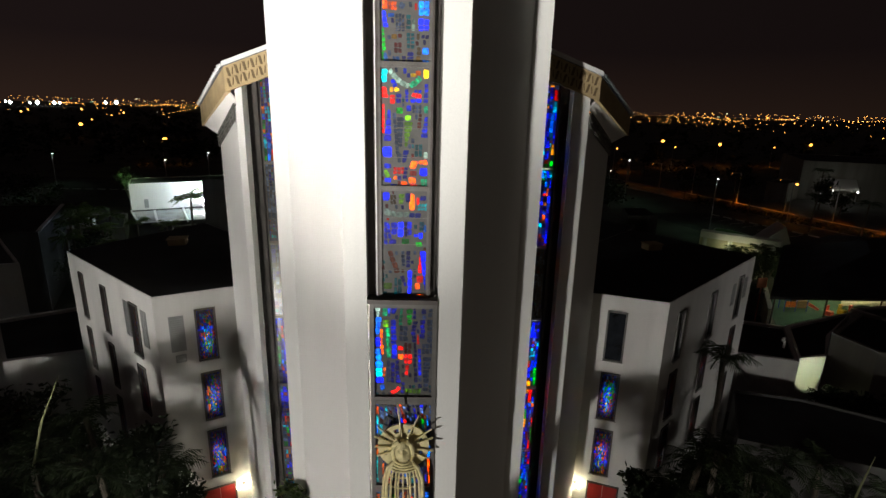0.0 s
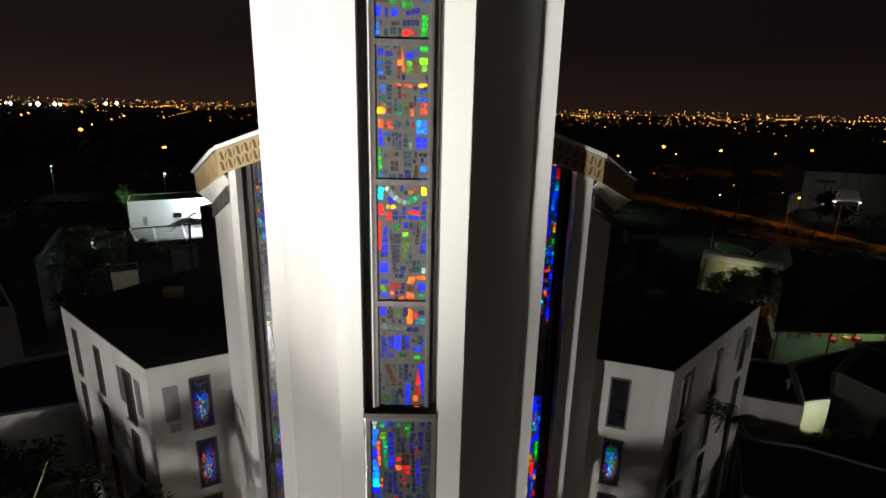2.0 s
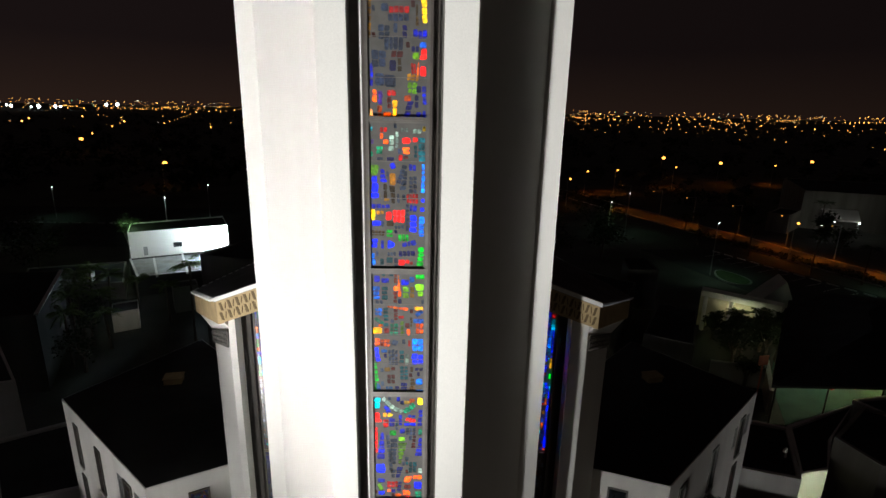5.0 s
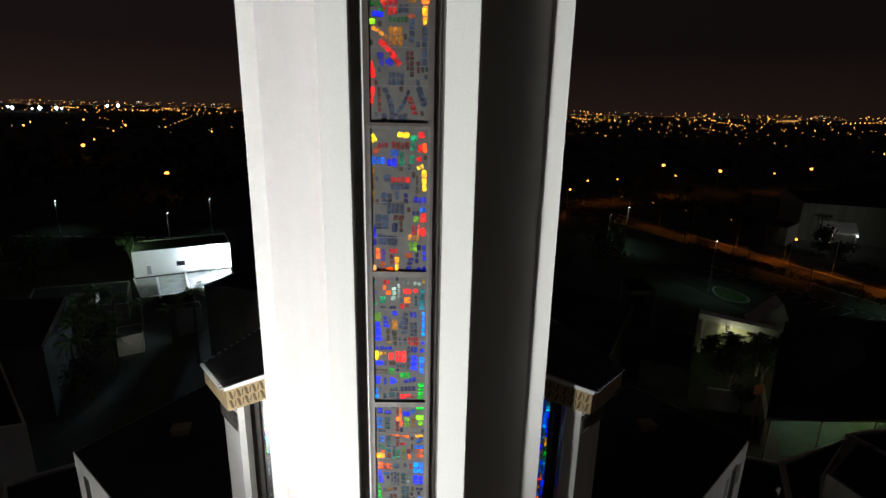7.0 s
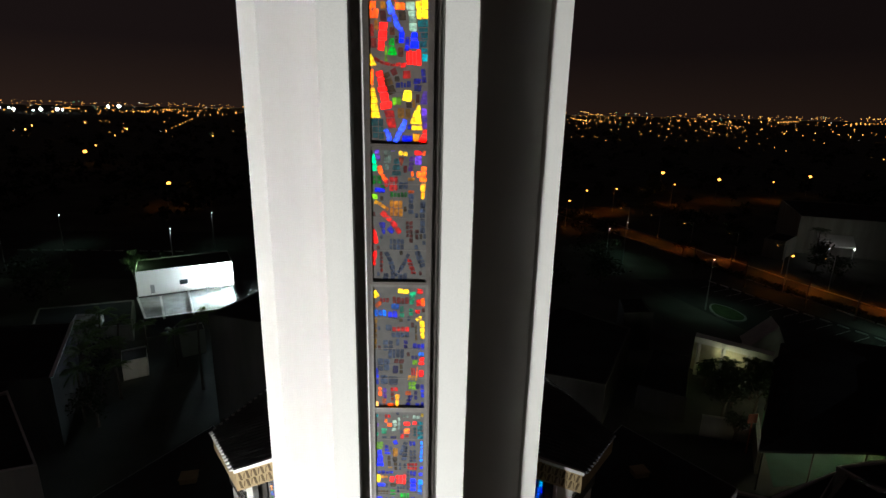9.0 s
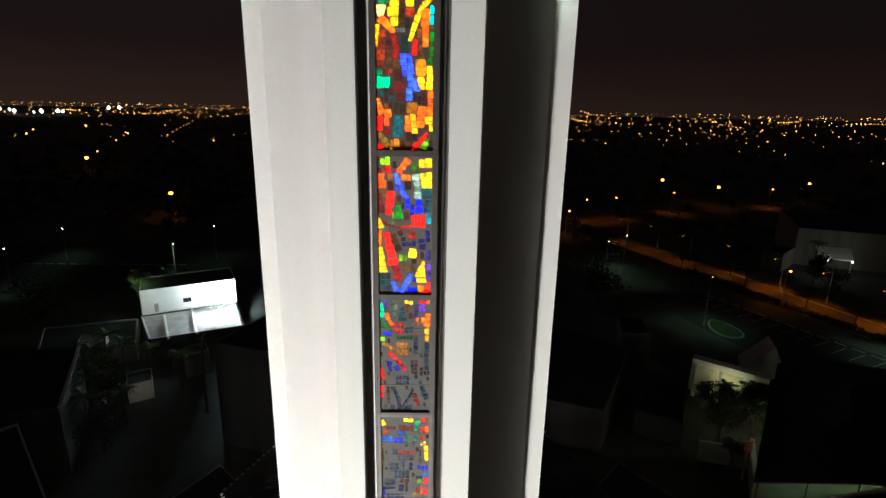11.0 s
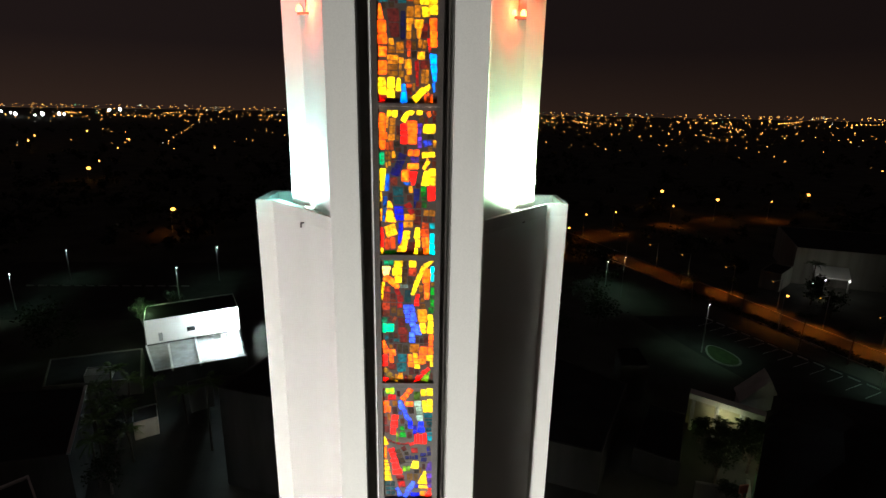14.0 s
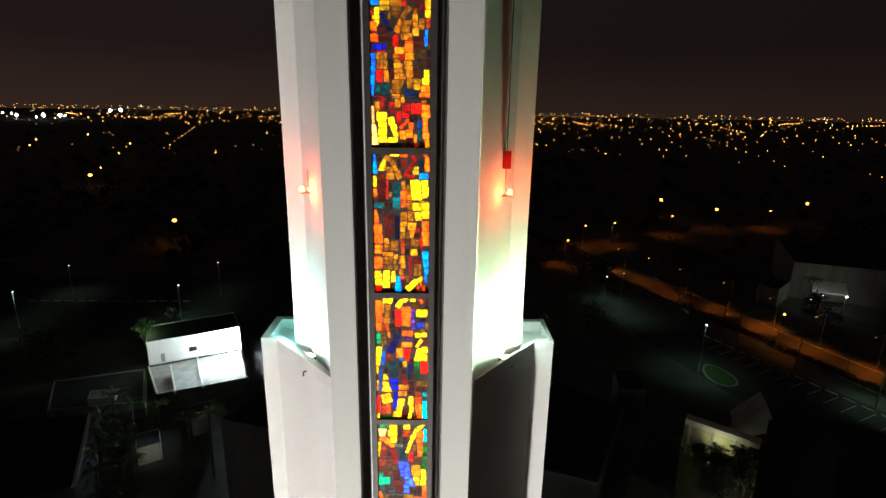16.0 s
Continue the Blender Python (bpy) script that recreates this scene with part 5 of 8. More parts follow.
def design_10(s):
    s.bar("sky", 2, 0.10, 0.23, 0.10, 0.33, 0.14)
    s.bar("yellow", 1, 0.27, 0.24, 0.27, 0.40, 0.14, 0.14, 2)
    s.bar("amber", 0, 0.50, 0.24, 0.50, 0.54, 0.14, 0.14, 3)
    s.bar("red", 1, 0.65, 0.28, 0.65, 0.35, 0.05)
    s.bar("wine", 1, 0.86, 0.27, 1.03, 0.39, 0.11, 0.11, 2)
    s.bar("amber", 2, 1.06, 0.24, 1.07, 0.52, 0.06, 0.06, 2)
    s.bar("yellow", 2, 0.14, 0.40, 0.14, 0.70, 0.07, 0.08, 3)
    s.bar("orange", 2, 0.08, 0.55, 0.08, 0.75, 0.10, 0.10, 2)
    s.bar("amber", 1, 0.77, 0.35, 0.52, 0.79, 0.09, 0.09, 4, 0.04)
    s.bar("amber", 1, 0.68, 0.57, 0.68, 0.89, 0.14, 0.12, 3)
    s.bar("amber", 1, 0.86, 0.37, 0.88, 0.82, 0.06, 0.08, 4)
    s.bar("amber", 1, 0.98, 0.55, 0.97, 0.75, 0.09, 0.09, 2)
    s.bar("wine", 1, 0.25, 0.65, 0.25, 0.92, 0.15, 0.15, 3)
    s.bar("deep", 1, 0.24, 0.47, 0.41, 0.78, 0.07, 0.07, 3, 0.03)
    s.bar("orange", 1, 0.09, 0.82, 0.09, 0.97, 0.13)
    s.bar("red", 1, 0.49, 0.86, 0.49, 1.02, 0.06)
    s.bar("wine", 0, 0.90, 0.89, 0.90, 1.06, 0.13)
    s.bar("sky", 2, 1.07, 0.73, 1.06, 1.00, 0.06, 0.03, 2)
    s.bar("blue", 1, 0.05, 1.07, 0.30, 1.07, 0.07, 0.07, 3)
    s.bar("red", 1, 0.03, 1.13, 0.30, 1.13, 0.04, 0.04, 3)
    s.bar("orange", 2, 0.55, 1.06, 0.55, 1.17, 0.13)
    s.bar("red", 1, 0.58, 1.19, 0.58, 1.28, 0.06)
    s.bar("orange", 2, 0.74, 0.97, 0.74, 1.12, 0.12)
    s.bar("sky", 2, 0.06, 1.16, 0.06, 1.52, 0.09, 0.07, 3)
    s.grid("amber", 1, 0.12, 1.14, 0.32, 1.44, 3, 2)
    s.bar("amber", 1, 0.48, 1.16, 0.58, 1.59, 0.08, 0.17, 5)
    s.bar("amber", 1, 0.73, 1.16, 0.76, 1.59, 0.12, 0.10, 4)
    s.bar("umber", 1, 0.94, 1.10, 0.98, 1.45, 0.19, 0.04, 3)
    s.bar("red", 1, 0.19, 1.49, 0.19, 1.65, 0.08)
    s.bar("yellow", 2, 1.06, 1.45, 1.06, 1.71, 0.06, 0.06, 2)
    s.bar("sky", 2, 0.05, 1.53, 0.04, 1.94, 0.06, 0.03, 2)
    s.bar("teal", 1, 0.07, 1.83, 0.31, 1.81, 0.14, 0.14, 2)
    s.bar("amber", 1, 0.52, 1.65, 0.48, 1.95, 0.18, 0.11, 4)
    s.bar("amber", 1, 0.76, 1.64, 0.76, 1.77, 0.08)
    s.bar("yellow", 1, 0.88, 1.61, 0.88, 1.81, 0.10, 0.08, 2)
    s.bar("sky", 0, 0.66, 1.89, 0.88, 1.88, 0.10, 0.09, 2)
    s.bar("orange", 2, 1.04, 1.73, 1.04, 1.96, 0.10, 0.11, 2)
    s.bar("red", 1, 0.06, 1.92, 0.26, 1.99, 0.08, 0.05, 2)
    s.bar("red", 1, 0.40, 2.07, 0.42, 2.23, 0.07, 0.07, 2)
    s.bar("red", 1, 0.23, 2.07, 0.23, 2.12, 0.04)
    s.bar("red", 1, 0.68, 2.07, 0.68, 2.32, 0.13, 0.07, 3)
    s.grid("red", 2, 0.79, 2.07, 0.93, 2.25, 2, 1)
    s.bar("red", 1, 0.55, 2.25, 0.55, 2.40, 0.04)
    s.bar("orange", 2, 1.07, 2.08, 1.05, 2.74, 0.07, 0.08, 5)
    s.bar("peach", 2, 0.03, 2.16, 0.03, 2.43, 0.04)
    s.bar("peach", 2, 0.05, 2.49, 0.07, 2.83, 0.07, 0.12, 2)
    s.bar("yellow", 2, 0.21, 2.27, 0.20, 2.82, 0.11, 0.12, 4)
    s.bar("yellow", 2, 0.40, 2.36, 0.49, 2.71, 0.07, 0.07, 3, 0.02)
    s.bar("yellow", 2, 0.42, 2.71, 0.42, 2.82, 0.17)
    s.bar("orange", 1, 0.57, 2.52, 0.73, 2.37, 0.05, 0.05, 2)
    s.grid("orange", 2, 0.57, 2.58, 0.78, 2.71, 2, 1)
    s.bar("orange", 1, 0.76, 2.43, 0.76, 2.54, 0.06)
    s.bar("sky", 1, 0.95, 2.37, 0.94, 2.52, 0.05, 0.10, 1)
    s.bar("teal", 1, 0.95, 2.54, 0.95, 2.74, 0.09, 0.09, 2)
    s.bar("amber", 1, 0.87, 2.63, 0.87, 2.81, 0.05)


def bay_top(s):
    s.bar("pale", 2, 0.11, -0.09, 0.09, 0.29, 0.12, 0.06, 2)
    s.bar("jade", 1, 0.30, -0.08, 0.29, 0.24, 0.10, 0.10, 3)
    s.bar("peri", 1, 0.40, -0.12, 0.39, 0.25, 0.08, 0.04, 1)
    s.bar("blue", 1, 0.56, -0.12, 0.50, 0.18, 0.14, 0.08, 2)
    s.bar("jade", 0, 0.74, -0.02, 0.69, 0.51, 0.07, 0.07, 5)
    s.bar("green", 1, 0.96, -0.11, 0.94, 0.50, 0.17, 0.05, 4)
    s.bar("deep", 1, 1.08, -0.03, 1.07, 0.32, 0.05, 0.05, 3)
    s.bar("deep", 1, 1.31, -0.04, 1.33, 0.18, 0.08, 0.08, 2)
    s.bar("smoke", 0, 1.54, 0.01, 1.49, 0.26, 0.08, 0.08, 2)
    s.bar("lime", 1, 0.33, 0.38, 0.30, 0.56, 0.14, 0.10, 2)
    s.bar("sky", 2, 0.11, 0.29, 0.09, 0.79, 0.12, 0.09, 3)
    s.bar("blue", 2, 0.09, 0.87, 0.10, 1.13, 0.11, 0.11, 2)
    s.bar("sky", 2, 0.10, 1.20, 0.13, 1.79, 0.12, 0.16, 3)
    s.bar("cyan", 2, 0.11, 1.79, 0.12, 2.05, 0.15, 0.15, 2)
    s.bar("blue", 2, 0.12, 2.08, 0.12, 2.24, 0.17)
    s.bar("orange", 2, 0.18, 0.63, 0.20, 1.54, 0.06, 0.07, 6)
    s.bar("orange", 2, 0.26, 1.79, 0.24, 2.07, 0.04, 0.05, 3)
    s.bar("jade", 1, 0.36, 0.60, 0.38, 1.48, 0.08, 0.07, 6)
    s.bar("blue", 1, 0.51, 0.37, 0.54, 1.50, 0.09, 0.10, 8)
    s.grid("smoke", 0, 0.68, 0.54, 0.89, 0.96, 2, 3)
    s.bar("deep", 1, 1.12, 0.41, 1.09, 1.00, 0.09, 0.09, 6, 0.05)
    s.bar("deep", 1, 1.30, 0.35, 1.29, 0.89, 0.09, 0.09, 4)
    s.grid("smoke", 0, 1.43, 0.34, 1.57, 1.00, 1, 4)
    s.bar("red", 1, 1.17, 0.79, 1.18, 1.06, 0.03, 0.07, 1)
    s.bar("red", 1, 0.71, 1.14, 0.71, 1.25, 0.11)
    s.grid("wine", 0, 0.81, 1.04, 0.99, 1.35, 2, 2)
    s.bar("orange", 2, 0.72, 1.38, 0.72, 1.51, 0.12)
    s.grid("red", 1, 0.80, 1.38, 1.01, 1.65, 2, 2)
    s.bar("red", 1, 0.89, 1.71, 0.86, 2.00, 0.10, 0.03, 2)
    s.bar("deep", 0, 1.09, 1.05, 1.13, 2.21, 0.06, 0.06, 8)
    s.bar("blue", 1, 1.22, 1.21, 1.23, 2.00, 0.06, 0.06, 6)
    s.grid("smoke", 0, 1.29, 1.05, 1.58, 1.34, 3, 2)
    s.bar("smoke", 0, 0.37, 1.57, 0.38, 2.21, 0.07, 0.07, 4)
    s.bar("deep", 1, 0.49, 1.63, 0.49, 2.23, 0.07, 0.07, 4)
    s.bar("deep", 1, 0.60, 1.57, 0.65, 2.25, 0.07, 0.09, 5)
    s.bar("smoke", 0, 1.44, 1.46, 1.39, 2.48, 0.17, 0.09, 8)
    s.bar("sky", 1, 0.21, 2.30, 0.21, 2.47, 0.09)
    s.bar("deep", 1, 0.76, 2.23, 0.77, 2.57, 0.07, 0.07, 3)
    s.bar("red", 2, 0.46, 2.57, 0.68, 2.41, 0.08, 0.08, 3)
    s.grid("lime", 0, 0.85, 2.42, 1.25, 2.57, 4, 1)


def frame_ring(bm, x0, x1, z0, z1, y0, y1, t):
    """A rectangular frame in the x-z plane as one closed ring."""
    loops = []
    for y in (y0, y1):
        for d in (0, t):
            loops.append([bm.verts.new(q) for q in ((x0 + d, y, z0 + d), (x1 - d, y, z0 + d), (x1 - d, y, z1 - d), (x0 + d, y, z1 - d))])
    fo, fi, bo, bi = loops
    for i in range(4):
        j = (i + 1) % 4
        for a, b, c, d in ((fo[i], fo[j], fi[j], fi[i]), (bo[j], bo[i], bi[i], bi[j]), (fo[j], fo[i], bo[i], bo[j]), (fi[i], fi[j], bi[j], bi[i])):
            bm.faces.new((a, b, c, d))

# ---------------------------------------------------------------- ground
bm = bmesh.new()
rings = [0, 30, 60, 120, 250, 500, 1000, 2000, 4900]
segs = 48
prev = [bm.verts.new((0, 0, 0))]
for r in rings[1:]:
    cur = [bm.verts.new((r * math.cos(2 * math.pi * k / segs), r * math.sin(2 * math.pi * k / segs), 0)) for k in range(segs)]
    for k in range(segs):
        if len(prev) == 1:
            bm.faces.new((prev[0], cur[k], cur[(k + 1) % segs]))
        else:
            bm.faces.new((prev[k], cur[k], cur[(k + 1) % segs], prev[(k + 1) % segs]))
    prev = cur
tagged(part("ground", bm, GRASS_DARK), "dark grass and soil reaching the horizon at night", "ground", kind="structure")


# ---------------------------------------------------------------- tower
FIN_IN, FIN_OUT, FIN_ROOT = (-0.99, -0.12), (-1.585, -0.12), (-1.67, 0.62)
LOW_BEND, LOW_OUT, LOW_BACK = (-3.68, 2.84), (-4.13, 2.88), (-4.15, 4.42)
UP_BEND, UP_OUT = (-2.57, 2.24), (-3.02, 2.35)
SHOULDER, TOP = 40.15, 53.0
tower = tagged(empty("church_tower"), "tall white stucco church tower with folded buttresses and a stained-glass strip", "tower")


def both(fn):
    fn(lambda pts: list(pts))
    shift = {FIN_IN[0]: 0.11, FIN_OUT[0]: 0.06, FIN_ROOT[0]: 0.05, -1.69: 0.05, -1.70: 0.05, LOW_BEND[0]: 0.20, LOW_OUT[0]: 0.09, LOW_BACK[0]: 0.09}
    fn(lambda pts: [(-x - shift.get(x, 0.0), y) for x, y in pts])


def tower_half(side):
    bm = bmesh.new()
    prism(bm, side([FIN_IN, FIN_OUT, FIN_ROOT, UP_BEND, UP_OUT, (-3.02, 6.2), (-0.72, 6.2), (-0.72, 0.30), (FIN_IN[0], 0.30)]), -0.3, TOP)
    soften(bm, 0.015, 1)
    part("shaft_wall", bm, STUCCO, tower)
    bm = bmesh.new()
    prism(bm, side([(-1.69, 0.66), LOW_BEND, LOW_OUT, LOW_BACK, (-2.6, 4.42), (-2.3, 2.6)]), -0.3, SHOULDER - 0.32)
    part("buttress", bm, STUCCO, tower)
    # parapet round the buttress top
    bm = bmesh.new()
    path = [(-1.70, 0.67), LOW_BEND, LOW_OUT, LOW_BACK, (-3.03, 4.42)]
    inner = [(-1.86, 1.10), (-3.56, 3.02), (-3.92, 3.06), (-3.93, 4.22), (-3.03, 4.22)]
    for i in range(4):
        prism(bm, side([path[i], path[i + 1], inner[i + 1], inner[i]]), SHOULDER - 0.32, SHOULDER)
    bmesh.ops.remove_doubles(bm, verts=bm.verts, dist=0.0005)
    part("parapet", bm, STUCCO_OLD, tower)


both(tower_half)
bm = bmesh.new()
prism(bm, [(-0.72, 2.6), (0.72, 2.6), (0.72, 6.2), (-0.72, 6.2)], -0.3, TOP)
part("shaft_core", bm, STUCCO, tower)
bm = bmesh.new()
prism(bm, [FIN_IN, (-3.1, 2.3), (-3.1, 6.3), (3.1, 6.3), (3.1, 2.3), (0.88, -0.12)], TOP, TOP + 0.3)
part("shaft_cap", bm, STUCCO, tower)

# metal reveals beside the glass strip; the left one's shade is its darker colour
for s in (-1, 1):
    bm = bmesh.new()
    x0, x1 = (-0.988, -0.715) if s < 0 else (0.670, 0.878)
    box(bm, x0, x1, 0.19, 0.298, 15.25, TOP)
    part("strip_reveal", bm, FRAME if s < 0 else FRAME_GREY, tower, "metal strip beside the glass, shade or light in its tone")
    bm = bmesh.new()
    x0, x1 = (-0.712, -0.6605) if s < 0 else (0.6155, 0.667)
    box(bm, x0, x1, -0.04, 0.29, 15.25, TOP)
    part("mullion", bm, FRAME, tower, "dark metal mullion")
    if s < 0:
        # The shaded inner face of the left fin, put on as a dark strip.
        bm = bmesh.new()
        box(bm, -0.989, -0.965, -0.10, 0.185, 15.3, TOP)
        part("reveal_shade", bm, INNER_SHADE, tower)
        bm = bmesh.new()
        box(bm, -0.745, -0.716, -0.06, 0.18, 15.3, TOP)
        part("edge_strip", bm, WHITE_METAL, tower, "thin pale metal edge strip")

JOINTS = [15.22, 18.15, 21.10, 24.08, 27.25, 30.36, 33.32, 36.46, 39.47, 42.54, 45.57, 48.60]
DESIGNS = [design_0, design_1, design_2, design_3, design_4, design_5, design_6, design_7, design_8, design_9, design_10]
for i, (z0, z1) in enumerate(zip(JOINTS, JOINTS[1:])):
    bm = bmesh.new()
    frame_ring(bm, -0.66, 0.615, z0 + 0.001, z1 - 0.001, -0.03, 0.10, 0.06)
    panel = part("stained_glass_panel", bm, FRAME_GREY if i < 5 else FRAME, tower, "stained-glass panel of slab glass in a metal frame")
    sheet = Sheet(1.16, z1 - z0 - 0.118, 20 + i, 0.006)
    DESIGNS[i](sheet)
    if i < 4:
        sheet.fill(("smoke", "smoke", "deep", "teal", "wine"), (0,), 0.085, 0.12, 0.26)
    elif i < 6:
        sheet.fill(("smoke", "wine", "smoke", "umber"), (0,), 0.085, 0.12, 0.2)
    else:
        sheet.fill(("umber", "wine", "rust", "amber", "amber"), (0, 0, 1), 0.12, 0.18, 0.5 if i == 6 else 0.9)
        sheet.fill(("umber", "rust", "amber", "wine"), (0, 0, 1), 0.08, 0.12, 0.25 if i == 6 else 0.8)
    sheet.grow(0.008, 1 if i < 6 else 5)
    sheet.build(panel, -0.6025, 0.02, z0 + 0.059, EPOXY if i < 6 else EPOXY_BROWN if i == 6 else EPOXY_DARK, 0.03, 4 if i < 6 else 3, 0.15 if i < 6 else 0.08)

# Added strips that stop shaft light leaking round the panel frames.
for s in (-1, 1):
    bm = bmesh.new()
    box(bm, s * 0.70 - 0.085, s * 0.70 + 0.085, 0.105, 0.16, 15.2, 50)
    part("light_stop", bm, INNER_SHADE, tower)

# the wider glass bay behind the statue
bm = bmesh.new()
box(bm, -0.985, 0.875, -0.20, 0.25, 15.10, 15.22)
part("bay_head", bm, FRAME, tower, "dark metal ledge over the wider glass bay")
BAY = [6.3, 9.3, 12.22, 15.10]
for i, (z0, z1) in enumerate(zip(BAY, BAY[1:])):
    bm = bmesh.new()
    frame_ring(bm, -0.925, 0.877, z0 + 0.002, z1 - 0.002, -0.17, 0.06, 0.115)
    panel = part("stained_glass_panel", bm, FRAME_GREY, tower, "wide lower stained-glass panel in a grey frame")
    if i < 2:
        glazing(panel, 1.572, z1 - z0 - 0.23, -0.81, -0.10, z0 + 0.115, 60 + i, COOL, 0.100, 0.019, EPOXY, True, 2, ["sky", "cyan", "sky", "blue", "orange"], dim=0.60, tall=1.4, blank=0.14, bend=0.16, wedge=0.9, ribs=4)
    else:
        sheet = Sheet(1.572, z1 - z0 - 0.23, 62, 0.006)
        bay_top(sheet)
        sheet.fill(("smoke", "smoke", "deep", "teal"), (0,), 0.09, 0.12, 0.40)
        sheet.grow(0.009, 2)
        sheet.build(panel, -0.81, -0.10, z0 + 0.115, EPOXY, 0.03, 0)
bm = bmesh.new()
box(bm, -0.985, 0.877, -0.10, 0.25, -0.2, 6.3)
part("bay_base", bm, STUCCO, tower)

# ---------------------------------------------------------------- statue in front of the bay
bm = bmesh.new()
HZ = 10.92
seg = 48
for k in range(seg):
    a0, a1 = 2 * math.pi * k / seg, 2 * math.pi * (k + 1) / seg
    for r0, r1 in ((0.20, 0.46), (0.59, 0.72)) if k % 6 in (2, 3) else ((0.20, 0.72),):
        q = [(r * math.cos(a), r * math.sin(a)) for r, a in ((r0, a0), (r1, a0), (r1, a1), (r0, a1))]
        fs = prism(bm, q, 0, 0.05)
        bmesh.ops.transform(bm, matrix=pose(0, -0.36, HZ, 90), verts=list({v for f in fs for v in f.verts}))
for deg, r0, r1 in ((97, 0.30, 1.42), (68, 0.32, 1.12), (38, 0.40, 0.98), (22, 0.40, 0.88), (-6, 0.36, 0.84), (-26, 0.36, 0.84), (137, 0.36, 0.98), (156, 0.36, 0.88), (178, 0.36, 0.80), (200, 0.36, 0.78)):
    a = radians(deg)
    tube(bm, [(r0 * math.cos(a), -0.46, HZ + r0 * math.sin(a)), (r1 * math.cos(a), -0.46, HZ + r1 * math.sin(a))], [0.034, 0.026], 6)
head = bmesh.ops.create_uvsphere(bm, u_segments=18, v_segments=14, radius=0.25)["verts"]
bmesh.ops.transform(bm, matrix=pose(0, -0.50, 10.88) @ Matrix.Diagonal((1.02, 0.85, 1.42, 1)), verts=head)
for v in head:
    if v.co.y < -0.58:
        dx, dz = v.co.x, v.co.z - 10.88
        v.co.y -= 0.05 * math.exp(-(dx / 0.05) ** 2) * math.exp(-((dz + 0.02) / 0.12) ** 2)
        v.co.y += 0.045 * sum(math.exp(-((dx - e) / 0.05) ** 2 - ((dz - 0.06) / 0.035) ** 2) for e in (-0.085, 0.085))
for s in (-1, 1):
    tube(bm, [(s * 0.10, -0.62, 11.23), (s * 0.23, -0.60, 11.12), (s * 0.28, -0.56, 10.86), (s * 0.25, -0.55, 10.56)], [0.06, 0.07, 0.07, 0.05], 8)
for k in range(4):
    w = 0.22 + 0.05 * k
    tube(bm, [(w * math.cos(a), -0.50 - 0.16 * math.sin(a), 10.58 - 0.085 * k - 0.05 * math.sin(a)) for a in (math.pi * j / 12 for j in range(13))], 0.036, 6)
for k in range(7):
    u = -0.36 + 0.12 * k
    wob = 0.025 * math.sin(2.1 * k)
    tube(bm, [(u * 0.75, -0.56, 10.30), (u * 0.95 + wob, -0.60, 9.9), (u + wob, -0.60, 9.3), (u * 1.05, -0.58, 8.0), (u * 1.1, -0.55, 6.35)], [0.028, 0.034, 0.036, 0.04, 0.04], 6)
for z in (10.05, 9.7, 9.3, 8.7, 8.0, 7.2, 6.5):
    tube(bm, [(-0.40, -0.50, z), (-0.15, -0.55, z - 0.06), (0.15, -0.55, z - 0.05), (0.40, -0.50, z)], 0.026, 6)
for s in (-1, 1):
    for o in (0.0, 0.085):
        tube(bm, [(s * (0.14 + o), -0.54, 10.52), (s * (0.34 + o), -0.54, 10.34), (s * (0.46 + o), -0.52, 9.9), (s * (0.50 + o), -0.50, 9.0), (s * (0.52 + o), -0.48, 6.4)], [0.04, 0.05, 0.05, 0.05, 0.05], 8)
box(bm, -0.55, 0.55, -0.62, -0.16, 6.28, 6.36)
tagged(part("statue", bm, GILT), "pale gilt metal relief statue with a rayed halo", "statue")

# ---------------------------------------------------------------- tower lamps
WARM_GLOW = glow("warm_lamp_face", (1.0, 0.86, 0.55), 30)
COOL_GLOW = glow("cool_lamp_face", (0.85, 1.0, 0.92), 14)
RED_GLOW = glow("red_lamp_lens", (1.0, 0.16, 0.04), 12)
ORANGE_GLOW = glow("sodium_lamp_face", (1.0, 0.36, 0.05), 5.0)
WHITE_GLOW = glow("white_lamp_face", (0.92, 1.0, 0.95), 9)


def uplight(s):
    thing = tagged(empty("floodlight"), "small lit floodlight on the buttress top", "floodlight", "buttress floodlights")
    at = pose(s * 2.55, 1.93, SHOULDER - 0.32, 0, 0, s * 35)
    bm = bmesh.new()
    box(bm, -0.03, 0.03, -0.03, 0.03, 0, 0.15)
    box(bm, -0.2, 0.2, -0.1, 0.1, 0, 0.03)
    part("bracket", bm, FRAME, thing)
    bm = bmesh.new()
    box(bm, -0.15, 0.15, -0.09, 0.09, 0.14, 0.30)
    soften(bm, 0.03, 2)
    part("housing", bm, FRAME, thing)
    bm = bmesh.new()
    box(bm, -0.13, 0.13, -0.07, 0.07, 0.302, 0.315)
    part("lens", bm, COOL_GLOW, thing, "glowing white lens")
    thing.matrix_world = at
    lamp("uplight", "SPOT", look((s * 2.72, 1.88, SHOULDER + 0.10), (s * 2.4, 2.1, SHOULDER + 5.2)), 2500 if s > 0 else 900, (0.60, 1.0, 0.62) if s > 0 else (0.55, 1.0, 0.93), cone=165, blend=0.5, size=0.12)
    # Extra point lamp off the fixture adds the glow on the ledge.
    lamp("ledge_fill", "POINT", pose(s * 3.25, 2.62, SHOULDER + 0.30), 46 if s > 0 else 34, (0.70, 1.0, 0.85) if s > 0 else (0.35, 1.0, 0.95), size=0.1)


uplight(-1)
uplight(1)
bm = bmesh.new()
tube(bm, [(0, 0.03, 0.05), (0, -0.07, 0.06), (0, -0.08, -0.05)], 0.022, 6)
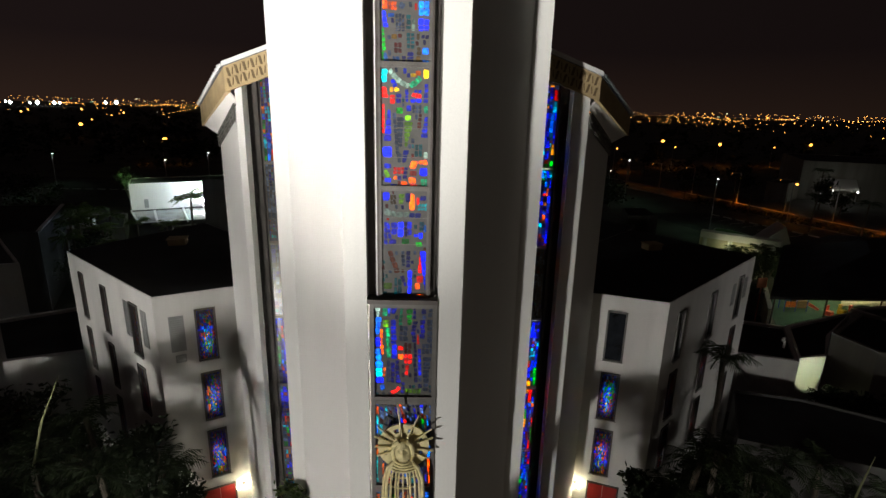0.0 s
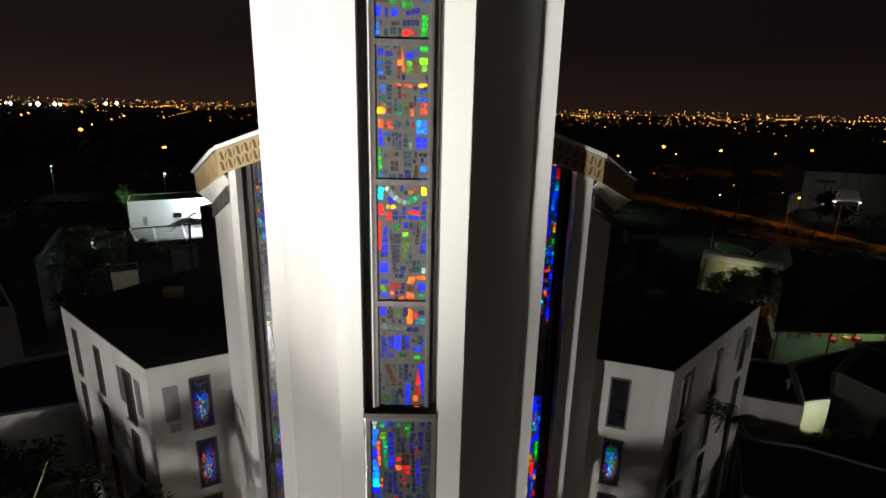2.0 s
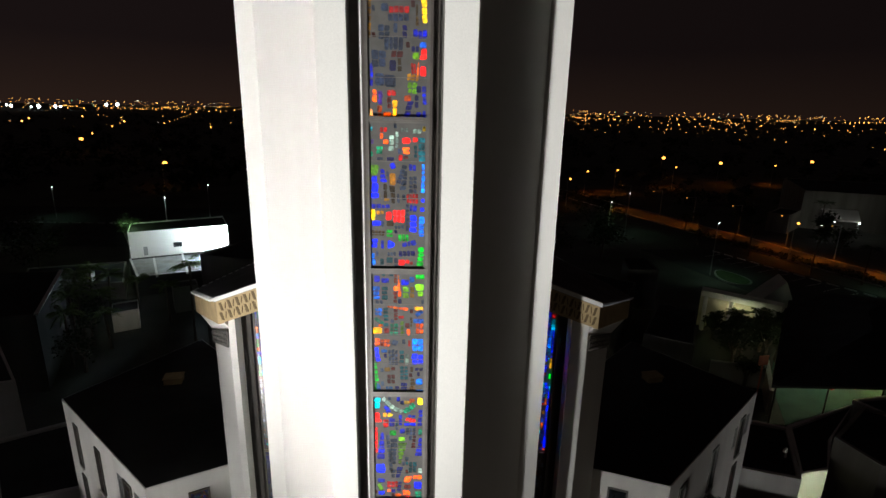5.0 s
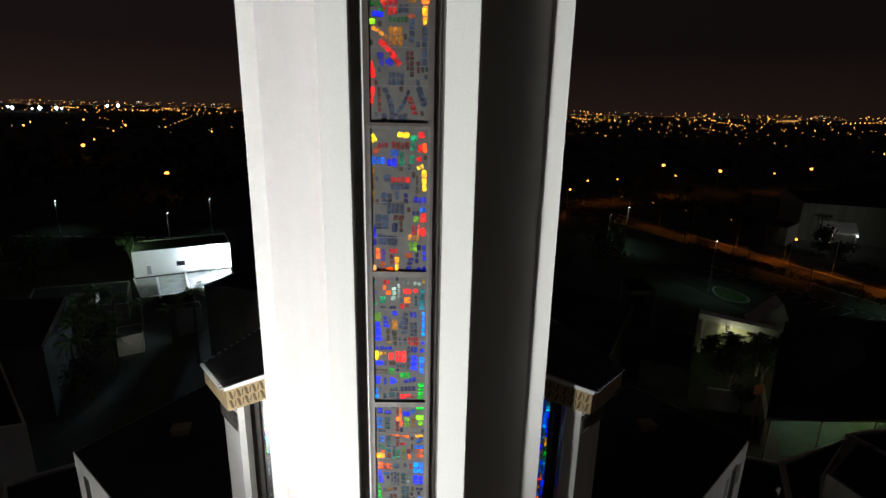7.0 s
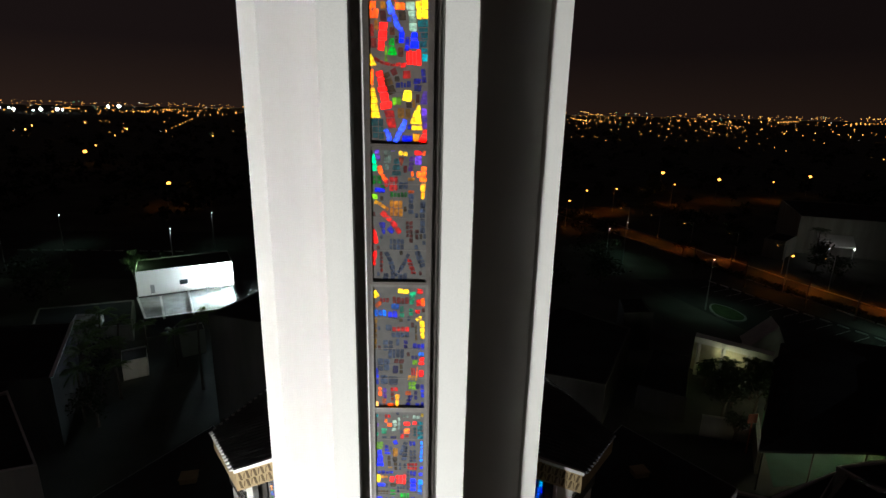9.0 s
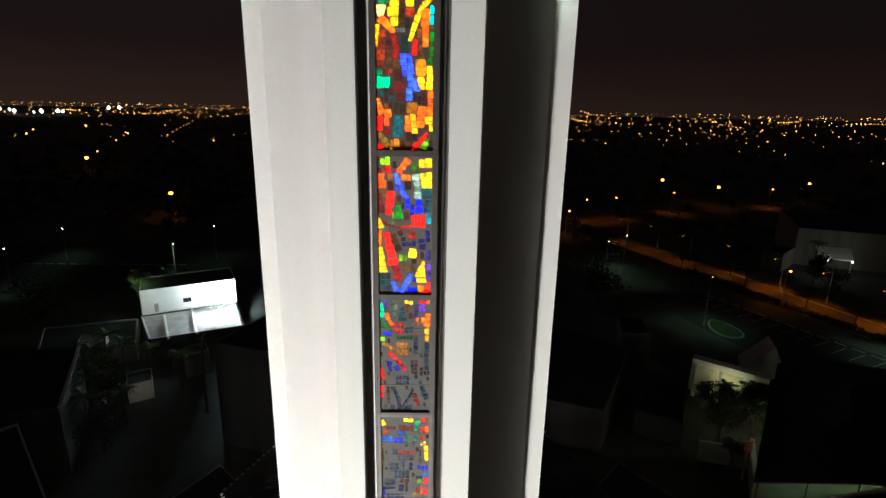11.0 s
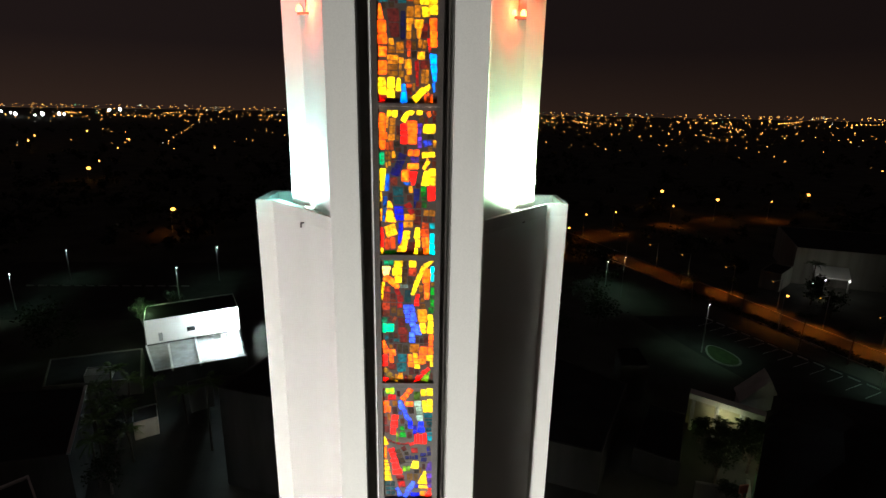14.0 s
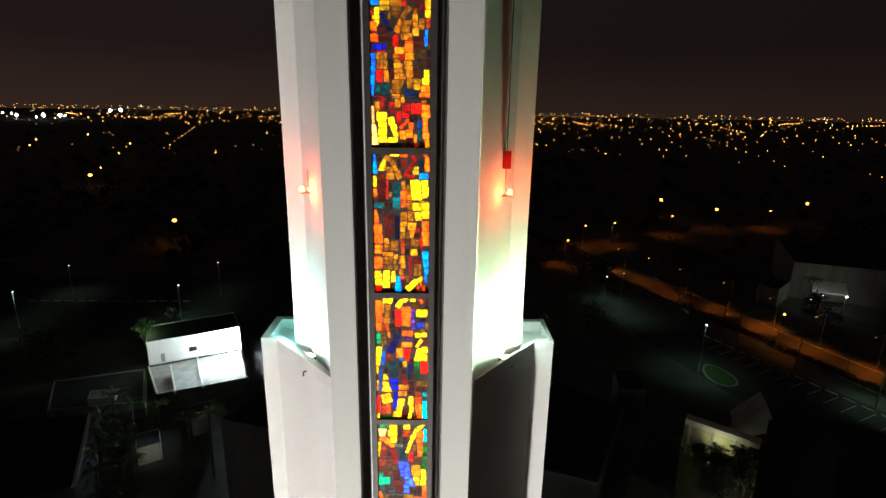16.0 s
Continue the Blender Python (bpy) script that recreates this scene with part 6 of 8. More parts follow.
hook = part("wall_hook", bm, FRAME)
hook.matrix_world = pose(-2.60, 1.64, 39.77, 0, 0, -42)
tagged(hook, "small dark metal hook on the white buttress", "hook")


def beacon(s):
    thing = tagged(empty("obstruction_light"), "twin red obstruction lights on a wall conduit", "obstruction light", "red obstruction lights")
    x, y, z = s * 2.30, 1.66, 44.48
    bm = bmesh.new()
    tube(bm, [(x, y, z + 0.1), (x, y + (0.06 if s > 0 else 0.0), 49 if s > 0 else z + 0.5)], 0.010, 6)
    part("conduit", bm, FRAME_GREY, thing)
    bm = bmesh.new()
    box(bm, x - 0.18, x + 0.16, y - 0.03, y + 0.03, z - 0.06, z - 0.01)
    part("bracket", bm, FRAME, thing)
    for dx in (-0.13, 0.10):
        bm = bmesh.new()
        tube(bm, [(x + dx, y - 0.06, z), (x + dx, y - 0.06, z + 0.07), (x + dx, y - 0.06, z + 0.12)], [0.07, 0.065, 0.03], 10)
        part("lens", bm, RED_GLOW, thing, "glowing red lens")
    if s > 0:
        bm = bmesh.new()
        box(bm, x - 0.09, x + 0.09, y - 0.1, y + 0.02, z + 0.60, z + 1.0)
        soften(bm, 0.015, 1)
        part("junction_box", bm, RED_DOOR, thing, "red junction box")
    lamp("beacon_light", "POINT", pose(x + s * 0.10, y - 0.34, z + 0.08), 46, (1.0, 0.10, 0.03), size=0.06)


beacon(-1)
beacon(1)


# ---------------------------------------------------------------- nave behind the tower
nave = tagged(empty("church_nave"), "white church nave with a tan ornamented gable fascia", "church")
PITCH = 0.37


def roof_z(x, y):
    return 21.30 + PITCH * (6.28 - abs(x)) - 0.075 * (y - 5.18)


def nave_half(s):
    f = lambda pts: [(s * -x, y) for x, y in pts]
    # body walls
    bm = bmesh.new()
    edge = -5.45 if s > 0 else -5.80
    prism(bm, f([(-6.05, 5.36), (edge, 5.30), (edge, 6.1), (-6.3, 6.3)]), 0, 20.75)
    part("pier", bm, STUCCO, nave)
    bm = bmesh.new()
    prism(bm, f([(-6.05, 5.385), (-7.80, 8.15), (-7.0, 12.0), (-6.4, 11.0), (-7.0, 8.3), (-5.9, 6.2)]), 0, 20.0)
    part("side_wall", bm, STUCCO, nave)
    # Dark block: the recess's shade beside the glass is its colour.
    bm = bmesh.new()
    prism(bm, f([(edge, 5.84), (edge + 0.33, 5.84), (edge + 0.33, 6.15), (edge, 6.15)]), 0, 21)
    part("window_reveal", bm, INNER_SHADE, nave)
    bm = bmesh.new()
    prism(bm, f([(-3.84, 5.6), (-2.9, 5.6), (-2.9, 6.2), (-3.84, 6.2)]), 0, 21.8)
    part("inner_pier", bm, STUCCO, nave)
    # roof slab, sloping down outwards
    bm = bmesh.new()
    pts = f([(0, 5.1), (-6.32, 5.12), (-9.02, 9.30), (-7.3, 12.5), (0, 15)])
    lo = [bm.verts.new((x, y, roof_z(x, y) - 0.02)) for x, y in pts]
    hi = [bm.verts.new((x, y, roof_z(x, y) + 0.07)) for x, y in pts]
    bm.faces.new(lo)
    bm.faces.new(hi[::-1])
    for i in range(5):
        j = (i + 1) % 5
        bm.faces.new((lo[i], lo[j], hi[j], hi[i]))
    bmesh.ops.recalc_face_normals(bm, faces=bm.faces)
    roof = part("roof", bm, SLATE, nave, "dark ribbed metal roof")
    for k in range(29):
        y = 5.30 + 0.30 * k
        xe = 6.32 + (y - 5.04) * 2.70 / 4.26 if y < 9.3 else 9.02 - (y - 9.3) * 1.72 / 3.2
        bm = bmesh.new()
        tube(bm, [(s * 0.2, y, roof_z(0.2, y) + 0.10), (s * (xe + 0.05), y, roof_z(xe + 0.05, y) + 0.08)], 0.058, 6)
        part("roof_rib", bm, SLATE, roof)
        # The right side gets no white caps: their absence stands for shade.
        if s > 0:
            continue
        bm = bmesh.new()
        tube(bm, [(s * (xe - 0.08), y, roof_z(xe - 0.08, y) + 0.082), (s * (xe + 0.07), y, roof_z(xe + 0.07, y) + 0.078)], 0.062, 8)
        part("rib_cap", bm, WHITE_METAL, roof, "white rib end")
    # white edge trim along the gable
    def sloped(bm, a, b, dz0, dz1, t, slot=0):
        (xa, ya), (xb, yb) = a, b
        d = Vector((xb - xa, yb - ya)).normalized()
        n = Vector((-d.y, d.x)) * t
        vs = []
        for (x, y) in ((xa, ya), (xb, yb), (xb + n.x, yb + n.y), (xa + n.x, ya + n.y)):
            vs.append((x, y))
        z = [roof_z(xa, ya), roof_z(xb, yb), roof_z(xb, yb), roof_z(xa, ya)]
        lo = [bm.verts.new((s * -x, y, zz + dz0)) for (x, y), zz in zip(vs, z)]
        hi = [bm.verts.new((s * -x, y, zz + dz1)) for (x, y), zz in zip(vs, z)]
        bm.faces.new(lo)
        bm.faces.new(hi[::-1])
        for i in range(4):
            j = (i + 1) % 4
            bm.faces.new((lo[i], lo[j], hi[j], hi[i]))
    bm = bmesh.new()
    sloped(bm, (-6.33, 5.08), (-0.5, 5.08), 0.0, 0.14, 0.12)
    bmesh.ops.recalc_face_normals(bm, faces=bm.faces)
    part("gable_trim", bm, WHITE_METAL, nave, "white metal edge trim")
    bm = bmesh.new()
    sloped(bm, (-6.28, 5.16), (-0.5, 5.16), -0.82, -0.01, 0.2)
    bmesh.ops.recalc_face_normals(bm, faces=bm.faces)
    fascia = part("gable_fascia", bm, TAN, nave, "tan fascia with brown ornament")
    bm = bmesh.new()
    sloped(bm, (-6.29, 5.17), (-8.97, 9.30), -0.82, -0.01, -0.18)
    bmesh.ops.recalc_face_normals(bm, faces=bm.faces)
    part("side_fascia", bm, TAN, nave, "plain tan fascia")
    # slanted ornament bars in two rows
    rng = random.Random(3)
    for k in range(26):
        x = -6.13 + 0.135 * k
        for row in (0, 1):
            zc = roof_z(x, 5.16) - (0.24 if row == 0 else 0.58)
            bm = bmesh.new()
            heavy = k % 2 == 0
            lean = -0.035 if heavy else 0.012
            tall = 0.135 if heavy else 0.115
            wd = 0.042 if heavy else 0.014
            q = [(x - wd - lean, zc - tall), (x + wd - lean, zc - tall), (x + wd + lean, zc + tall), (x - wd + lean, zc + tall)]
            lo = [bm.verts.new((s * -a, 5.156, b)) for a, b in q]
            hi = [bm.verts.new((s * -a, 5.135, b)) for a, b in q]
            bm.faces.new(lo)
            bm.faces.new(hi[::-1])
            for i in range(4):
                bm.faces.new((lo[i], lo[(i + 1) % 4], hi[(i + 1) % 4], hi[i]))
            bmesh.ops.recalc_face_normals(bm, faces=bm.faces)
            part("ornament_bar", bm, BROWN, fascia)
    # soffit and the dark lattice band under it
    bm = bmesh.new()
    pts = f([(-6.27, 5.34), (-8.9, 9.28), (-7.95, 8.3), (-6.02, 5.42)])
    zs = [roof_z(x, y) - 0.80 for x, y in pts[:2]]
    zs += [zs[1] - 0.30, zs[0] - 0.30]
    lo = [bm.verts.new((x, y, z)) for (x, y), z in zip(pts, zs)]
    hi = [bm.verts.new((x, y, z + 0.08)) for (x, y), z in zip(pts, zs)]
    bm.faces.new(lo)
    bm.faces.new(hi[::-1])
    for i in range(4):
        bm.faces.new((lo[i], lo[(i + 1) % 4], hi[(i + 1) % 4], hi[i]))
    bmesh.ops.recalc_face_normals(bm, faces=bm.faces)
    part("soffit", bm, STUCCO, nave)
    bm = bmesh.new()
    a, b = Vector((-6.10, 5.36)), Vector((-7.84, 8.13))
    n = Vector((-(b - a).y, (b - a).x)).normalized()
    za, zb = roof_z(a.x, a.y) - 1.22, roof_z(b.x, b.y) - 1.50
    plate = f([tuple(a), tuple(b), tuple(b + n * 0.03), tuple(a + n * 0.03)])
    lo = [bm.verts.new((x, y, z - 0.58)) for (x, y), z in zip(plate, (za, zb, zb, za))]
    hi = [bm.verts.new((x, y, z)) for (x, y), z in zip(plate, (za, zb, zb, za))]
    bm.faces.new(lo)
    bm.faces.new(hi[::-1])
    for i in range(4):
        bm.faces.new((lo[i], lo[(i + 1) % 4], hi[(i + 1) % 4], hi[i]))
    for k in range(26):
        for row in range(3):
            u = (k + 0.5 + rng.uniform(-0.3, 0.3)) / 26
            p, w = a + (b - a) * u, (b - a).normalized() * rng.uniform(0.02, 0.05)
            z0 = za + (zb - za) * u - 0.58 + 0.05 + 0.17 * row
            prism(bm, f([tuple(p - w), tuple(p + w), tuple(p + w + n * 0.06), tuple(p - w + n * 0.06)]), z0, z0 + rng.uniform(0.04, 0.11))
    bmesh.ops.recalc_face_normals(bm, faces=bm.faces)
    part("stone_band", bm, PEBBLE, nave, "rough dark stone band below the soffit")
    # its own stained-glass strip
    for n in range(7):
        z0, z1 = 0.08 + 3.0 * n, 3.08 + 3.0 * n
        dull = n in ((4, 5) if s > 0 else (4,))
        bm = bmesh.new()
        frame_ring(bm, 0, 1.30, 0, z1 - z0 - 0.02, 0, 0.12, 0.06)
        panel = part("stained_glass_panel", bm, FRAME_GREY, nave, "unlit grey stained-glass panel in the nave wall" if dull else "tall stained-glass panel in the nave wall")
        panel.matrix_world = pose(-5.465 if s > 0 else 3.845, 5.97, z0)
        glazing(panel, 1.18, z1 - z0 - 0.14, 0.06, 0.03, 0.06, 300 + n + (50 if s > 0 else 0), ["smoke"] * 5 + ["deep"] if dull else JEWEL, 0.105, 0.011, EPOXY if dull and s > 0 else EPOXY_DARK, False, 3, None, dim=0.30, tall=1.3, bend=0.12, wedge=0.8, vivid=0.0 if dull else 0.15)
        if dull:
            # Unlit panels: an added plate behind the glass blocks the nave light.
            bm = bmesh.new()
            box(bm, 0.02, 1.28, 0.16, 0.20, 0.0, z1 - z0)
            part("light_block", bm, INNER_SHADE, panel, "added dark plate blocking light behind the glass")
    lamp("nave_light", "AREA", pose(s * -4.63, 7.2, 10.5, 90, 0, 180), 2100 if s < 0 else 800, (1, 0.97, 0.92), sx=1.2, sy=20)


nave_half(1)
nave_half(-1)

# ---------------------------------------------------------------- residential wings
def stained_window(m, w, h, seed, lit, label):
    thing = tagged(empty("stained_glass_window"), label, "window", "wing windows")
    bm = bmesh.new()
    frame_ring(bm, 0, w, 0, h, -0.05, 0.12, 0.075)
    part("window_frame", bm, FRAME_GREY, thing)
    bm = bmesh.new()
    box(bm, -0.05, w + 0.05, -0.10, 0.06, -0.07, -0.003)
    part("window_sill", bm, STUCCO_OLD, thing)
    if lit:
        glazing(thing, w - 0.13, h - 0.13, 0.065, 0.03, 0.065, seed, ["blue", "red", "orange", "green", "sky", "blue", "green", "amber"] if lit > 10 else ["deep", "smoke", "smoke", "wine", "umber", "red"], 0.038, 0.004, EPOXY_DARK, lit > 10, 2, tall=2.8, flame=lit > 10, bend=0.24, wedge=0.8)
        # Added dark plate behind the lamp; its colour stands for the room's shade.
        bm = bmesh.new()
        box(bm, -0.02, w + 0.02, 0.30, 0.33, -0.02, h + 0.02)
        part("backing", bm, INNER_SHADE, thing)
        ob = lamp("window_light", "AREA", m @ pose(w / 2, 0.28, h * 0.42, 90, 0, 180), lit, (1, 0.97, 0.93), sx=w * 0.5, sy=h * 0.5)
    else:
        bm = bmesh.new()
        box(bm, 0.07, w - 0.07, 0.03, 0.05, 0.07, h - 0.07)
        part("pane", bm, DARK_GLASS, thing)
    thing.matrix_world = m
    return thing


def louvre(m, w, h):
    thing = tagged(empty("louvre_shutter"), "grey metal louvre shutter set in the stucco wall", "shutter", "louvre shutters")
    bm = bmesh.new()
    frame_ring(bm, 0, w, 0, h, -0.03, 0.10, 0.05)
    part("shutter_frame", bm, SHUTTER, thing)
    n = 16
    for k in range(n):
        bm = bmesh.new()
        z = 0.05 + (h - 0.1) * k / n
        box(bm, 0.05, w - 0.05, -0.02, 0.02, 0, (h - 0.1) / n * 0.95, pose(0, 0.02, z, 14))
        part("slat", bm, SHUTTER, thing)
    thing.matrix_world = m


def red_door(m, w, h):
    thing = tagged(empty("double_door"), "closed red double door under a wing wall lamp", "door", "red doors")
    bm = bmesh.new()
    frame_ring(bm, -0.06, w + 0.06, -0.06, h + 0.06, -0.04, 0.10, 0.07)
    part("door_frame", bm, FRAME, thing)
    for k in (0, 1):
        bm = bmesh.new()
        x0 = 0.015 + k * w / 2
        box(bm, x0, x0 + w / 2 - 0.02, -0.005, 0.05, 0.01, h)
        for z in (0.25, 1.3):
            box(bm, x0 + 0.12, x0 + w / 2 - 0.14, -0.02, -0.004, z, z + 0.85)
        leaf = part("door_leaf", bm, RED_DOOR, thing)
        bm = bmesh.new()
        xh = w / 2 + (0.08 if k else -0.08)
        tube(bm, [(xh, -0.05, 0.95), (xh, -0.05, 1.2)], 0.015, 6)
        part("handle", bm, POLE, leaf)
    thing.matrix_world = m


def wall_lamp(m, s):
    thing = tagged(empty("wall_lamp"), "lit twin wall lamp beside the red door", "wall lamp", "entrance wall lamps")
    bm = bmesh.new()
    box(bm, -0.30, 0.30, -0.05, 0.0, -0.04, 0.04)
    soften(bm, 0.02, 1)
    part("bracket", bm, FRAME, thing)
    for dx in (-0.22, 0.22):
        bm = bmesh.new()
        bmesh.ops.create_uvsphere(bm, u_segments=12, v_segments=8, radius=0.14, matrix=pose(dx, -0.18, 0))
        part("bulb", bm, WARM_GLOW, thing, "glowing warm bulb")
    thing.matrix_world = m
    lamp("wall_lamp_light", "POINT", m @ pose(0, -0.6, 0.0), 9, (1.0, 0.85, 0.55), size=0.15)


def holed_wall(bm, m, length, z0, z1, holes, thick=0.35):
    """An upright wall slab with openings (x0, x1, z0, z1) that go through it."""
    xs = sorted({0.0, length, *[v for h in holes for v in h[:2]]})
    zs = sorted({z0, z1, *[v for h in holes for v in h[2:]]})
    solid = lambda i, k: 0 <= i < len(xs) - 1 and 0 <= k < len(zs) - 1 and not any(a - 1e-6 <= xs[i] and xs[i + 1] <= b + 1e-6 and c - 1e-6 <= zs[k] and zs[k + 1] <= d + 1e-6 for a, b, c, d in holes)
    verts = {}

    def vert(i, y, k):
        if (i, y, k) not in verts:
            verts[i, y, k] = bm.verts.new(m @ Vector((xs[i], y * thick, zs[k])))
        return verts[i, y, k]
    for i in range(len(xs) - 1):
        for k in range(len(zs) - 1):
            if not solid(i, k):
                continue
            bm.faces.new([vert(i, 0, k), vert(i + 1, 0, k), vert(i + 1, 0, k + 1), vert(i, 0, k + 1)])
            bm.faces.new([vert(i, 1, k + 1), vert(i + 1, 1, k + 1), vert(i + 1, 1, k), vert(i, 1, k)])
            for di, dk, a, b in ((-1, 0, (0, 1), (0, 0)), (1, 0, (1, 0), (1, 1)), (0, -1, (0, 0), (1, 0)), (0, 1, (1, 1), (0, 1))):
                if not solid(i + di, k + dk):
                    p, q = (i + a[0], k + a[1]), (i + b[0], k + b[1])
                    bm.faces.new([vert(p[0], 0, p[1]), vert(p[0], 1, p[1]), vert(q[0], 1, q[1]), vert(q[0], 0, q[1])])


def wing(front, corner, far, back, end_holes, side_holes, s):
    """front: where the end wall meets the nave; corner: its outer corner; far: the end of the long side wall."""
    thing = tagged(empty("residence_wing"), "four-storey white stucco wing with a flat black roof", "building", "residence wings")
    H = 12.34
    plan = [front, corner, far, *back]
    cx, cy = sum(p[0] for p in plan) / len(plan), sum(p[1] for p in plan) / len(plan)

    def inset(d):
        """The plan drawn in by d metres on every side."""
        pts, n = [], len(plan)
        turn = 1 if sum(a[0] * b[1] - b[0] * a[1] for a, b in zip(plan, plan[1:] + plan[:1])) > 0 else -1
        for i in range(n):
            p0, p1, p2 = Vector(plan[i - 1]), Vector(plan[i]), Vector(plan[(i + 1) % n])
            u, w = (p1 - p0).normalized(), (p2 - p1).normalized()
            nu, nw = Vector((-u.y, u.x)) * turn, Vector((-w.y, w.x)) * turn
            b = (nu + nw).normalized()
            pts.append(tuple(p1 + b * d / max(0.3, b.dot(nu))))
        return pts
    ends = (corner, front) if s < 0 else (front, corner)
    sides = (far, corner) if s < 0 else (corner, far)
    for (p, q), holes, name in ((ends, end_holes, "end_wall"), (sides, side_holes, "side_wall")):
        bm = bmesh.new()
        holed_wall(bm, wall_pose(p, q), (Vector(q) - Vector(p)).length, -0.2, H - 0.35, holes)
        bmesh.ops.recalc_face_normals(bm, faces=bm.faces)
        part(name, bm, STUCCO_OLD, thing)
    # Solid core: the dark of the rooms is put into its colour.
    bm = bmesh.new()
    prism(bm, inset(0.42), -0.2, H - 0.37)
    part("interior", bm, INNER_SHADE, thing)
    bm = bmesh.new()
    prism(bm, [far, *back, front, inset(0.41)[0], *[inset(0.41)[i] for i in range(len(plan) - 1, 1, -1)]], -0.2, H - 0.36)
    part("back_wall", bm, STUCCO_OLD, thing)
    ring = inset(0.30)
    bm = bmesh.new()
    for i in range(len(plan)):
        j = (i + 1) % len(plan)
        prism(bm, [plan[i], plan[j], ring[j], ring[i]], H - 0.35, H)
    bmesh.ops.remove_doubles(bm, verts=bm.verts, dist=0.0005)
    part("parapet", bm, STUCCO_OLD, thing)
    bm = bmesh.new()
    prism(bm, inset(0.05), H - 0.34, H + 0.015)
    part("roof", bm, ROOF, thing, "flat black bitumen roof")
    return thing


FLOORS = [(9.10, 11.55), (6.10, 8.52), (3.05, 5.57)]
SIDE_L = ((1.40, 0.62), (4.35, 0.66), (7.75, 0.86))
SIDE_R = ((1.15, 0.80), (5.0, 0.80), (9.0, 0.80))
LW = dict(front=(-7.50, 8.89), corner=(-10.78, 7.11), far=(-18.64, 13.66))
RW = dict(front=(7.60, 8.63), corner=(10.90, 7.44), far=(19.31, 15.10))
wing(LW["front"], LW["corner"], LW["far"], [(-14.5, 21.0), (-7.2, 14.0)],
     [(1.52, 2.32, a + 0.02, b - 0.02) for a, b in FLOORS], [(x + 0.02, x + w - 0.02, a + 0.02, b - 0.02) for a, b in FLOORS for x, w in SIDE_L], -1)
wing(RW["front"], RW["corner"], RW["far"], [(14.5, 21.5), (7.2, 14.0)],
     [(1.07, 1.89, a + 0.12, b + 0.08) for a, b in FLOORS], [(x + 0.02, x + w - 0.02, a + 0.07, b + 0.03) for a, b in FLOORS for x, w in SIDE_R], 1)
ml = wall_pose(LW["corner"], LW["front"])
mr = wall_pose(RW["front"], RW["corner"])
for i, (z0, z1) in enumerate(FLOORS):
    stained_window(ml @ pose(1.50, -0.01, z0), 0.84, z1 - z0, 500 + i, 22, "lit stained-glass window in a grey frame, jewel colours")
    stained_window(mr @ pose(1.05, -0.01, z0 + 0.1), 0.86, z1 - z0, 510 + i, 0 if i == 0 else 28, "lit stained-glass window in a grey frame, jewel colours" if i else "dark unlit window in a pale grey frame")
louvre(ml @ pose(0.50, 0, 9.75), 0.58, 1.62)
bm = bmesh.new()
frame_ring(bm, 0, 0.42, 0, 0.36, -0.03, 0.06, 0.04)
for k in range(5):
    box(bm, 0.04, 0.38, -0.02, 0.02, 0.05 + 0.06 * k, 0.09 + 0.06 * k)
vent = part("wall_vent", bm, SHUTTER)
vent.matrix_world = ml @ pose(0.62, 0, 9.22)
tagged(vent, "small grey metal vent grille below the shutter", "vent")
red_door(ml @ pose(1.10, -0.02, 0.02), 1.36, 2.40)
red_door(mr @ pose(1.05, -0.02, 0.02), 1.36, 2.60)
wall_lamp(ml @ pose(2.85, 0, 2.25), -1)
wall_lamp(mr @ pose(0.42, 0, 2.42), 1)
# long side walls
sl = wall_pose(LW["far"], LW["corner"])
sr = wall_pose(RW["corner"], RW["far"])
for i, (z0, z1) in enumerate(FLOORS):
    for k, (s0, w) in enumerate(SIDE_L):
        stained_window(sl @ pose(s0, -0.01, z0), w, z1 - z0, 600 + 10 * i + k, 6 if k < 2 else 2, "narrow stained-glass window, dimly lit")
    for k, (s0, w) in enumerate(SIDE_R):
        stained_window(sr @ pose(s0, -0.01, z0 + 0.05), w, z1 - z0, 700 + 10 * i + k, 7 if i else 0, "narrow stained-glass window, dimly lit" if i else "dark tall window in a pale grey frame")
louvre(sl @ pose(7.05, 0, 9.75), 0.52, 1.7)
louvre(sl @ pose(8.90, 0, 9.75), 0.52, 1.7)
louvre(sr @ pose(8.2, 0, 10.1), 0.5, 1.2)
louvre(sr @ pose(10.1, 0, 10.1), 0.5, 1.2)


def roof_hatch(x, y):
    bm = bmesh.new()
    box(bm, -0.45, 0.45, -0.35, 0.35, 0, 0.32)
    box(bm, -0.50, 0.50, -0.40, 0.40, 0.32, 0.38)
    soften(bm, 0.015, 1)
    ob = part("roof_hatch", bm, TAN)
    ob.matrix_world = pose(x, y, 12.35, 0, 0, 12)
    tagged(ob, "small tan hatch on the flat black roof", "roof hatch", "roof hatches")


roof_hatch(-13.66, 15.5)
roof_hatch(13.75, 16.3)

# low wall beside the left wing
bm = bmesh.new()
prism(bm, [(-23.4, 14.7), (-18.3, 14.1), (-18.2, 14.4), (-23.3, 15.0)], 0, 5.0)
ob = tagged(part("garden_wall", bm, STUCCO_OLD), "white stucco garden wall joined to the wing", "wall")


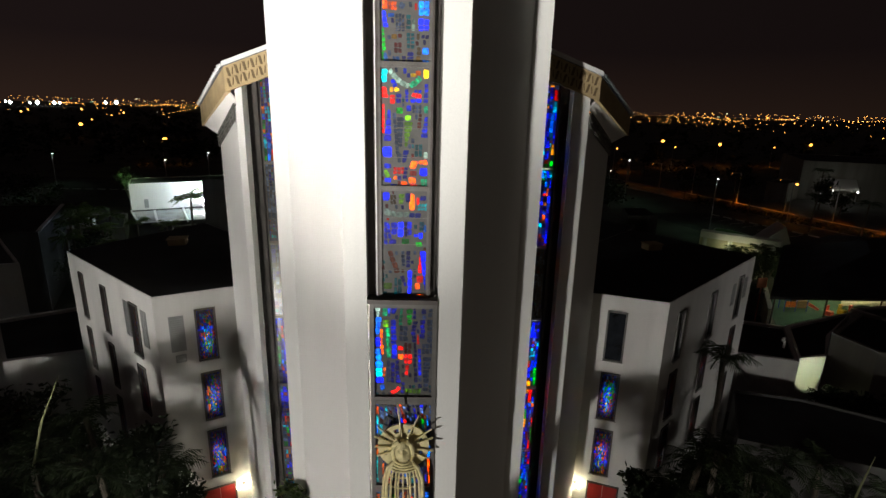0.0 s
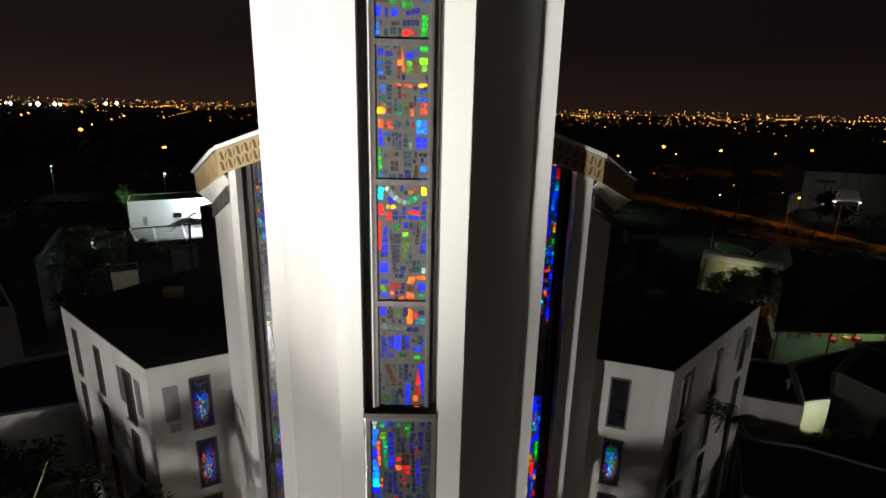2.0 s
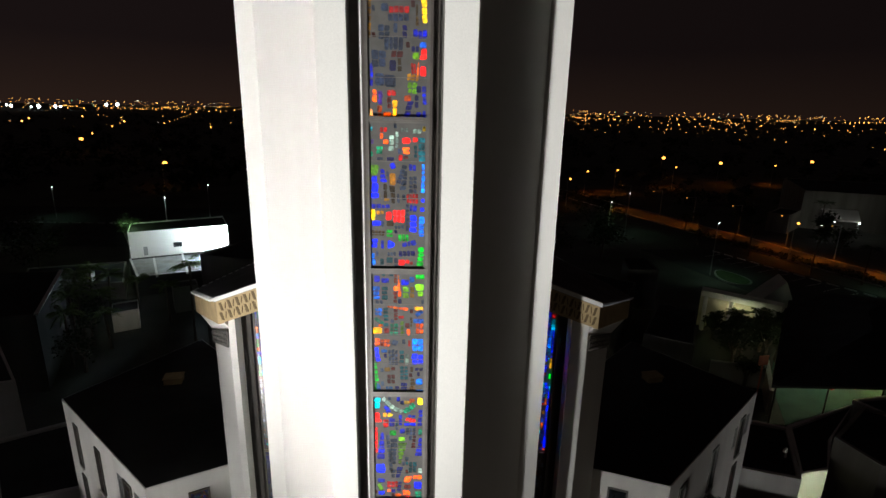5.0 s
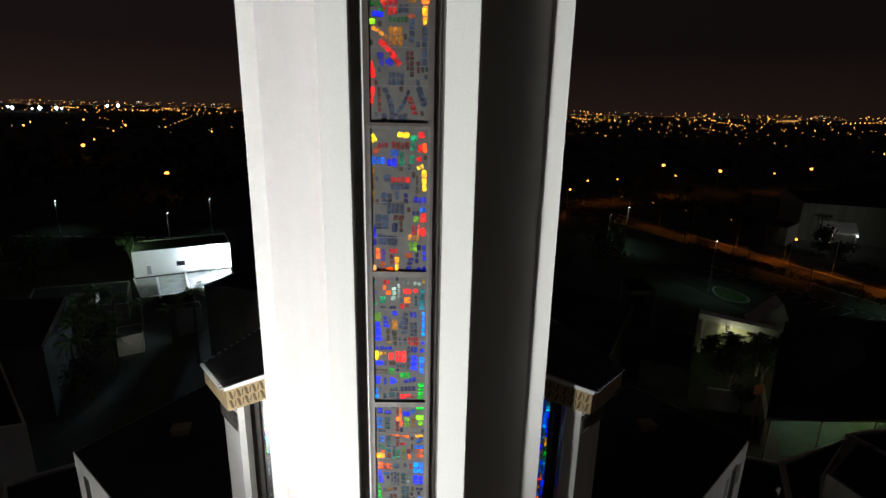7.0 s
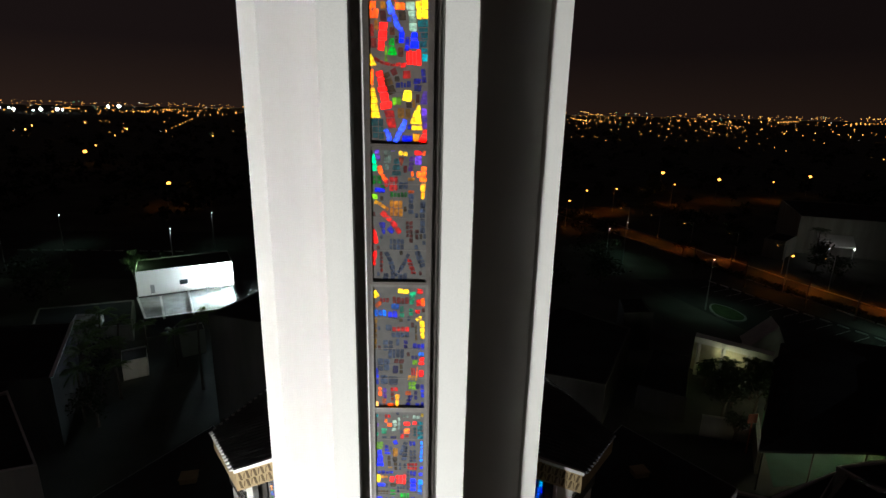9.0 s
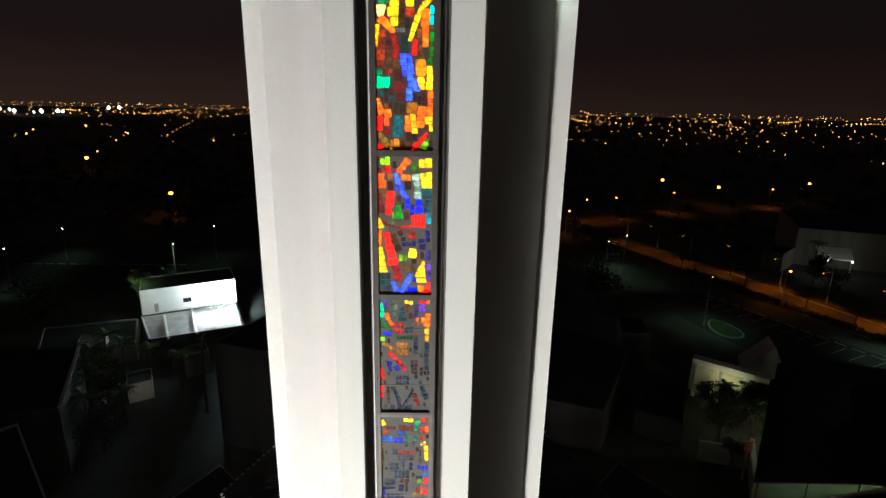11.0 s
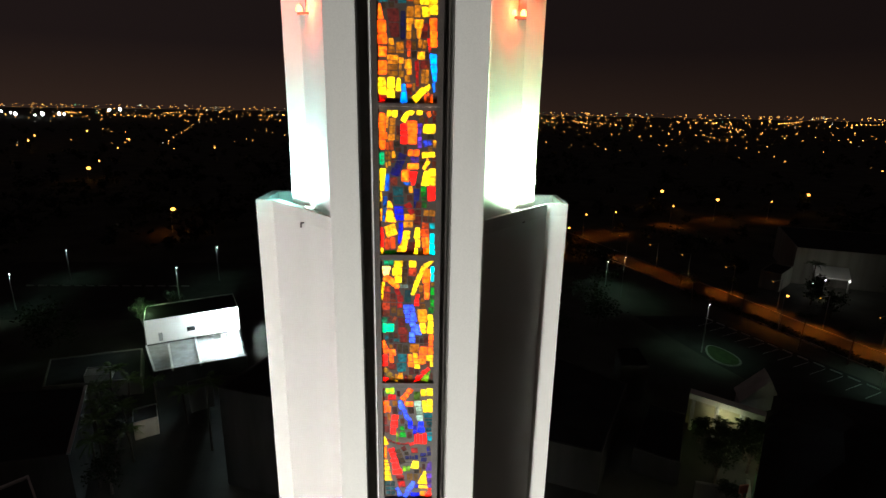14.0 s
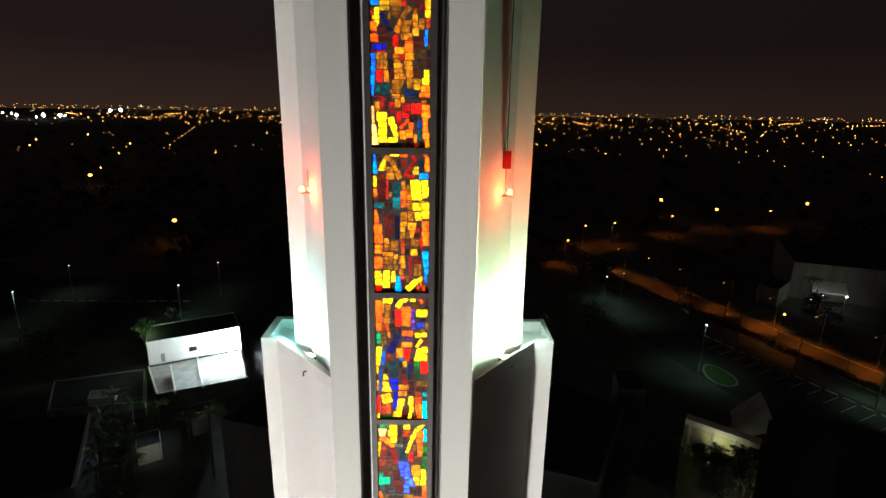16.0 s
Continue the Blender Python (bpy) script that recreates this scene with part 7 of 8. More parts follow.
# ---------------------------------------------------------------- palms and shrubs
def leaflet_frond(v, f, base, yaw, pitch, length, rng, n=16, wide=0.5):
    """One arched palm frond: a rachis and two rows of drooping leaflets."""
    pts = []
    for k in range(n + 1):
        t = k / n
        r = length * (t - 0.08 * t * t)
        z = length * (math.sin(pitch) * t - 0.62 * t * t)
        pts.append(Vector((base[0] + r * math.cos(yaw) * math.cos(pitch * 0.6), base[1] + r * math.sin(yaw) * math.cos(pitch * 0.6), base[2] + z)))
    side = Vector((-math.sin(yaw), math.cos(yaw), 0))
    for k in range(1, n):
        p, d = pts[k], (pts[k + 1] - pts[k - 1]).normalized()
        t = k / n
        ln = wide * length * 0.55 * (math.sin(math.pi * min(1, 0.18 + 0.85 * t)) ** 0.7) * rng.uniform(0.8, 1.1)
        for s in (-1, 1):
            tip = p + side * s * ln * 0.8 + d * ln * 0.5 + Vector((0, 0, -ln * rng.uniform(0.25, 0.7)))
            b = len(v)
            w = 0.028 * length / 2.2
            v += [tuple(p - d * w), tuple(p + d * w), tuple((p + tip) * 0.5 + d * w * 0.9 + Vector((0, 0, 0.05 * ln))), tuple(tip)]
            f += [(b, b + 1, b + 2), (b, b + 2, b + 3)]
        b = len(v)
        w = 0.02
        q = pts[k + 1]
        v += [tuple(p + side * w), tuple(p - side * w), tuple(q - side * w), tuple(q + side * w)]
        f += [(b, b + 1, b + 2, b + 3)]


def palm(x, y, h, crown, seed, label="dark palm tree with drooping feathery fronds", fronds=15, spear=None, leaf=None):
    rng = random.Random(seed)
    thing = tagged(empty("palm_tree"), label, "palm", "palm trees")
    dx, dy = rng.uniform(-0.4, 0.4), rng.uniform(-0.4, 0.4)
    pts = [(dx * t * t, dy * t * t, -0.1 + (h + 0.1) * t) for t in (0, 0.15, 0.3, 0.45, 0.6, 0.75, 0.9, 1)]
    bm = bmesh.new()
    tube(bm, pts, [0.19, 0.15, 0.14, 0.13, 0.125, 0.12, 0.12, 0.14], 8)
    part("trunk", bm, BARK, thing)
    v, f = [], []
    for k in range(fronds):
        leaflet_frond(v, f, (dx, dy, h - 0.05), 2 * math.pi * k / fronds * 2.4 + rng.uniform(-0.2, 0.2), rng.uniform(0.15, 1.15), crown * rng.uniform(0.85, 1.1), rng)
    raw("crown", v, f, leaf or LEAF, thing)
    if spear:
        bm = bmesh.new()
        tube(bm, [(dx, dy, h), (dx + spear[0] * 0.4, dy, h + spear[1] * 0.5), (dx + spear[0], dy, h + spear[1])], [0.05, 0.04, 0.012], 6)
        part("spear_leaf", bm, SPEAR, thing, "pale unopened spear leaf")
    thing.matrix_world = pose(x, y, 0)
    return thing


SPEAR = surface("pale_palm_spear", (0.34, 0.36, 0.16), 0.6, scale=4, vary=0.2)
palm(-14.4, 4.0, 6.4, 2.2, 871, spear=(1.6, 3.9))
palm(17.7, 4.0, 4.9, 2.0, 872, spear=(0.4, 2.5))
for k, (x, y, h, c) in enumerate([(-10.3, 4.8, 5.6, 2.0), (-11.6, 4.2, 6.2, 2.1), (-8.4, 4.2, 3.6, 1.8), (-13.2, 3.6, 4.4, 2.2), (-12.2, 6.4, 5.6, 1.9), (-15.5, 5.6, 4.2, 2.2), (-17.5, 8.5, 4.6, 2.2), (-14.8, 8.2, 6.2, 1.8),
                                  (15.2, 9.6, 8.6, 1.9), (12.4, 5.6, 4.0, 2.2), (14.2, 6.2, 3.4, 2.2), (16.3, 7.0, 3.2, 2.2), (11.0, 4.8, 4.6, 2.0), (18.2, 9.0, 3.4, 2.0), (20.4, 8.6, 3.2, 2.0),
                                  (11.6, 5.2, 6.2, 1.9), (13.0, 5.6, 6.6, 2.0), (14.4, 5.2, 5.8, 2.0), (24.4, 4.4, 2.9, 1.9), (26.6, 3.8, 2.6, 1.9), (28.8, 3.2, 2.7, 2.0), (22.0, 5.8, 3.2, 1.9), (5.0, -0.6, 5.0, 2.1), (-12.6, -4.6, 6.0, 2.2), (-11.2, -3.8, 6.4, 2.3), (-10.3, -5.6, 5.6, 2.2), (-15.2, 0.3, 5.9, 2.1), (-2.6, -6.8, 4.3, 2.1), (-0.6, -6.2, 4.7, 2.2), (1.2, -5.6, 4.5, 2.1)]):
    palm(x, y, h, c, 800 + k, fronds=24 if y < 1 else 16, leaf=LEAF_LIT if abs(x) < 4.5 and y > 0 else None)


def leafy(v, f, c, r, n, rng, leaf=0.35):
    """Clumps of small leaves spread through an uneven crown."""
    lumps = [Vector((rng.gauss(0, 0.42) * r, rng.gauss(0, 0.42) * r, rng.gauss(0, 0.30) * r)) for _ in range(9)]
    for _ in range(n):
        p = Vector(c) + rng.choice(lumps) + Vector((rng.gauss(0, 0.2), rng.gauss(0, 0.2), rng.gauss(0, 0.17))) * r
        a = Vector((rng.gauss(0, 1), rng.gauss(0, 1), rng.gauss(0, 0.6))).normalized() * leaf * rng.uniform(0.5, 1.2)
        b = Vector((rng.gauss(0, 1), rng.gauss(0, 1), rng.gauss(0, 0.6))).normalized() * leaf * rng.uniform(0.3, 0.7)
        k = len(v)
        v += [tuple(p - a), tuple(p + b), tuple(p + a), tuple(p - b)]
        f.append((k, k + 1, k + 2, k + 3))


def tree(x, y, h, r, seed, leaves=700, leaf=0.35, label="dark broad-leaved tree with an uneven crown", mat=None):
    rng = random.Random(seed)
    thing = tagged(empty("tree"), label, "tree", "broad-leaved trees")
    bm = bmesh.new()
    tube(bm, [(0, 0, -0.1), (0.1, 0, h * 0.3), (0.0, 0.1, h * 0.6)], [0.22, 0.16, 0.08], 7)
    for k in range(4):
        a = 2 * math.pi * k / 4 + rng.uniform(-0.4, 0.4)
        tube(bm, [(0.05, 0, h * 0.35), (r * 0.35 * math.cos(a), r * 0.35 * math.sin(a), h * 0.6), (r * 0.6 * math.cos(a), r * 0.6 * math.sin(a), min(h * 0.8, h * 0.72 + 0.3 * r))], [0.1, 0.06, 0.03], 5)
    part("trunk", bm, BARK, thing)
    v, f = [], []
    leafy(v, f, (0, 0, h * 0.72), r, leaves, rng, leaf)
    raw("crown", v, f, mat or LEAF_DARK, thing)
    thing.matrix_world = pose(x, y, 0)


# ---------------------------------------------------------------- far lights of the town
rng = random.Random(11)
groups = {"orange": ([], []), "white": ([], []), "green": ([], []), "bright": ([], [])}


def spark(kind, x, y, z, r):
    v, f = groups[kind]
    b = len(v)
    v += [(x + r, y, z), (x - r, y, z), (x, y + r, z), (x, y - r, z), (x, y, z + r), (x, y, z - r)]
    for i, j in ((0, 2), (2, 1), (1, 3), (3, 0)):
        f += [(b + i, b + j, b + 4), (b + j, b + i, b + 5)]


for _ in range(1000):
    az = radians(rng.uniform(-46, 46))
    dist = 1 / rng.uniform(1 / 4700, 1 / 420) if rng.random() < 0.16 else (rng.uniform(1100, 4750) if rng.random() < 0.55 else rng.uniform(3300, 4800))
    kind = "orange" if rng.random() < 0.90 else ("white" if rng.random() < 0.8 else "green")
    spark(kind, dist * math.sin(az), dist * math.cos(az), rng.uniform(8, 14) if dist < 3000 else rng.uniform(5, 32), dist * rng.choice((0.0004, 0.00045, 0.0005, 0.0008)) * (1.2 if dist < 1300 else 1))
# street lamps in rows
for _ in range(52):
    az, dist = radians(rng.uniform(-44, 44)), rng.uniform(450, 2600)
    px, py, dx, dy = dist * math.sin(az), dist * math.cos(az), rng.gauss(0, 0.6), rng.uniform(0.4, 1)
    norm = math.hypot(dx, dy)
    for k in range(rng.randint(4, 10)):
        spark("orange", px + 55 * k * dx / norm, py + 55 * k * dy / norm, 8, dist * 0.0009)
# single strong lamps of the near streets, and the floodlights of a sports ground
for x, y in ((-422, 633), (-408, 530), (-360, 458), (-245, 396), (-274, 456), (-294, 497), (-199, 300), (-178, 414)):
    spark("orange", x, y, 9, math.hypot(x, y) * 0.0017)
for x, y, big in ((-1166, 1477, 2.6), (-1129, 1528, 3.2), (-1105, 1561, 2.8), (-1052, 1506, 2.0), (-1621, 2651, 2.6), (-1735, 2935, 3.0), (-1333, 1673, 1.8), (-1478, 1817, 1.8), (-1013, 1344, 1.6)):
    spark("bright", x, y, 9, math.hypot(x, y) * 0.0011 * big)
CITY = {"orange": glow("far_sodium_lights", (1.0, 0.41, 0.08), 6.0, 0.92), "white": glow("far_white_lights", (1.0, 0.92, 0.72), 4.0, 0.9), "bright": glow("far_stadium_lights", (0.95, 1.0, 0.95), 8.0), "green": glow("far_green_lights", (0.35, 1.0, 0.6), 2.0, 0.8)}
for kind, (v, f) in groups.items():
    tagged(raw("town_lights", v, f, CITY[kind]), "scattered %s town lights out to the horizon" % kind, "town lights", kind="stuff")

# ---------------------------------------------------------------- neighbouring buildings
def flat_building(plan, h, label, wall=None, roof=None, rim=0.35, base=0.0, group=""):
    """A low building: walls, a parapet rim and a sunk flat roof."""
    thing = tagged(empty("building"), label, "building", group)
    bm = bmesh.new()
    prism(bm, plan, base - 0.1, base + h - 0.4)
    part("wall", bm, wall or STUCCO_OLD, thing)
    cx, cy = sum(p[0] for p in plan) / len(plan), sum(p[1] for p in plan) / len(plan)
    ring = [tuple(Vector(p) + (Vector((cx, cy)) - Vector(p)).normalized() * rim) for p in plan]
    bm = bmesh.new()
    for i in range(len(plan)):
        j = (i + 1) % len(plan)
        prism(bm, [plan[i], plan[j], ring[j], ring[i]], base + h - 0.4, base + h)
    bmesh.ops.remove_doubles(bm, verts=bm.verts, dist=0.0005)
    part("parapet", bm, wall or STUCCO_OLD, thing)
    bm = bmesh.new()
    prism(bm, ring, base + h - 0.41, base + h - 0.2)
    part("roof", bm, roof or ROOF, thing, "flat dark roof")
    return thing


def hip_building(plan, wall_h, rise, label, wall=None, walls=None):
    thing = tagged(empty("building"), label, "building")
    cx, cy = sum(p[0] for p in plan) / len(plan), sum(p[1] for p in plan) / len(plan)
    ins = [tuple(Vector(p) + (Vector((cx, cy)) - Vector(p)).normalized() * 1.0) for p in plan]
    bm = bmesh.new()
    prism(bm, walls or ins, -0.1, wall_h)
    part("wall", bm, wall or STUCCO_OLD, thing)
    bm = bmesh.new()
    lo = [bm.verts.new((x, y, wall_h)) for x, y in plan]
    up = [bm.verts.new((x, y, wall_h + 0.25)) for x, y in plan]
    top = [bm.verts.new((x + (cx - x) * 0.72, y + (cy - y) * 0.72, wall_h + rise)) for x, y in plan]
    n = len(plan)
    bm.faces.new(lo)
    bm.faces.new(top)
    for i in range(n):
        j = (i + 1) % n
        bm.faces.new((lo[i], lo[j], up[j], up[i]))
        bm.faces.new((up[i], up[j], top[j], top[i]))
    bmesh.ops.recalc_face_normals(bm, faces=bm.faces)
    part("roof", bm, ROOF, thing, "dark hipped roof")
    return thing


flat_building([(-18.75, 14.45), (-22.6, 12.9), (-27.5, 18.5), (-23.0, 21.5)], 6.2, "two-storey white annex with a flat black roof", STUCCO_OLD, group="")
flat_building([(-26.7, 20.3), (-33.0, 18.0), (-41.0, 25.0), (-36.4, 30.0)], 9.5, "white block with a coping and a flat dark roof", STUCCO_OLD)
BRIGHT_GLOW = glow("floodlight_lens", (0.92, 1.0, 0.98), 60)
# parish hall with the floodlit upper wall
hall = flat_building([(-48.2, 70.3), (-35.0, 77.2), (-38.5, 84.0), (-51.5, 77.0)], 7.2, "white parish hall with a floodlit upper wall", STUCCO, rim=0.06)
bm = bmesh.new()
box(bm, 8.3, 9.6, -0.10, 0.0, 4.1, 4.9)
win = part("hall_window", bm, DARK_GLASS, hall, "small dark window")
win.matrix_world = wall_pose((-48.2, 70.3), (-35.0, 77.2)) @ pose(-2.0, -0.01, 0)
bm = bmesh.new()
box(bm, 1.9, 2.5, -0.25, 0.0, 3.2, 4.6)
box(bm, 2.1, 2.3, -0.35, -0.25, 3.4, 4.4)
soften(bm, 0.03, 1)
unit = part("meter_box", bm, SHUTTER, hall, "grey metal box on the wall")
unit.matrix_world = wall_pose((-48.2, 70.3), (-35.0, 77.2))
# Front wall's shade is in its dark plaster; the kerbs are white.
flat_building([(-48.4, 70.0), (-42.2, 60.9), (-29.9, 66.4), (-34.9, 76.9)], 2.9, "low pale roof terrace below the hall wall", PLASTER_SHADED, CONCRETE)
for a, b in (((-44.6, 70.4), (-39.6, 61.7)), ((-41.3, 73.2), (-36.0, 63.4)), ((-48.0, 69.7), (-42.1, 61.2)), ((-42.0, 61.2), (-30.1, 66.6))):
    bm = bmesh.new()
    d = (Vector(b) - Vector(a)).normalized()
    n = Vector((-d.y, d.x)) * 0.15
    prism(bm, [tuple(Vector(a) - n), tuple(Vector(b) - n), tuple(Vector(b) + n), tuple(Vector(a) + n)], 2.69, 3.0)
    tagged(part("roof_kerb", bm, STUCCO), "white kerb across the roof terrace", "kerb", "roof kerbs")
flat_building([(-61.1, 65.4), (-56.1, 56.9), (-43.3, 59.6), (-48.6, 69.6)], 2.6, "low flat-roofed annex with a pale rim", PLASTER_PALE, ROOF, 0.3)
flat_building([(-52.0, 60.8), (-51.0, 58.4), (-47.6, 59.0), (-48.4, 61.4)], 3.6, "small white rooftop plant room", STUCCO, CONCRETE, 0.06)
flat_building([(-49.6, 31.5), (-36.4, 34.8), (-43.2, 48.0), (-56.5, 46.0)], 8.0, "dark flat-roofed building with side walls dimmed as in shade", PLASTER_SHADED)
# Lit roof edge, put in as a pale strip on the dark block.
bm = bmesh.new()
prism(bm, [(-36.2, 34.9), (-43.0, 48.1), (-43.3, 47.95), (-36.5, 34.75)], 8.0, 8.12)
tagged(part("coping", bm, STUCCO), "pale strip for the lit roof edge of the dark building", "coping")
flat_building([(-23.0, 40.2), (-9.0, 36.0), (-5.0, 46.0), (-19.0, 50.4)], 12.6, "tall flat-roofed rear block behind the nave", PLASTER_SHADED)
flat_building([(-38.2, 48.2), (-35.8, 49.7), (-37.6, 52.9), (-40.0, 51.4)], 2.6, "small white shed among palms, its end wall lit", STUCCO_OLD, PLASTER_SHADED, 0.06)
lamp("shed_light", "SPOT", look((-35.6, 46.6, 2.6), (-37.0, 48.9, 1.4)), 16, (1.0, 0.92, 0.66), cone=90, blend=0.6, size=0.08)
flat_building([(-33.8, 54.6), (-31.2, 56.3), (-32.6, 58.6), (-35.2, 57.0)], 3.6, "small pale shed among palms", PLASTER_PALE, PLASTER_SHADED, 0.06)


def floodlight(x, y, z, tx, ty, tz, power, colour, label, glow_mat, size=0.7, cone=120):
    thing = tagged(empty("floodlight"), label, "floodlight")
    m = look((x, y, z), (tx, ty, tz))
    bm = bmesh.new()
    box(bm, -size / 2, size / 2, -size / 3, size / 3, 0.06, 0.35)
    soften(bm, 0.04, 2)
    part("housing", bm, FRAME, thing)
    bm = bmesh.new()
    box(bm, -size / 2 + 0.05, size / 2 - 0.05, -size / 3 + 0.05, size / 3 - 0.05, 0.02, 0.055)
    part("lens", bm, glow_mat, thing, "glowing lens")
    bm = bmesh.new()
    tube(bm, [(0, 0, 0.3), (0, 0, 0.42)], 0.09, 6)
    part("bracket", bm, FRAME, thing)
    bm = bmesh.new()
    tip = m @ Vector((0, 0, 0.42))
    tube(bm, [m.inverted() @ Vector((tip.x, tip.y, 2.6)), m.inverted() @ tip], 0.06, 6)
    part("post", bm, POLE, thing)
    thing.matrix_world = m
    lamp("flood", "SPOT", look(Vector((x, y, z)) + (Vector((tx, ty, tz)) - Vector((x, y, z))).normalized() * 0.15, (tx, ty, tz)), power, colour, cone=cone, blend=0.8, size=0.3)


# Three heads in a row spread the lamp to the width of its glare.
for k in range(3):
    floodlight(-37.9 + 0.95 * k, 72.75 + 0.48 * k, 4.5, -12.0, 8.0, 17.0, 1900, (0.72, 0.90, 1.0), "powerful lit floodlight on a post before the hall wall", BRIGHT_GLOW, 1.15, 150)
# Unseen fill lamps: they whiten the hall wall and stand for its glare.
lamp("hall_fill", "SPOT", look((-44.0, 66.0, 6.4), (-44.5, 72.0, 4.9)), 420, (0.92, 1.0, 0.90), cone=150, blend=0.8, size=0.4)
lamp("hall_fill", "SPOT", look((-35.6, 73.6, 5.4), (-37.2, 76.4, 5.2)), 9000, (0.86, 0.97, 1.0), cone=160, blend=0.8, size=0.4)
lamp("hall_fill", "POINT", pose(-34.8, 71.8, 5.4), 2400, (0.76, 0.93, 1.0), size=0.4)

# low buildings beside the right wing
flat_building([(19.8, 19.25), (25.2, 17.5), (28.2, 23.3), (24.0, 25.0)], 4.5, "low white building with a flat black roof", STUCCO_OLD)
flat_building([(25.7, 18.2), (27.8, 18.6), (30.7, 22.05), (36.1, 26.8), (28.4, 23.7)], 4.4, "low building with a lit cream wall", STUCCO_OLD)
flat_building([(30.8, 22.0), (31.65, 18.8), (38.0, 17.0), (41.0, 22.0), (36.4, 26.2)], 4.6, "low dark building with a pale parapet", PLASTER_PALE)
flat_building([(36.3, 27.15), (37.6, 24.2), (46.0, 22.5), (48.0, 28.2), (41.2, 28.1)], 4.6, "low flat-roofed block with a pale lit rim", STUCCO)
lamp("porch_light", "SPOT", look((26.5, 14.8, 4.3), (26.8, 18.4, 3.4)), 420, (0.95, 1.0, 0.62), cone=44, blend=0.3, size=0.1)


def garden_wall(a, b, h, mat, label):
    d = (Vector(b) - Vector(a)).normalized()
    n = Vector((-d.y, d.x)) * 0.14
    thing = tagged(empty("garden_wall"), label, "wall", "garden walls")
    bm = bmesh.new()
    prism(bm, [tuple(Vector(a) - n), tuple(Vector(b) - n), tuple(Vector(b) + n), tuple(Vector(a) + n)], -0.1, h - 0.12)
    part("wall_body", bm, mat, thing)
    n *= 1.5
    bm = bmesh.new()
    prism(bm, [tuple(Vector(a) - n), tuple(Vector(b) - n), tuple(Vector(b) + n), tuple(Vector(a) + n)], h - 0.12, h)
    part("coping", bm, CONCRETE, thing)


flat_building([(20.2, 16.1), (23.8, 15.2), (27.3, 13.1), (33.0, 10.0), (30.0, 6.0), (23.5, 8.65), (17.5, 11.0)], 3.2, "low building with a flat black roof and stained walls", PLASTER_SHADED, rim=0.1)
# gooseneck vent pipe on the flat roof
bm = bmesh.new()
tube(bm, [(25.8, 20.0, 4.28), (25.8, 20.0, 4.9), (25.72, 19.95, 5.05), (25.5, 19.8, 5.08), (25.38, 19.72, 4.95)], 0.09, 8)
tagged(part("vent_pipe", bm, WHITE_METAL), "white gooseneck vent pipe on the flat roof", "vent pipe")
CREAM = surface("cream_painted_plaster", (0.60, 0.56, 0.38), 0.85, scale=0.8, vary=0.15)
# school with a lit porch and playground
school = hip_building([(30.3, 28.7), (40.2, 28.6), (52.0, 27.0), (62.0, 34.0), (66.0, 48.0), (54.0, 53.0), (43.6, 46.9)], 4.7, 2.6, "dark hip-roofed school with a covered play yard", walls=[(44.5, 44.0), (47.2, 43.2), (55.5, 42.8), (60.0, 34.5), (63.5, 47.5), (53.8, 51.0)])
for x, y in ((31.4, 29.6), (36.0, 29.4), (41.0, 29.4), (36.0, 36.4), (40.4, 42.4)):
    bm = bmesh.new()
    tube(bm, [(x, y, -0.05), (x, y, 4.7)], 0.07, 8)
    part("post", bm, FRAME, school)
bm = bmesh.new()
prism(bm, [(35.8, 51.7), (42.8, 46.2), (43.7, 47.3), (36.6, 53.0)], 4.7, 5.5)
porch = tagged(empty("porch"), "cream lit porch with a deep fascia", "porch")
part("fascia", bm, STUCCO, porch)
bm = bmesh.new()
prism(bm, [(36.6, 53.2), (42.9, 48.2), (43.1, 48.5), (36.8, 53.5)], 0, 4.7)
part("wall", bm, CREAM, porch)
for k in range(3):
    bm = bmesh.new()
    x, y = 36.4 + 2.3 * k, 51.5 - 1.8 * k
    box(bm, x - 0.18, x + 0.18, y - 0.18, y + 0.18, 0, 4.7)
    part("post", bm, STUCCO, porch)
lamp("porch_light", "SPOT", look((38.9, 49.6, 4.5), (39.9, 51.0, 3.0)), 220, (1.0, 0.97, 0.62), cone=150, blend=0.6, size=0.12)
lamp("porch_light", "SPOT", look((37.6, 46.4, 5.6), (39.3, 49.0, 5.1)), 90, (1.0, 0.97, 0.66), cone=120, blend=0.8, size=0.12)
garden_wall((36.4, 38.3), (32.8, 31.8), 2.6, CREAM, "cream wall along the play yard")
garden_wall((30.3, 38.0), (35.6, 36.6), 2.5, PLASTER_PALE, "stained low wall of the courtyard")
flat_building([(29.5, 40.2), (35.0, 50.6), (31.0, 53.0), (25.0, 43.0)], 3.2, "low dark block beside the porch", PLASTER_SHADED)
lamp("green_light", "POINT", pose(35.2, 48.2, 2.6), 16, (0.5, 1.0, 0.3), size=0.1)
flat_building([(28.6, 58.3), (33.0, 58.6), (33.6, 64.6), (30.0, 64.5)], 6.0, "grey square plant block on a dark roof", PLASTER_SHADED)
flat_building([(19.6, 38.8), (28.0, 54.0), (20.0, 62.0), (6.0, 44.0)], 5.6, "dark flat-roofed block behind the residence wing", PLASTER_SHADED)
# gabled hut
hut = tagged(empty("hut"), "small hut with a pale triangular gable", "hut")
bm = bmesh.new()
v = [bm.verts.new(p) for p in ((44.6, 54.2, 2.6), (51.4, 56.2, 2.6), (49.2, 54.9, 5.6), (46.0, 58.2, 2.6), (52.8, 60.2, 2.6), (50.6, 58.9, 5.6))]
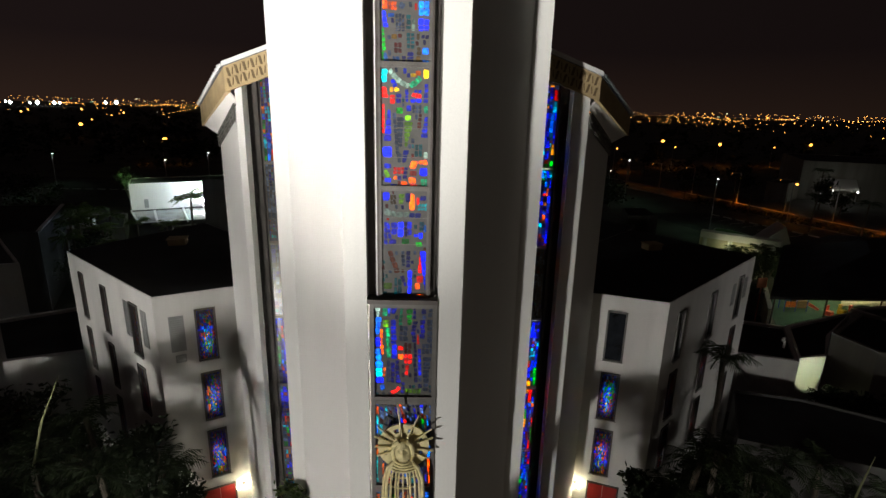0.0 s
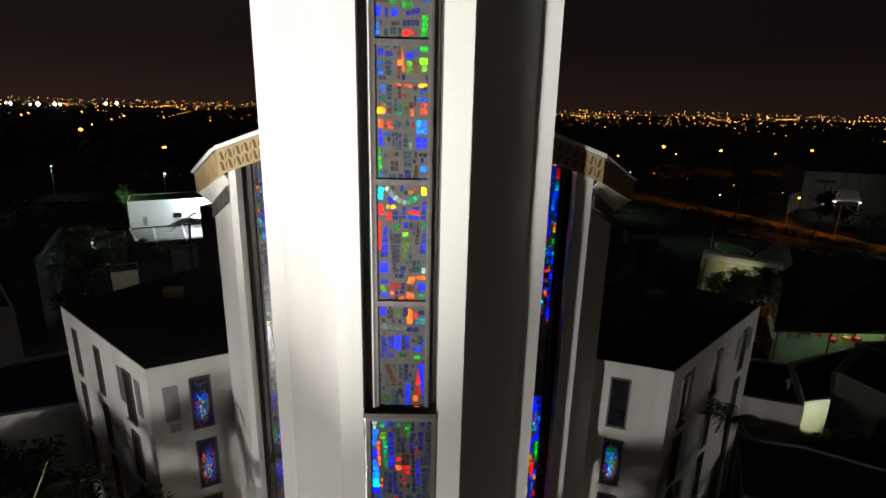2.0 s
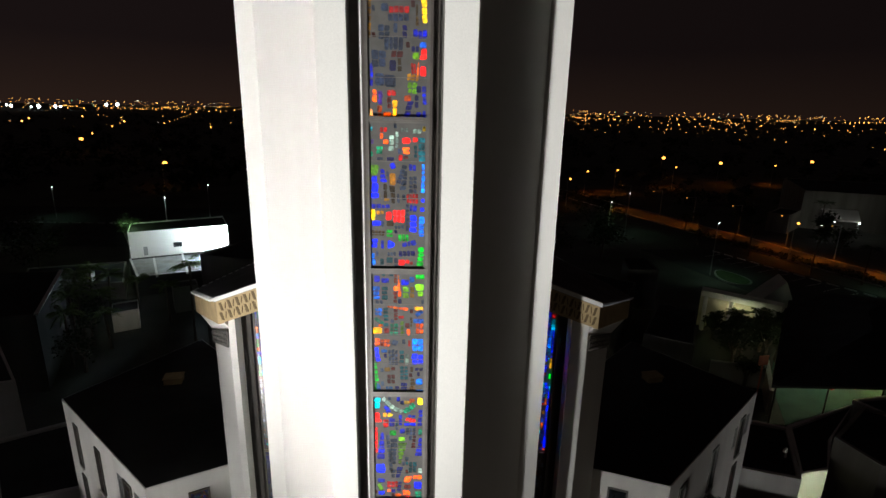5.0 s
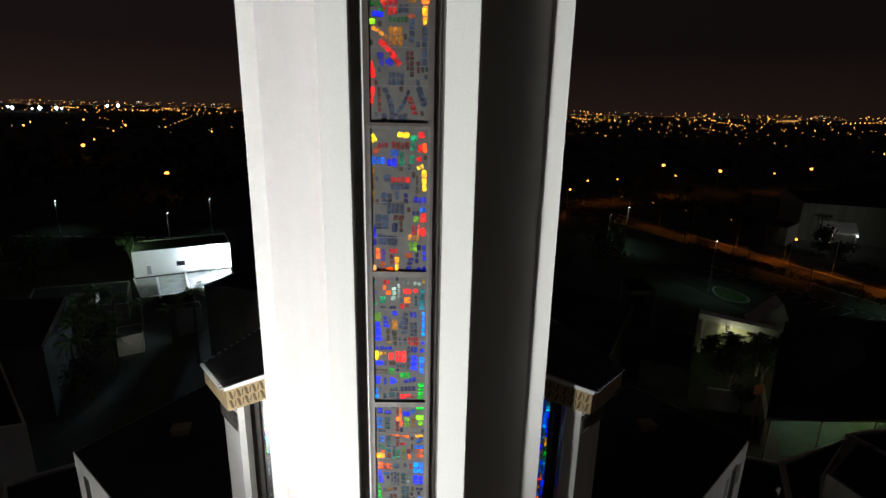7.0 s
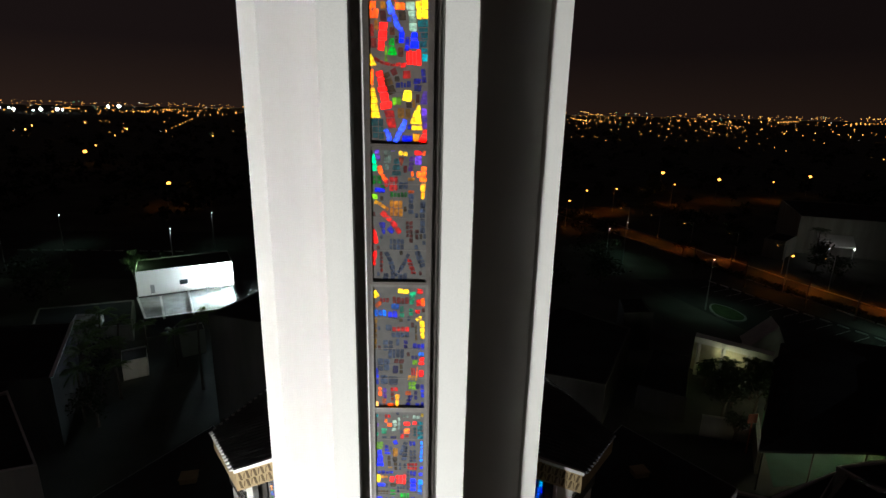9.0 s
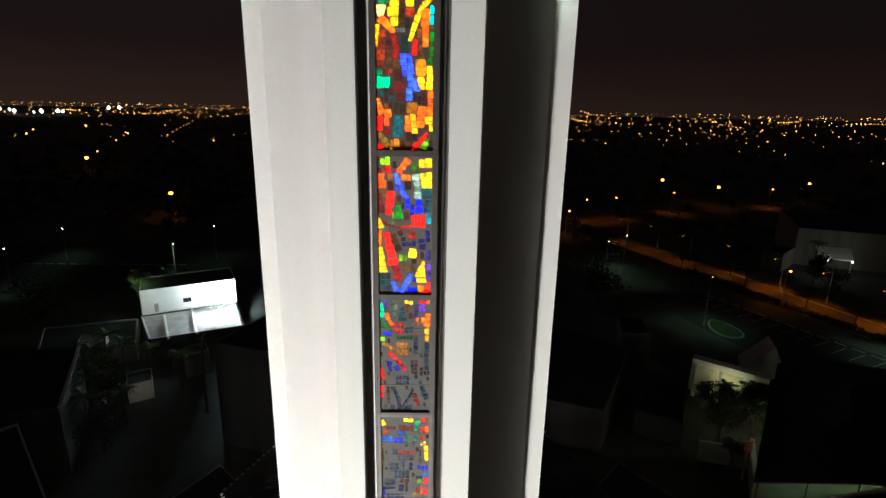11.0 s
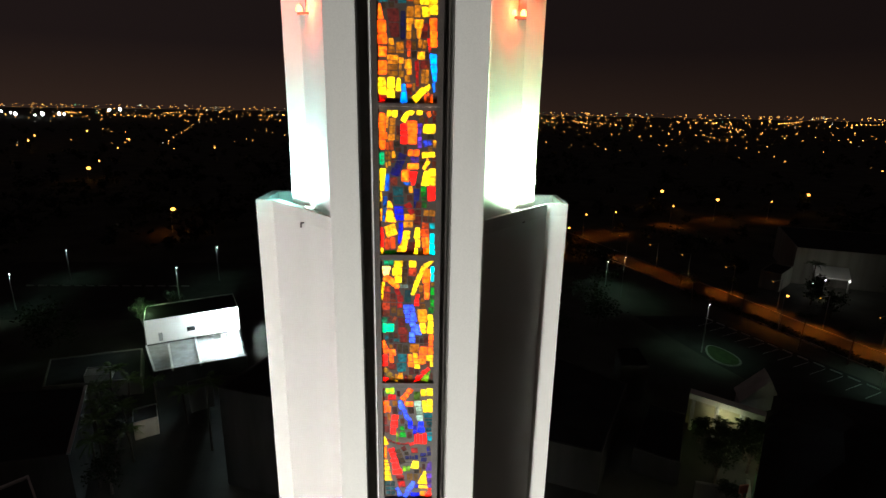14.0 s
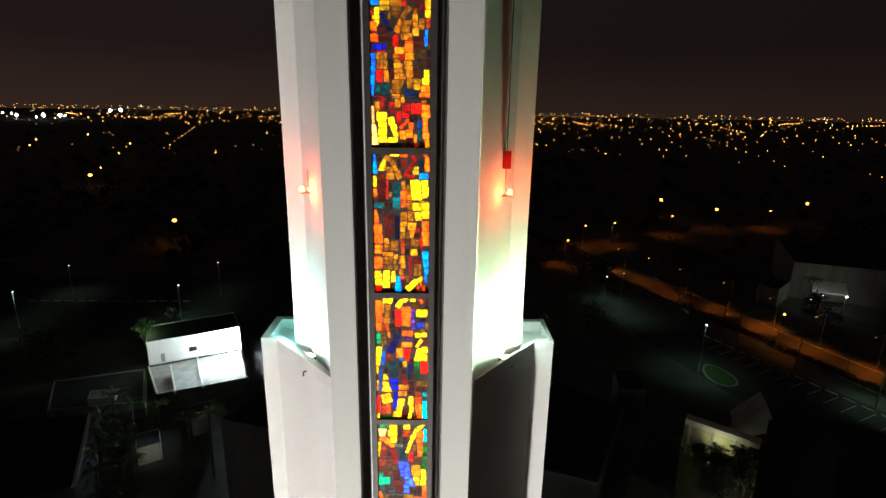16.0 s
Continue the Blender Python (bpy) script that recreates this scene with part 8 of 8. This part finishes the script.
for f in ((0, 1, 2), (5, 4, 3), (0, 2, 5, 3), (2, 1, 4, 5), (1, 0, 3, 4)):
    bm.faces.new([v[i] for i in f])
part("gable", bm, STUCCO_OLD, hut)
bm = bmesh.new()
prism(bm, [(45.0, 54.6), (51.0, 56.4), (52.2, 59.8), (46.4, 58.0)], -0.1, 2.6)
part("wall", bm, STUCCO_OLD, hut)

# playground
bm = bmesh.new()
prism(bm, [(33.4, 30.0), (37.4, 38.6), (42.0, 44.8), (47.2, 43.1), (55.0, 42.7), (54.0, 32.0), (44.0, 31.0)], 0.004, 0.03)
tagged(part("playground", bm, surface("green_rubber_mat", (0.045, 0.11, 0.07), 0.9, scale=0.5, vary=0.2)), "green rubber playground surface", "playground", kind="structure")
lamp("playground_light", "POINT", pose(40.4, 36.5, 4.3), 240, (1.0, 1.0, 0.72), size=0.15)
lamp("playground_light", "POINT", pose(47.2, 38.4, 3.4), 640, (1.0, 0.86, 0.42), size=0.15)
ORANGE_PLASTIC = surface("orange_plastic", (0.75, 0.16, 0.02), 0.4, scale=2, vary=0.1)
RED_PLASTIC = surface("red_plastic", (0.70, 0.05, 0.03), 0.4, scale=2, vary=0.1)
BLUE_PLASTIC = surface("blue_plastic", (0.05, 0.12, 0.5), 0.4, scale=2, vary=0.1)
YELLOW_PLASTIC = surface("yellow_plastic", (0.75, 0.45, 0.03), 0.4, scale=2, vary=0.1)
play = tagged(empty("playhouse"), "orange and brown climbing house with a red slide", "playhouse")
for x in (0, 1.6, 3.2):
    for y in (0, 1.2):
        bm = bmesh.new()
        tube(bm, [(x, y, 0), (x, y, 1.9)], 0.06, 6)
        part("post", bm, BLUE_PLASTIC, play)
for k in range(9):
    bm = bmesh.new()
    box(bm, 0.1 + 0.17 * k, 0.2 + 0.17 * k, -0.02, 0.03, 0.7, 1.3)
    part("baluster", bm, ORANGE_PLASTIC, play)
bm = bmesh.new()
box(bm, 0, 1.6, -0.03, 0.04, 1.3, 1.38)
box(bm, 0, 1.6, -0.03, 0.04, 0.64, 0.70)
part("railing", bm, ORANGE_PLASTIC, play)
bm = bmesh.new()
box(bm, 1.65, 3.2, 0, 1.2, 0.5, 1.5)
soften(bm, 0.05, 2)
part("cabin", bm, BROWN, play)
bm = bmesh.new()
side = [(3.2, 1.0), (5.0, 0.12), (5.0, 0.22), (3.2, 1.14)]
near, far = [bm.verts.new((x, 0.2, z)) for x, z in side], [bm.verts.new((x, 1.0, z)) for x, z in side]
bm.faces.new(near)
bm.faces.new(far[::-1])
for k in range(4):
    bm.faces.new((near[k], far[k], far[(k + 1) % 4], near[(k + 1) % 4]))
for y in (0.15, 1.0):
    tube(bm, [(3.2, y, 1.3), (4.0, y, 0.95), (5.0, y, 0.35)], 0.09, 6)
part("slide", bm, RED_PLASTIC, play)
play.matrix_world = pose(38.5, 37.7, 0.03, 0, 0, -2) @ Matrix.Diagonal((0.74, 0.8, 0.8, 1))
for x, y, mat, lab in ((42.7, 36.8, RED_PLASTIC, "red plastic toy seat"), (44.4, 37.2, YELLOW_PLASTIC, "yellow plastic spring toy"), (45.4, 37.0, RED_PLASTIC, "red plastic toy seat")):
    bm = bmesh.new()
    box(bm, -0.3, 0.3, -0.3, 0.3, 0, 0.45)
    box(bm, -0.3, 0.3, 0.2, 0.3, 0.45, 1.0)
    soften(bm, 0.06, 2)
    ob = part("toy_seat", bm, mat)
    ob.matrix_world = pose(x, y, 0.03, 0, 0, 25)
    tagged(ob, lab, "toy")
fence = tagged(empty("picket_fence"), "white picket fence behind the playground", "fence")
for k in range(38):
    bm = bmesh.new()
    box(bm, -0.06, 0.06, -0.02, 0.02, 0.05, 1.7)
    ob = part("picket", bm, WHITE_METAL, fence)
    ob.matrix_world = pose(46.2 + 0.18 * k, 39.55 - 0.01 * k, 0.03)
for z in (0.4, 1.4):
    bm = bmesh.new()
    box(bm, 46.1, 53.0, 39.3, 39.36, z, z + 0.1)
    part("rail", bm, WHITE_METAL, fence)
bm = bmesh.new()
box(bm, -0.5, 0.5, -0.06, 0.06, 2.2, 3.2)
box(bm, -0.05, 0.05, -0.05, 0.05, -1.4, 2.2)
sign = part("sign", bm, surface("salmon_board", (0.75, 0.22, 0.14), 0.5, scale=2, vary=0.1))
sign.matrix_world = pose(33.7, 35.0, 1.4, 0, 0, 10)
tagged(sign, "plain salmon-red sign board on a post", "sign")

# ---------------------------------------------------------------- road, car park, poles
def strip(name, left, right, z, mat, label, cat):
    bm = bmesh.new()
    a = [bm.verts.new((x, y, z)) for x, y in left]
    b = [bm.verts.new((x, y, z)) for x, y in right]
    for i in range(len(left) - 1):
        bm.faces.new((a[i], b[i], b[i + 1], a[i + 1]))
    bmesh.ops.recalc_face_normals(bm, faces=bm.faces)
    for f in bm.faces:
        if f.normal.z < 0:
            f.normal_flip()
    return tagged(part(name, bm, mat), label, cat, kind="structure")


ROAD = [(26, 215), (38, 174), (49.5, 144), (58, 122), (66, 101), (69.6, 89), (73.2, 80), (77.6, 68.5), (88, 46), (107, 15)]
far_side = []
for k, q in enumerate(ROAD):
    d = (Vector(ROAD[min(k + 1, len(ROAD) - 1)]) - Vector(ROAD[max(k - 1, 0)])).normalized()
    far_side.append((q[0] - d.y * 8.4, q[1] + d.x * 8.4))
strip("road", ROAD, far_side, 0.012, ASPHALT, "asphalt road under orange street lamps", "road")
for edge, inset in ((ROAD, -0.3), (far_side, 0.3)):
    bm = bmesh.new()
    for p, q in zip(edge, edge[1:]):
        d = (Vector(q) - Vector(p)).normalized()
        n = Vector((-d.y, d.x)) * inset
        prism(bm, [p, q, tuple(Vector(q) + n), tuple(Vector(p) + n)], -0.02, 0.14)
    tagged(part("kerb", bm, CONCRETE), "pale concrete kerb along the road", "kerb", kind="structure")
strip("car_park", [(44, 92), (50, 72), (56, 56), (64, 42)], [(59, 92.5), (65, 81), (73, 64.5), (82, 46)], 0.010, ASPHALT, "dark asphalt car park with white stall lines", "car park")
strip("car_park", [(-112, 86), (-112, 110), (-112, 126)], [(-34, 88), (-34, 112), (-34, 128)], 0.010, ASPHALT, "dark asphalt car park", "car park")
p0, p1 = Vector((59.4, 90.6)), Vector((74.5, 58.0))
d = (p1 - p0).normalized()
n = Vector((d.y, -d.x))
for k in range(13):
    c = p0 + d * (2.75 * k)
    bm = bmesh.new()
    box(bm, -0.9, 0.9, -0.09, 0.09, 0, 0.12)
    soften(bm, 0.02, 1)
    ob = part("wheel_stop", bm, PAINT_LINE)
    ob.matrix_world = pose(c.x, c.y, 0.012, 0, 0, math.degrees(math.atan2(d.y, d.x)))
    tagged(ob, "white concrete wheel stop in the car park", "wheel stop", "wheel stops")
    c2 = c + d * 1.37 + n * 2.8
    bm = bmesh.new()
    box(bm, -2.3, 2.3, -0.05, 0.05, 0.014, 0.018)
    ob = part("stall_line", bm, PAINT_LINE)
    ob.matrix_world = pose(c2.x, c2.y, 0, 0, 0, math.degrees(math.atan2(n.y, n.x)))
    tagged(ob, "white painted parking stall line", "marking", "stall lines", "structure")
for k in range(14):
    bm = bmesh.new()
    box(bm, -0.9, 0.9, -0.09, 0.09, 0, 0.12)
    ob = part("wheel_stop", bm, PAINT_LINE)
    ob.matrix_world = pose(-96 + 2.8 * k, 107 + 0.06 * k, 0.012)
    tagged(ob, "white concrete wheel stop in the far car park", "wheel stop", "wheel stops")
# planted island with a pale kerb
bm = bmesh.new()
pts = [(53.0 + (2.5 - 0.6 * math.sin(a)) * math.cos(a), 73.8 + 4.1 * math.sin(a)) for a in (2 * math.pi * k / 24 for k in range(24))]
prism(bm, pts, 0.0, 0.16)
island = tagged(part("kerb_island", bm, CONCRETE), "oval planted island with a pale kerb", "kerb")
bm = bmesh.new()
prism(bm, [(53.0 + (x - 53.0) * 0.86, 73.8 + (y - 73.8) * 0.91) for x, y in pts], 0.16, 0.2)
part("lawn", bm, surface("lawn", (0.06, 0.11, 0.03), 0.95, scale=1.5, vary=0.3), island)


def pole(x, y, h, mat, label, light=0, colour=(1, 1, 1), arm=0.9, rot=0, size=0.35, wide=125, kind="street_lamp"):
    thing = tagged(empty(kind), label, "street lamp", "street lamps")
    bm = bmesh.new()
    tube(bm, [(0, 0, -0.1), (0, 0, h * 0.6), (0, 0, h)], [0.11, 0.085, 0.06], 8)
    part("pole", bm, POLE, thing)
    bm = bmesh.new()
    tube(bm, [(0, 0, h - 0.05), (arm * 0.5, 0, h + 0.08), (arm, 0, h + 0.1)], 0.04, 6)
    part("arm", bm, POLE, thing)
    bm = bmesh.new()
    box(bm, arm - size * 0.3, arm + size * 0.3, -size * 0.25, size * 0.25, h + size * 0.4, h + size * 0.4 + 0.12)
    soften(bm, 0.04, 1)
    part("head", bm, FRAME_GREY, thing)
    bm = bmesh.new()
    bmesh.ops.create_uvsphere(bm, u_segments=10, v_segments=6, radius=size * 0.55, matrix=pose(arm, 0, h) @ Matrix.Diagonal((1, 0.9, 0.8, 1)))
    part("lens", bm, mat, thing, "glowing lens")
    thing.matrix_world = pose(x, y, 0, 0, 0, rot)
    if light:
        lamp("street_light", "SPOT", pose(x, y, 0, 0, 0, rot) @ pose(arm, 0, h - 0.45), light, colour, cone=wide, blend=1.0, size=0.25)


SODIUM = (1.0, 0.22, 0.012)
for x, y, h, pw, sz in ((-89.1, 162.0, 8.1, 2500, 1.3), (101.6, 217.0, 8.4, 2500, 1.4), (114.2, 193.4, 8.8, 2200, 1.2), (164.9, 212.4, 8.4, 0, 1.2), (70.6, 85.0, 7.5, 500, 0.5), (-194.6, 281.3, 7.0, 0, 1.9)):
    pole(x, y, h, ORANGE_GLOW, "lit orange sodium street lamp on a steel pole", pw, SODIUM, 0.9, 20, sz)
# Unseen lamps spaced so that the road's orange pools of light join.
for x, y, h, pw in ((58.5, 138.0, 7.0, 1500), (63.5, 128.0, 7.0, 1300), (67.8, 118.0, 7.0, 1500), (73.6, 107.5, 7.0, 1900), (78.2, 97.0, 7.0, 2600), (81.4, 87.0, 7.0, 2200), (85.2, 77.0, 7.0, 2200), (91.0, 64.0, 7.0, 2400)):
    pole(x, y, h, ORANGE_GLOW, "lit orange sodium street lamp on a steel pole", pw, SODIUM, 3.4, 205, 0.16, 84)
for x, y, h, pw in ((40.8, 141.7, 8.0, 700), (52.2, 162.9, 8.0, 1000), (64.2, 168.2, 8.0, 700), (91.1, 182.0, 8.0, 800), (137.8, 195.6, 8.0, 800)):
    pole(x, y, h, ORANGE_GLOW, "lit orange sodium street lamp on a steel pole", pw, SODIUM, 0.9, 20, 0.6, 115)
GREENISH = (0.62, 1.0, 0.70)
for x, y, h, pw in ((45.0, 103.7, 9.8, 300), (43.7, 111.3, 6.5, 260), (50.0, 75.2, 9.4, 380), (73.2, 63.0, 7.2, 420), (-86.9, 91.1, 8.2, 260), (-89.4, 111.5, 7.6, 260), (-55.1, 95.9, 8.4, 620), (-53.3, 112.6, 8.5, 200)):
    pole(x, y, h, WHITE_GLOW, "tall car-park pole with a small white light", pw, GREENISH, 0.15, 0, 0.20)

# clipped hedge between the car park and the road
hv, hf = [], []
hrng = random.Random(5)
for k in range(60):
    u = k / 59
    leafy(hv, hf, (62.0 + 17.0 * u + hrng.gauss(0, 0.2), 107.0 - 41.0 * u + hrng.gauss(0, 0.2), 0.7), 0.9, 34, hrng, 0.35)
tagged(raw("hedge", hv, hf, LEAF_DARK), "low dark hedge between the car park and the road", "hedge", kind="stuff")

# big pale building beyond the road
big = flat_building([(94.0, 116.0), (128.0, 103.0), (140.0, 130.0), (106.0, 142.0)], 9.6, "large pale warehouse-like building beyond the road", PLASTER_PALE)
flat_building([(86.0, 108.5), (93.6, 115.4), (90.6, 119.0), (83.0, 112.0)], 4.6, "long low building beside the warehouse", PLASTER_PALE)
canopy = tagged(empty("entrance_canopy"), "white slanting canopy over the lit entrance", "canopy")
bm = bmesh.new()
v = [bm.verts.new(q) for q in ((96.6, 111.2, 3.0), (103.6, 108.4, 3.0), (104.8, 111.4, 5.2), (97.8, 114.2, 5.2), (96.6, 111.2, 3.3), (103.6, 108.4, 3.3), (104.8, 111.4, 5.5), (97.8, 114.2, 5.5))]
for q in ((3, 2, 1, 0), (4, 5, 6, 7), (0, 1, 5, 4), (1, 2, 6, 5), (2, 3, 7, 6), (3, 0, 4, 7)):
    bm.faces.new([v[i] for i in q])
part("canopy_slab", bm, STUCCO, canopy)
for x, y in ((97.0, 111.3), (103.4, 108.8)):
    bm = bmesh.new()
    tube(bm, [(x, y, -0.05), (x, y, 3.1)], 0.1, 8)
    part("post", bm, STUCCO, canopy)
for x, y, z, pw in ((97.2, 108.5, 3.2, 48), (93.5, 107.5, 2.6, 34), (103.0, 108.0, 3.0, 14)):
    thing = tagged(empty("entrance_lamp"), "small white lamp at a lit entrance", "lamp", "entrance lamps")
    bm = bmesh.new()
    bmesh.ops.create_uvsphere(bm, u_segments=10, v_segments=6, radius=0.17, matrix=pose(x, y, z))
    part("bulb", bm, WHITE_GLOW, thing, "glowing globe")
    bm = bmesh.new()
    tube(bm, [(x, y, -0.05), (x, y, z - 0.3)], 0.06, 6)
    part("post", bm, POLE, thing)
    lamp("entrance_light", "POINT", pose(x, y - 0.9, z + 0.6), pw, (1.0, 0.97, 0.85), size=0.2)

# ---------------------------------------------------------------- trees further out
for k, (x, y, h, c) in enumerate([(-27.4, 46.3, 9.6, 2.7), (-33.2, 52.0, 4.8, 2.3), (-41.8, 53.7, 5.6, 2.6), (-38.4, 47.5, 5.2, 2.5), (-46.0, 56.5, 5.4, 2.6), (-39.4, 56.0, 4.2, 2.2), (-41.2, 47.4, 7.6, 2.6), (-38.6, 42.5, 7.0, 2.6), (-44.0, 50.5, 6.2, 2.4), (-36.0, 44.0, 4.4, 2.2), (-37.4, 39.6, 6.2, 2.4), (-40.0, 45.2, 7.0, 2.5), (37.4, 46.0, 4.4, 2.0), (40.2, 45.2, 4.8, 2.0),
                                  (58.0, 96.0, 6.5, 2.6), (66.0, 96.0, 7.0, 2.6), (64.5, 88.0, 6.8, 2.6), (69.0, 76.5, 6.5, 2.4), (74.0, 71.0, 6.4, 2.4), (92.0, 106.0, 8.0, 2.8)]):
    palm(x, y, h, c, 900 + k, fronds=13 if y > 60 else 18, leaf=LEAF_LIT if x < 0 else None)
for k, (x, y, h, r) in enumerate([(33.2, 36.5, 4.0, 1.6), (34.0, 40.5, 5.4, 1.8), (-13.4, 1.4, 5.4, 2.4), (-16.6, 4.2, 5.6, 2.6), (-41.6, 50.0, 5.6, 2.4), (-38.4, 44.6, 6.0, 2.4), (-35.4, 38.6, 5.0, 2.2), (-20.3, 11.0, 4.9, 2.2), (-23.0, 10.6, 4.6, 2.4), (-17.8, 10.4, 4.0, 1.9), (36.2, 48.6, 3.6, 1.6), (38.0, 45.8, 4.6, 1.7), (40.4, 45.4, 4.6, 1.7), (42.4, 44.4, 5.6, 1.6), (37.0, 43.6, 5.0, 2.0), (39.2, 42.6, 5.0, 2.0), (35.2, 42.2, 5.0, 1.9), (40.8, 43.0, 5.2, 1.8), (26.5, 16.4, 2.4, 1.2), (28.0, 16.6, 2.7, 1.3), (30.4, 15.8, 2.4, 1.3), (-51.2, 75.2, 10.4, 1.7), (-56.5, 94.5, 3.2, 2.6), (80.0, 118.0, 6.5, 3.6), (88.0, 100.0, 6.0, 3.2), (108.0, 98.0, 8.0, 4.4), (116.0, 96.0, 8.5, 4.8),
                                  (62.0, 110.0, 5.5, 2.8), (86.5, 92.0, 5.0, 2.8), (93.0, 83.0, 5.2, 3.0), (97.0, 72.0, 5.0, 3.2), (102.0, 88.0, 6.0, 3.6), (-62.0, 44.0, 8.0, 4.5), (-70.0, 60.0, 8.5, 5.0), (-66.0, 74.0, 7.5, 4.5), (22.0, 78.0, 8.0, 4.8), (34.0, 86.0, 7.5, 4.5), (14.0, 90.0, 8.0, 5.0), (78.0, 60.0, 3.5, 2.0), (86.0, 54.0, 3.6, 2.2)]):
    tree(x, y, h, r, 950 + k, (1500 if y < 12 or 35 < x < 43 else 620) if r < 3 else 1000, 0.22 if r < 3 else 0.4)
lamp("tree_light", "POINT", pose(-50.0, 73.6, 7.6), 150, (0.6, 1.0, 0.45), size=0.15)
# shrubs and small trees hard by the church
for k, (x, y, h, r) in enumerate([(-21.4, 1.2, 3.0, 1.5), (-19.6, 1.8, 3.3, 1.6), (-17.9, 1.4, 3.1, 1.5), (-22.8, 3.0, 3.0, 1.5), (-16.4, 2.0, 2.9, 1.4)]):
    tree(x, y, h, r, 1985 + k, 1500, 0.2, "low dense dark shrub in the church garden")
tree(-4.25, 2.2, 9.0, 0.95, 981, 1600, 0.14, "slender lit green shrub at the foot of the tower", LEAF_LIT)
for k, (x, y, h, r) in enumerate([(-11.0, 5.2, 8.4, 1.5), (-12.2, 5.0, 7.2, 1.5), (-10.2, 5.0, 6.4, 1.2), (13.4, 6.2, 6.2, 1.4), (15.0, 6.0, 6.0, 1.4), (10.2, 5.4, 6.2, 1.1)]):
    tree(x, y, h, r, 985 + k, 1500, 0.17, "dense dark tree close to the white wing")
# street trees between the car park, the road and the far lamps
v, f = [], []
rng = random.Random(31)
for _ in range(150):
    x, y = rng.uniform(14, 150), rng.uniform(58, 225)
    road_x = 30 + 50 * (215 - y) / 148
    near_road = -4 < x - road_x < 13
    if near_road or (y < 112 and x < road_x + 14) or (88 < x < 145 and 98 < y < 145) or (72 < x < 96 and 100 < y < 124):
        continue
    r = rng.uniform(2.2, 3.8)
    leafy(v, f, (x, y, 0.62 * r + 0.6), r, 150, rng, 0.55)
tagged(raw("street_trees", v, f, LEAF_DARK), "dark rounded street trees beside the lamp-lit road", "trees", kind="stuff")
v, f = [], []
rng = random.Random(77)
for _ in range(800):
    az, dist = radians(rng.uniform(-50, 50)), 10 ** rng.uniform(2.08, 3.1)
    x, y = dist * math.sin(az), dist * math.cos(az)
    if 20 < x < 130 and y < 225 or -115 < x < -25 and y < 135:
        continue
    r = rng.uniform(3.0, 6.0)
    leafy(v, f, (x, y, rng.uniform(3.0, 7.0)), r, 45, rng, 1.4)
tagged(raw("far_trees", v, f, LEAF_DARK), "dark scattered trees across the town", "trees", kind="stuff")
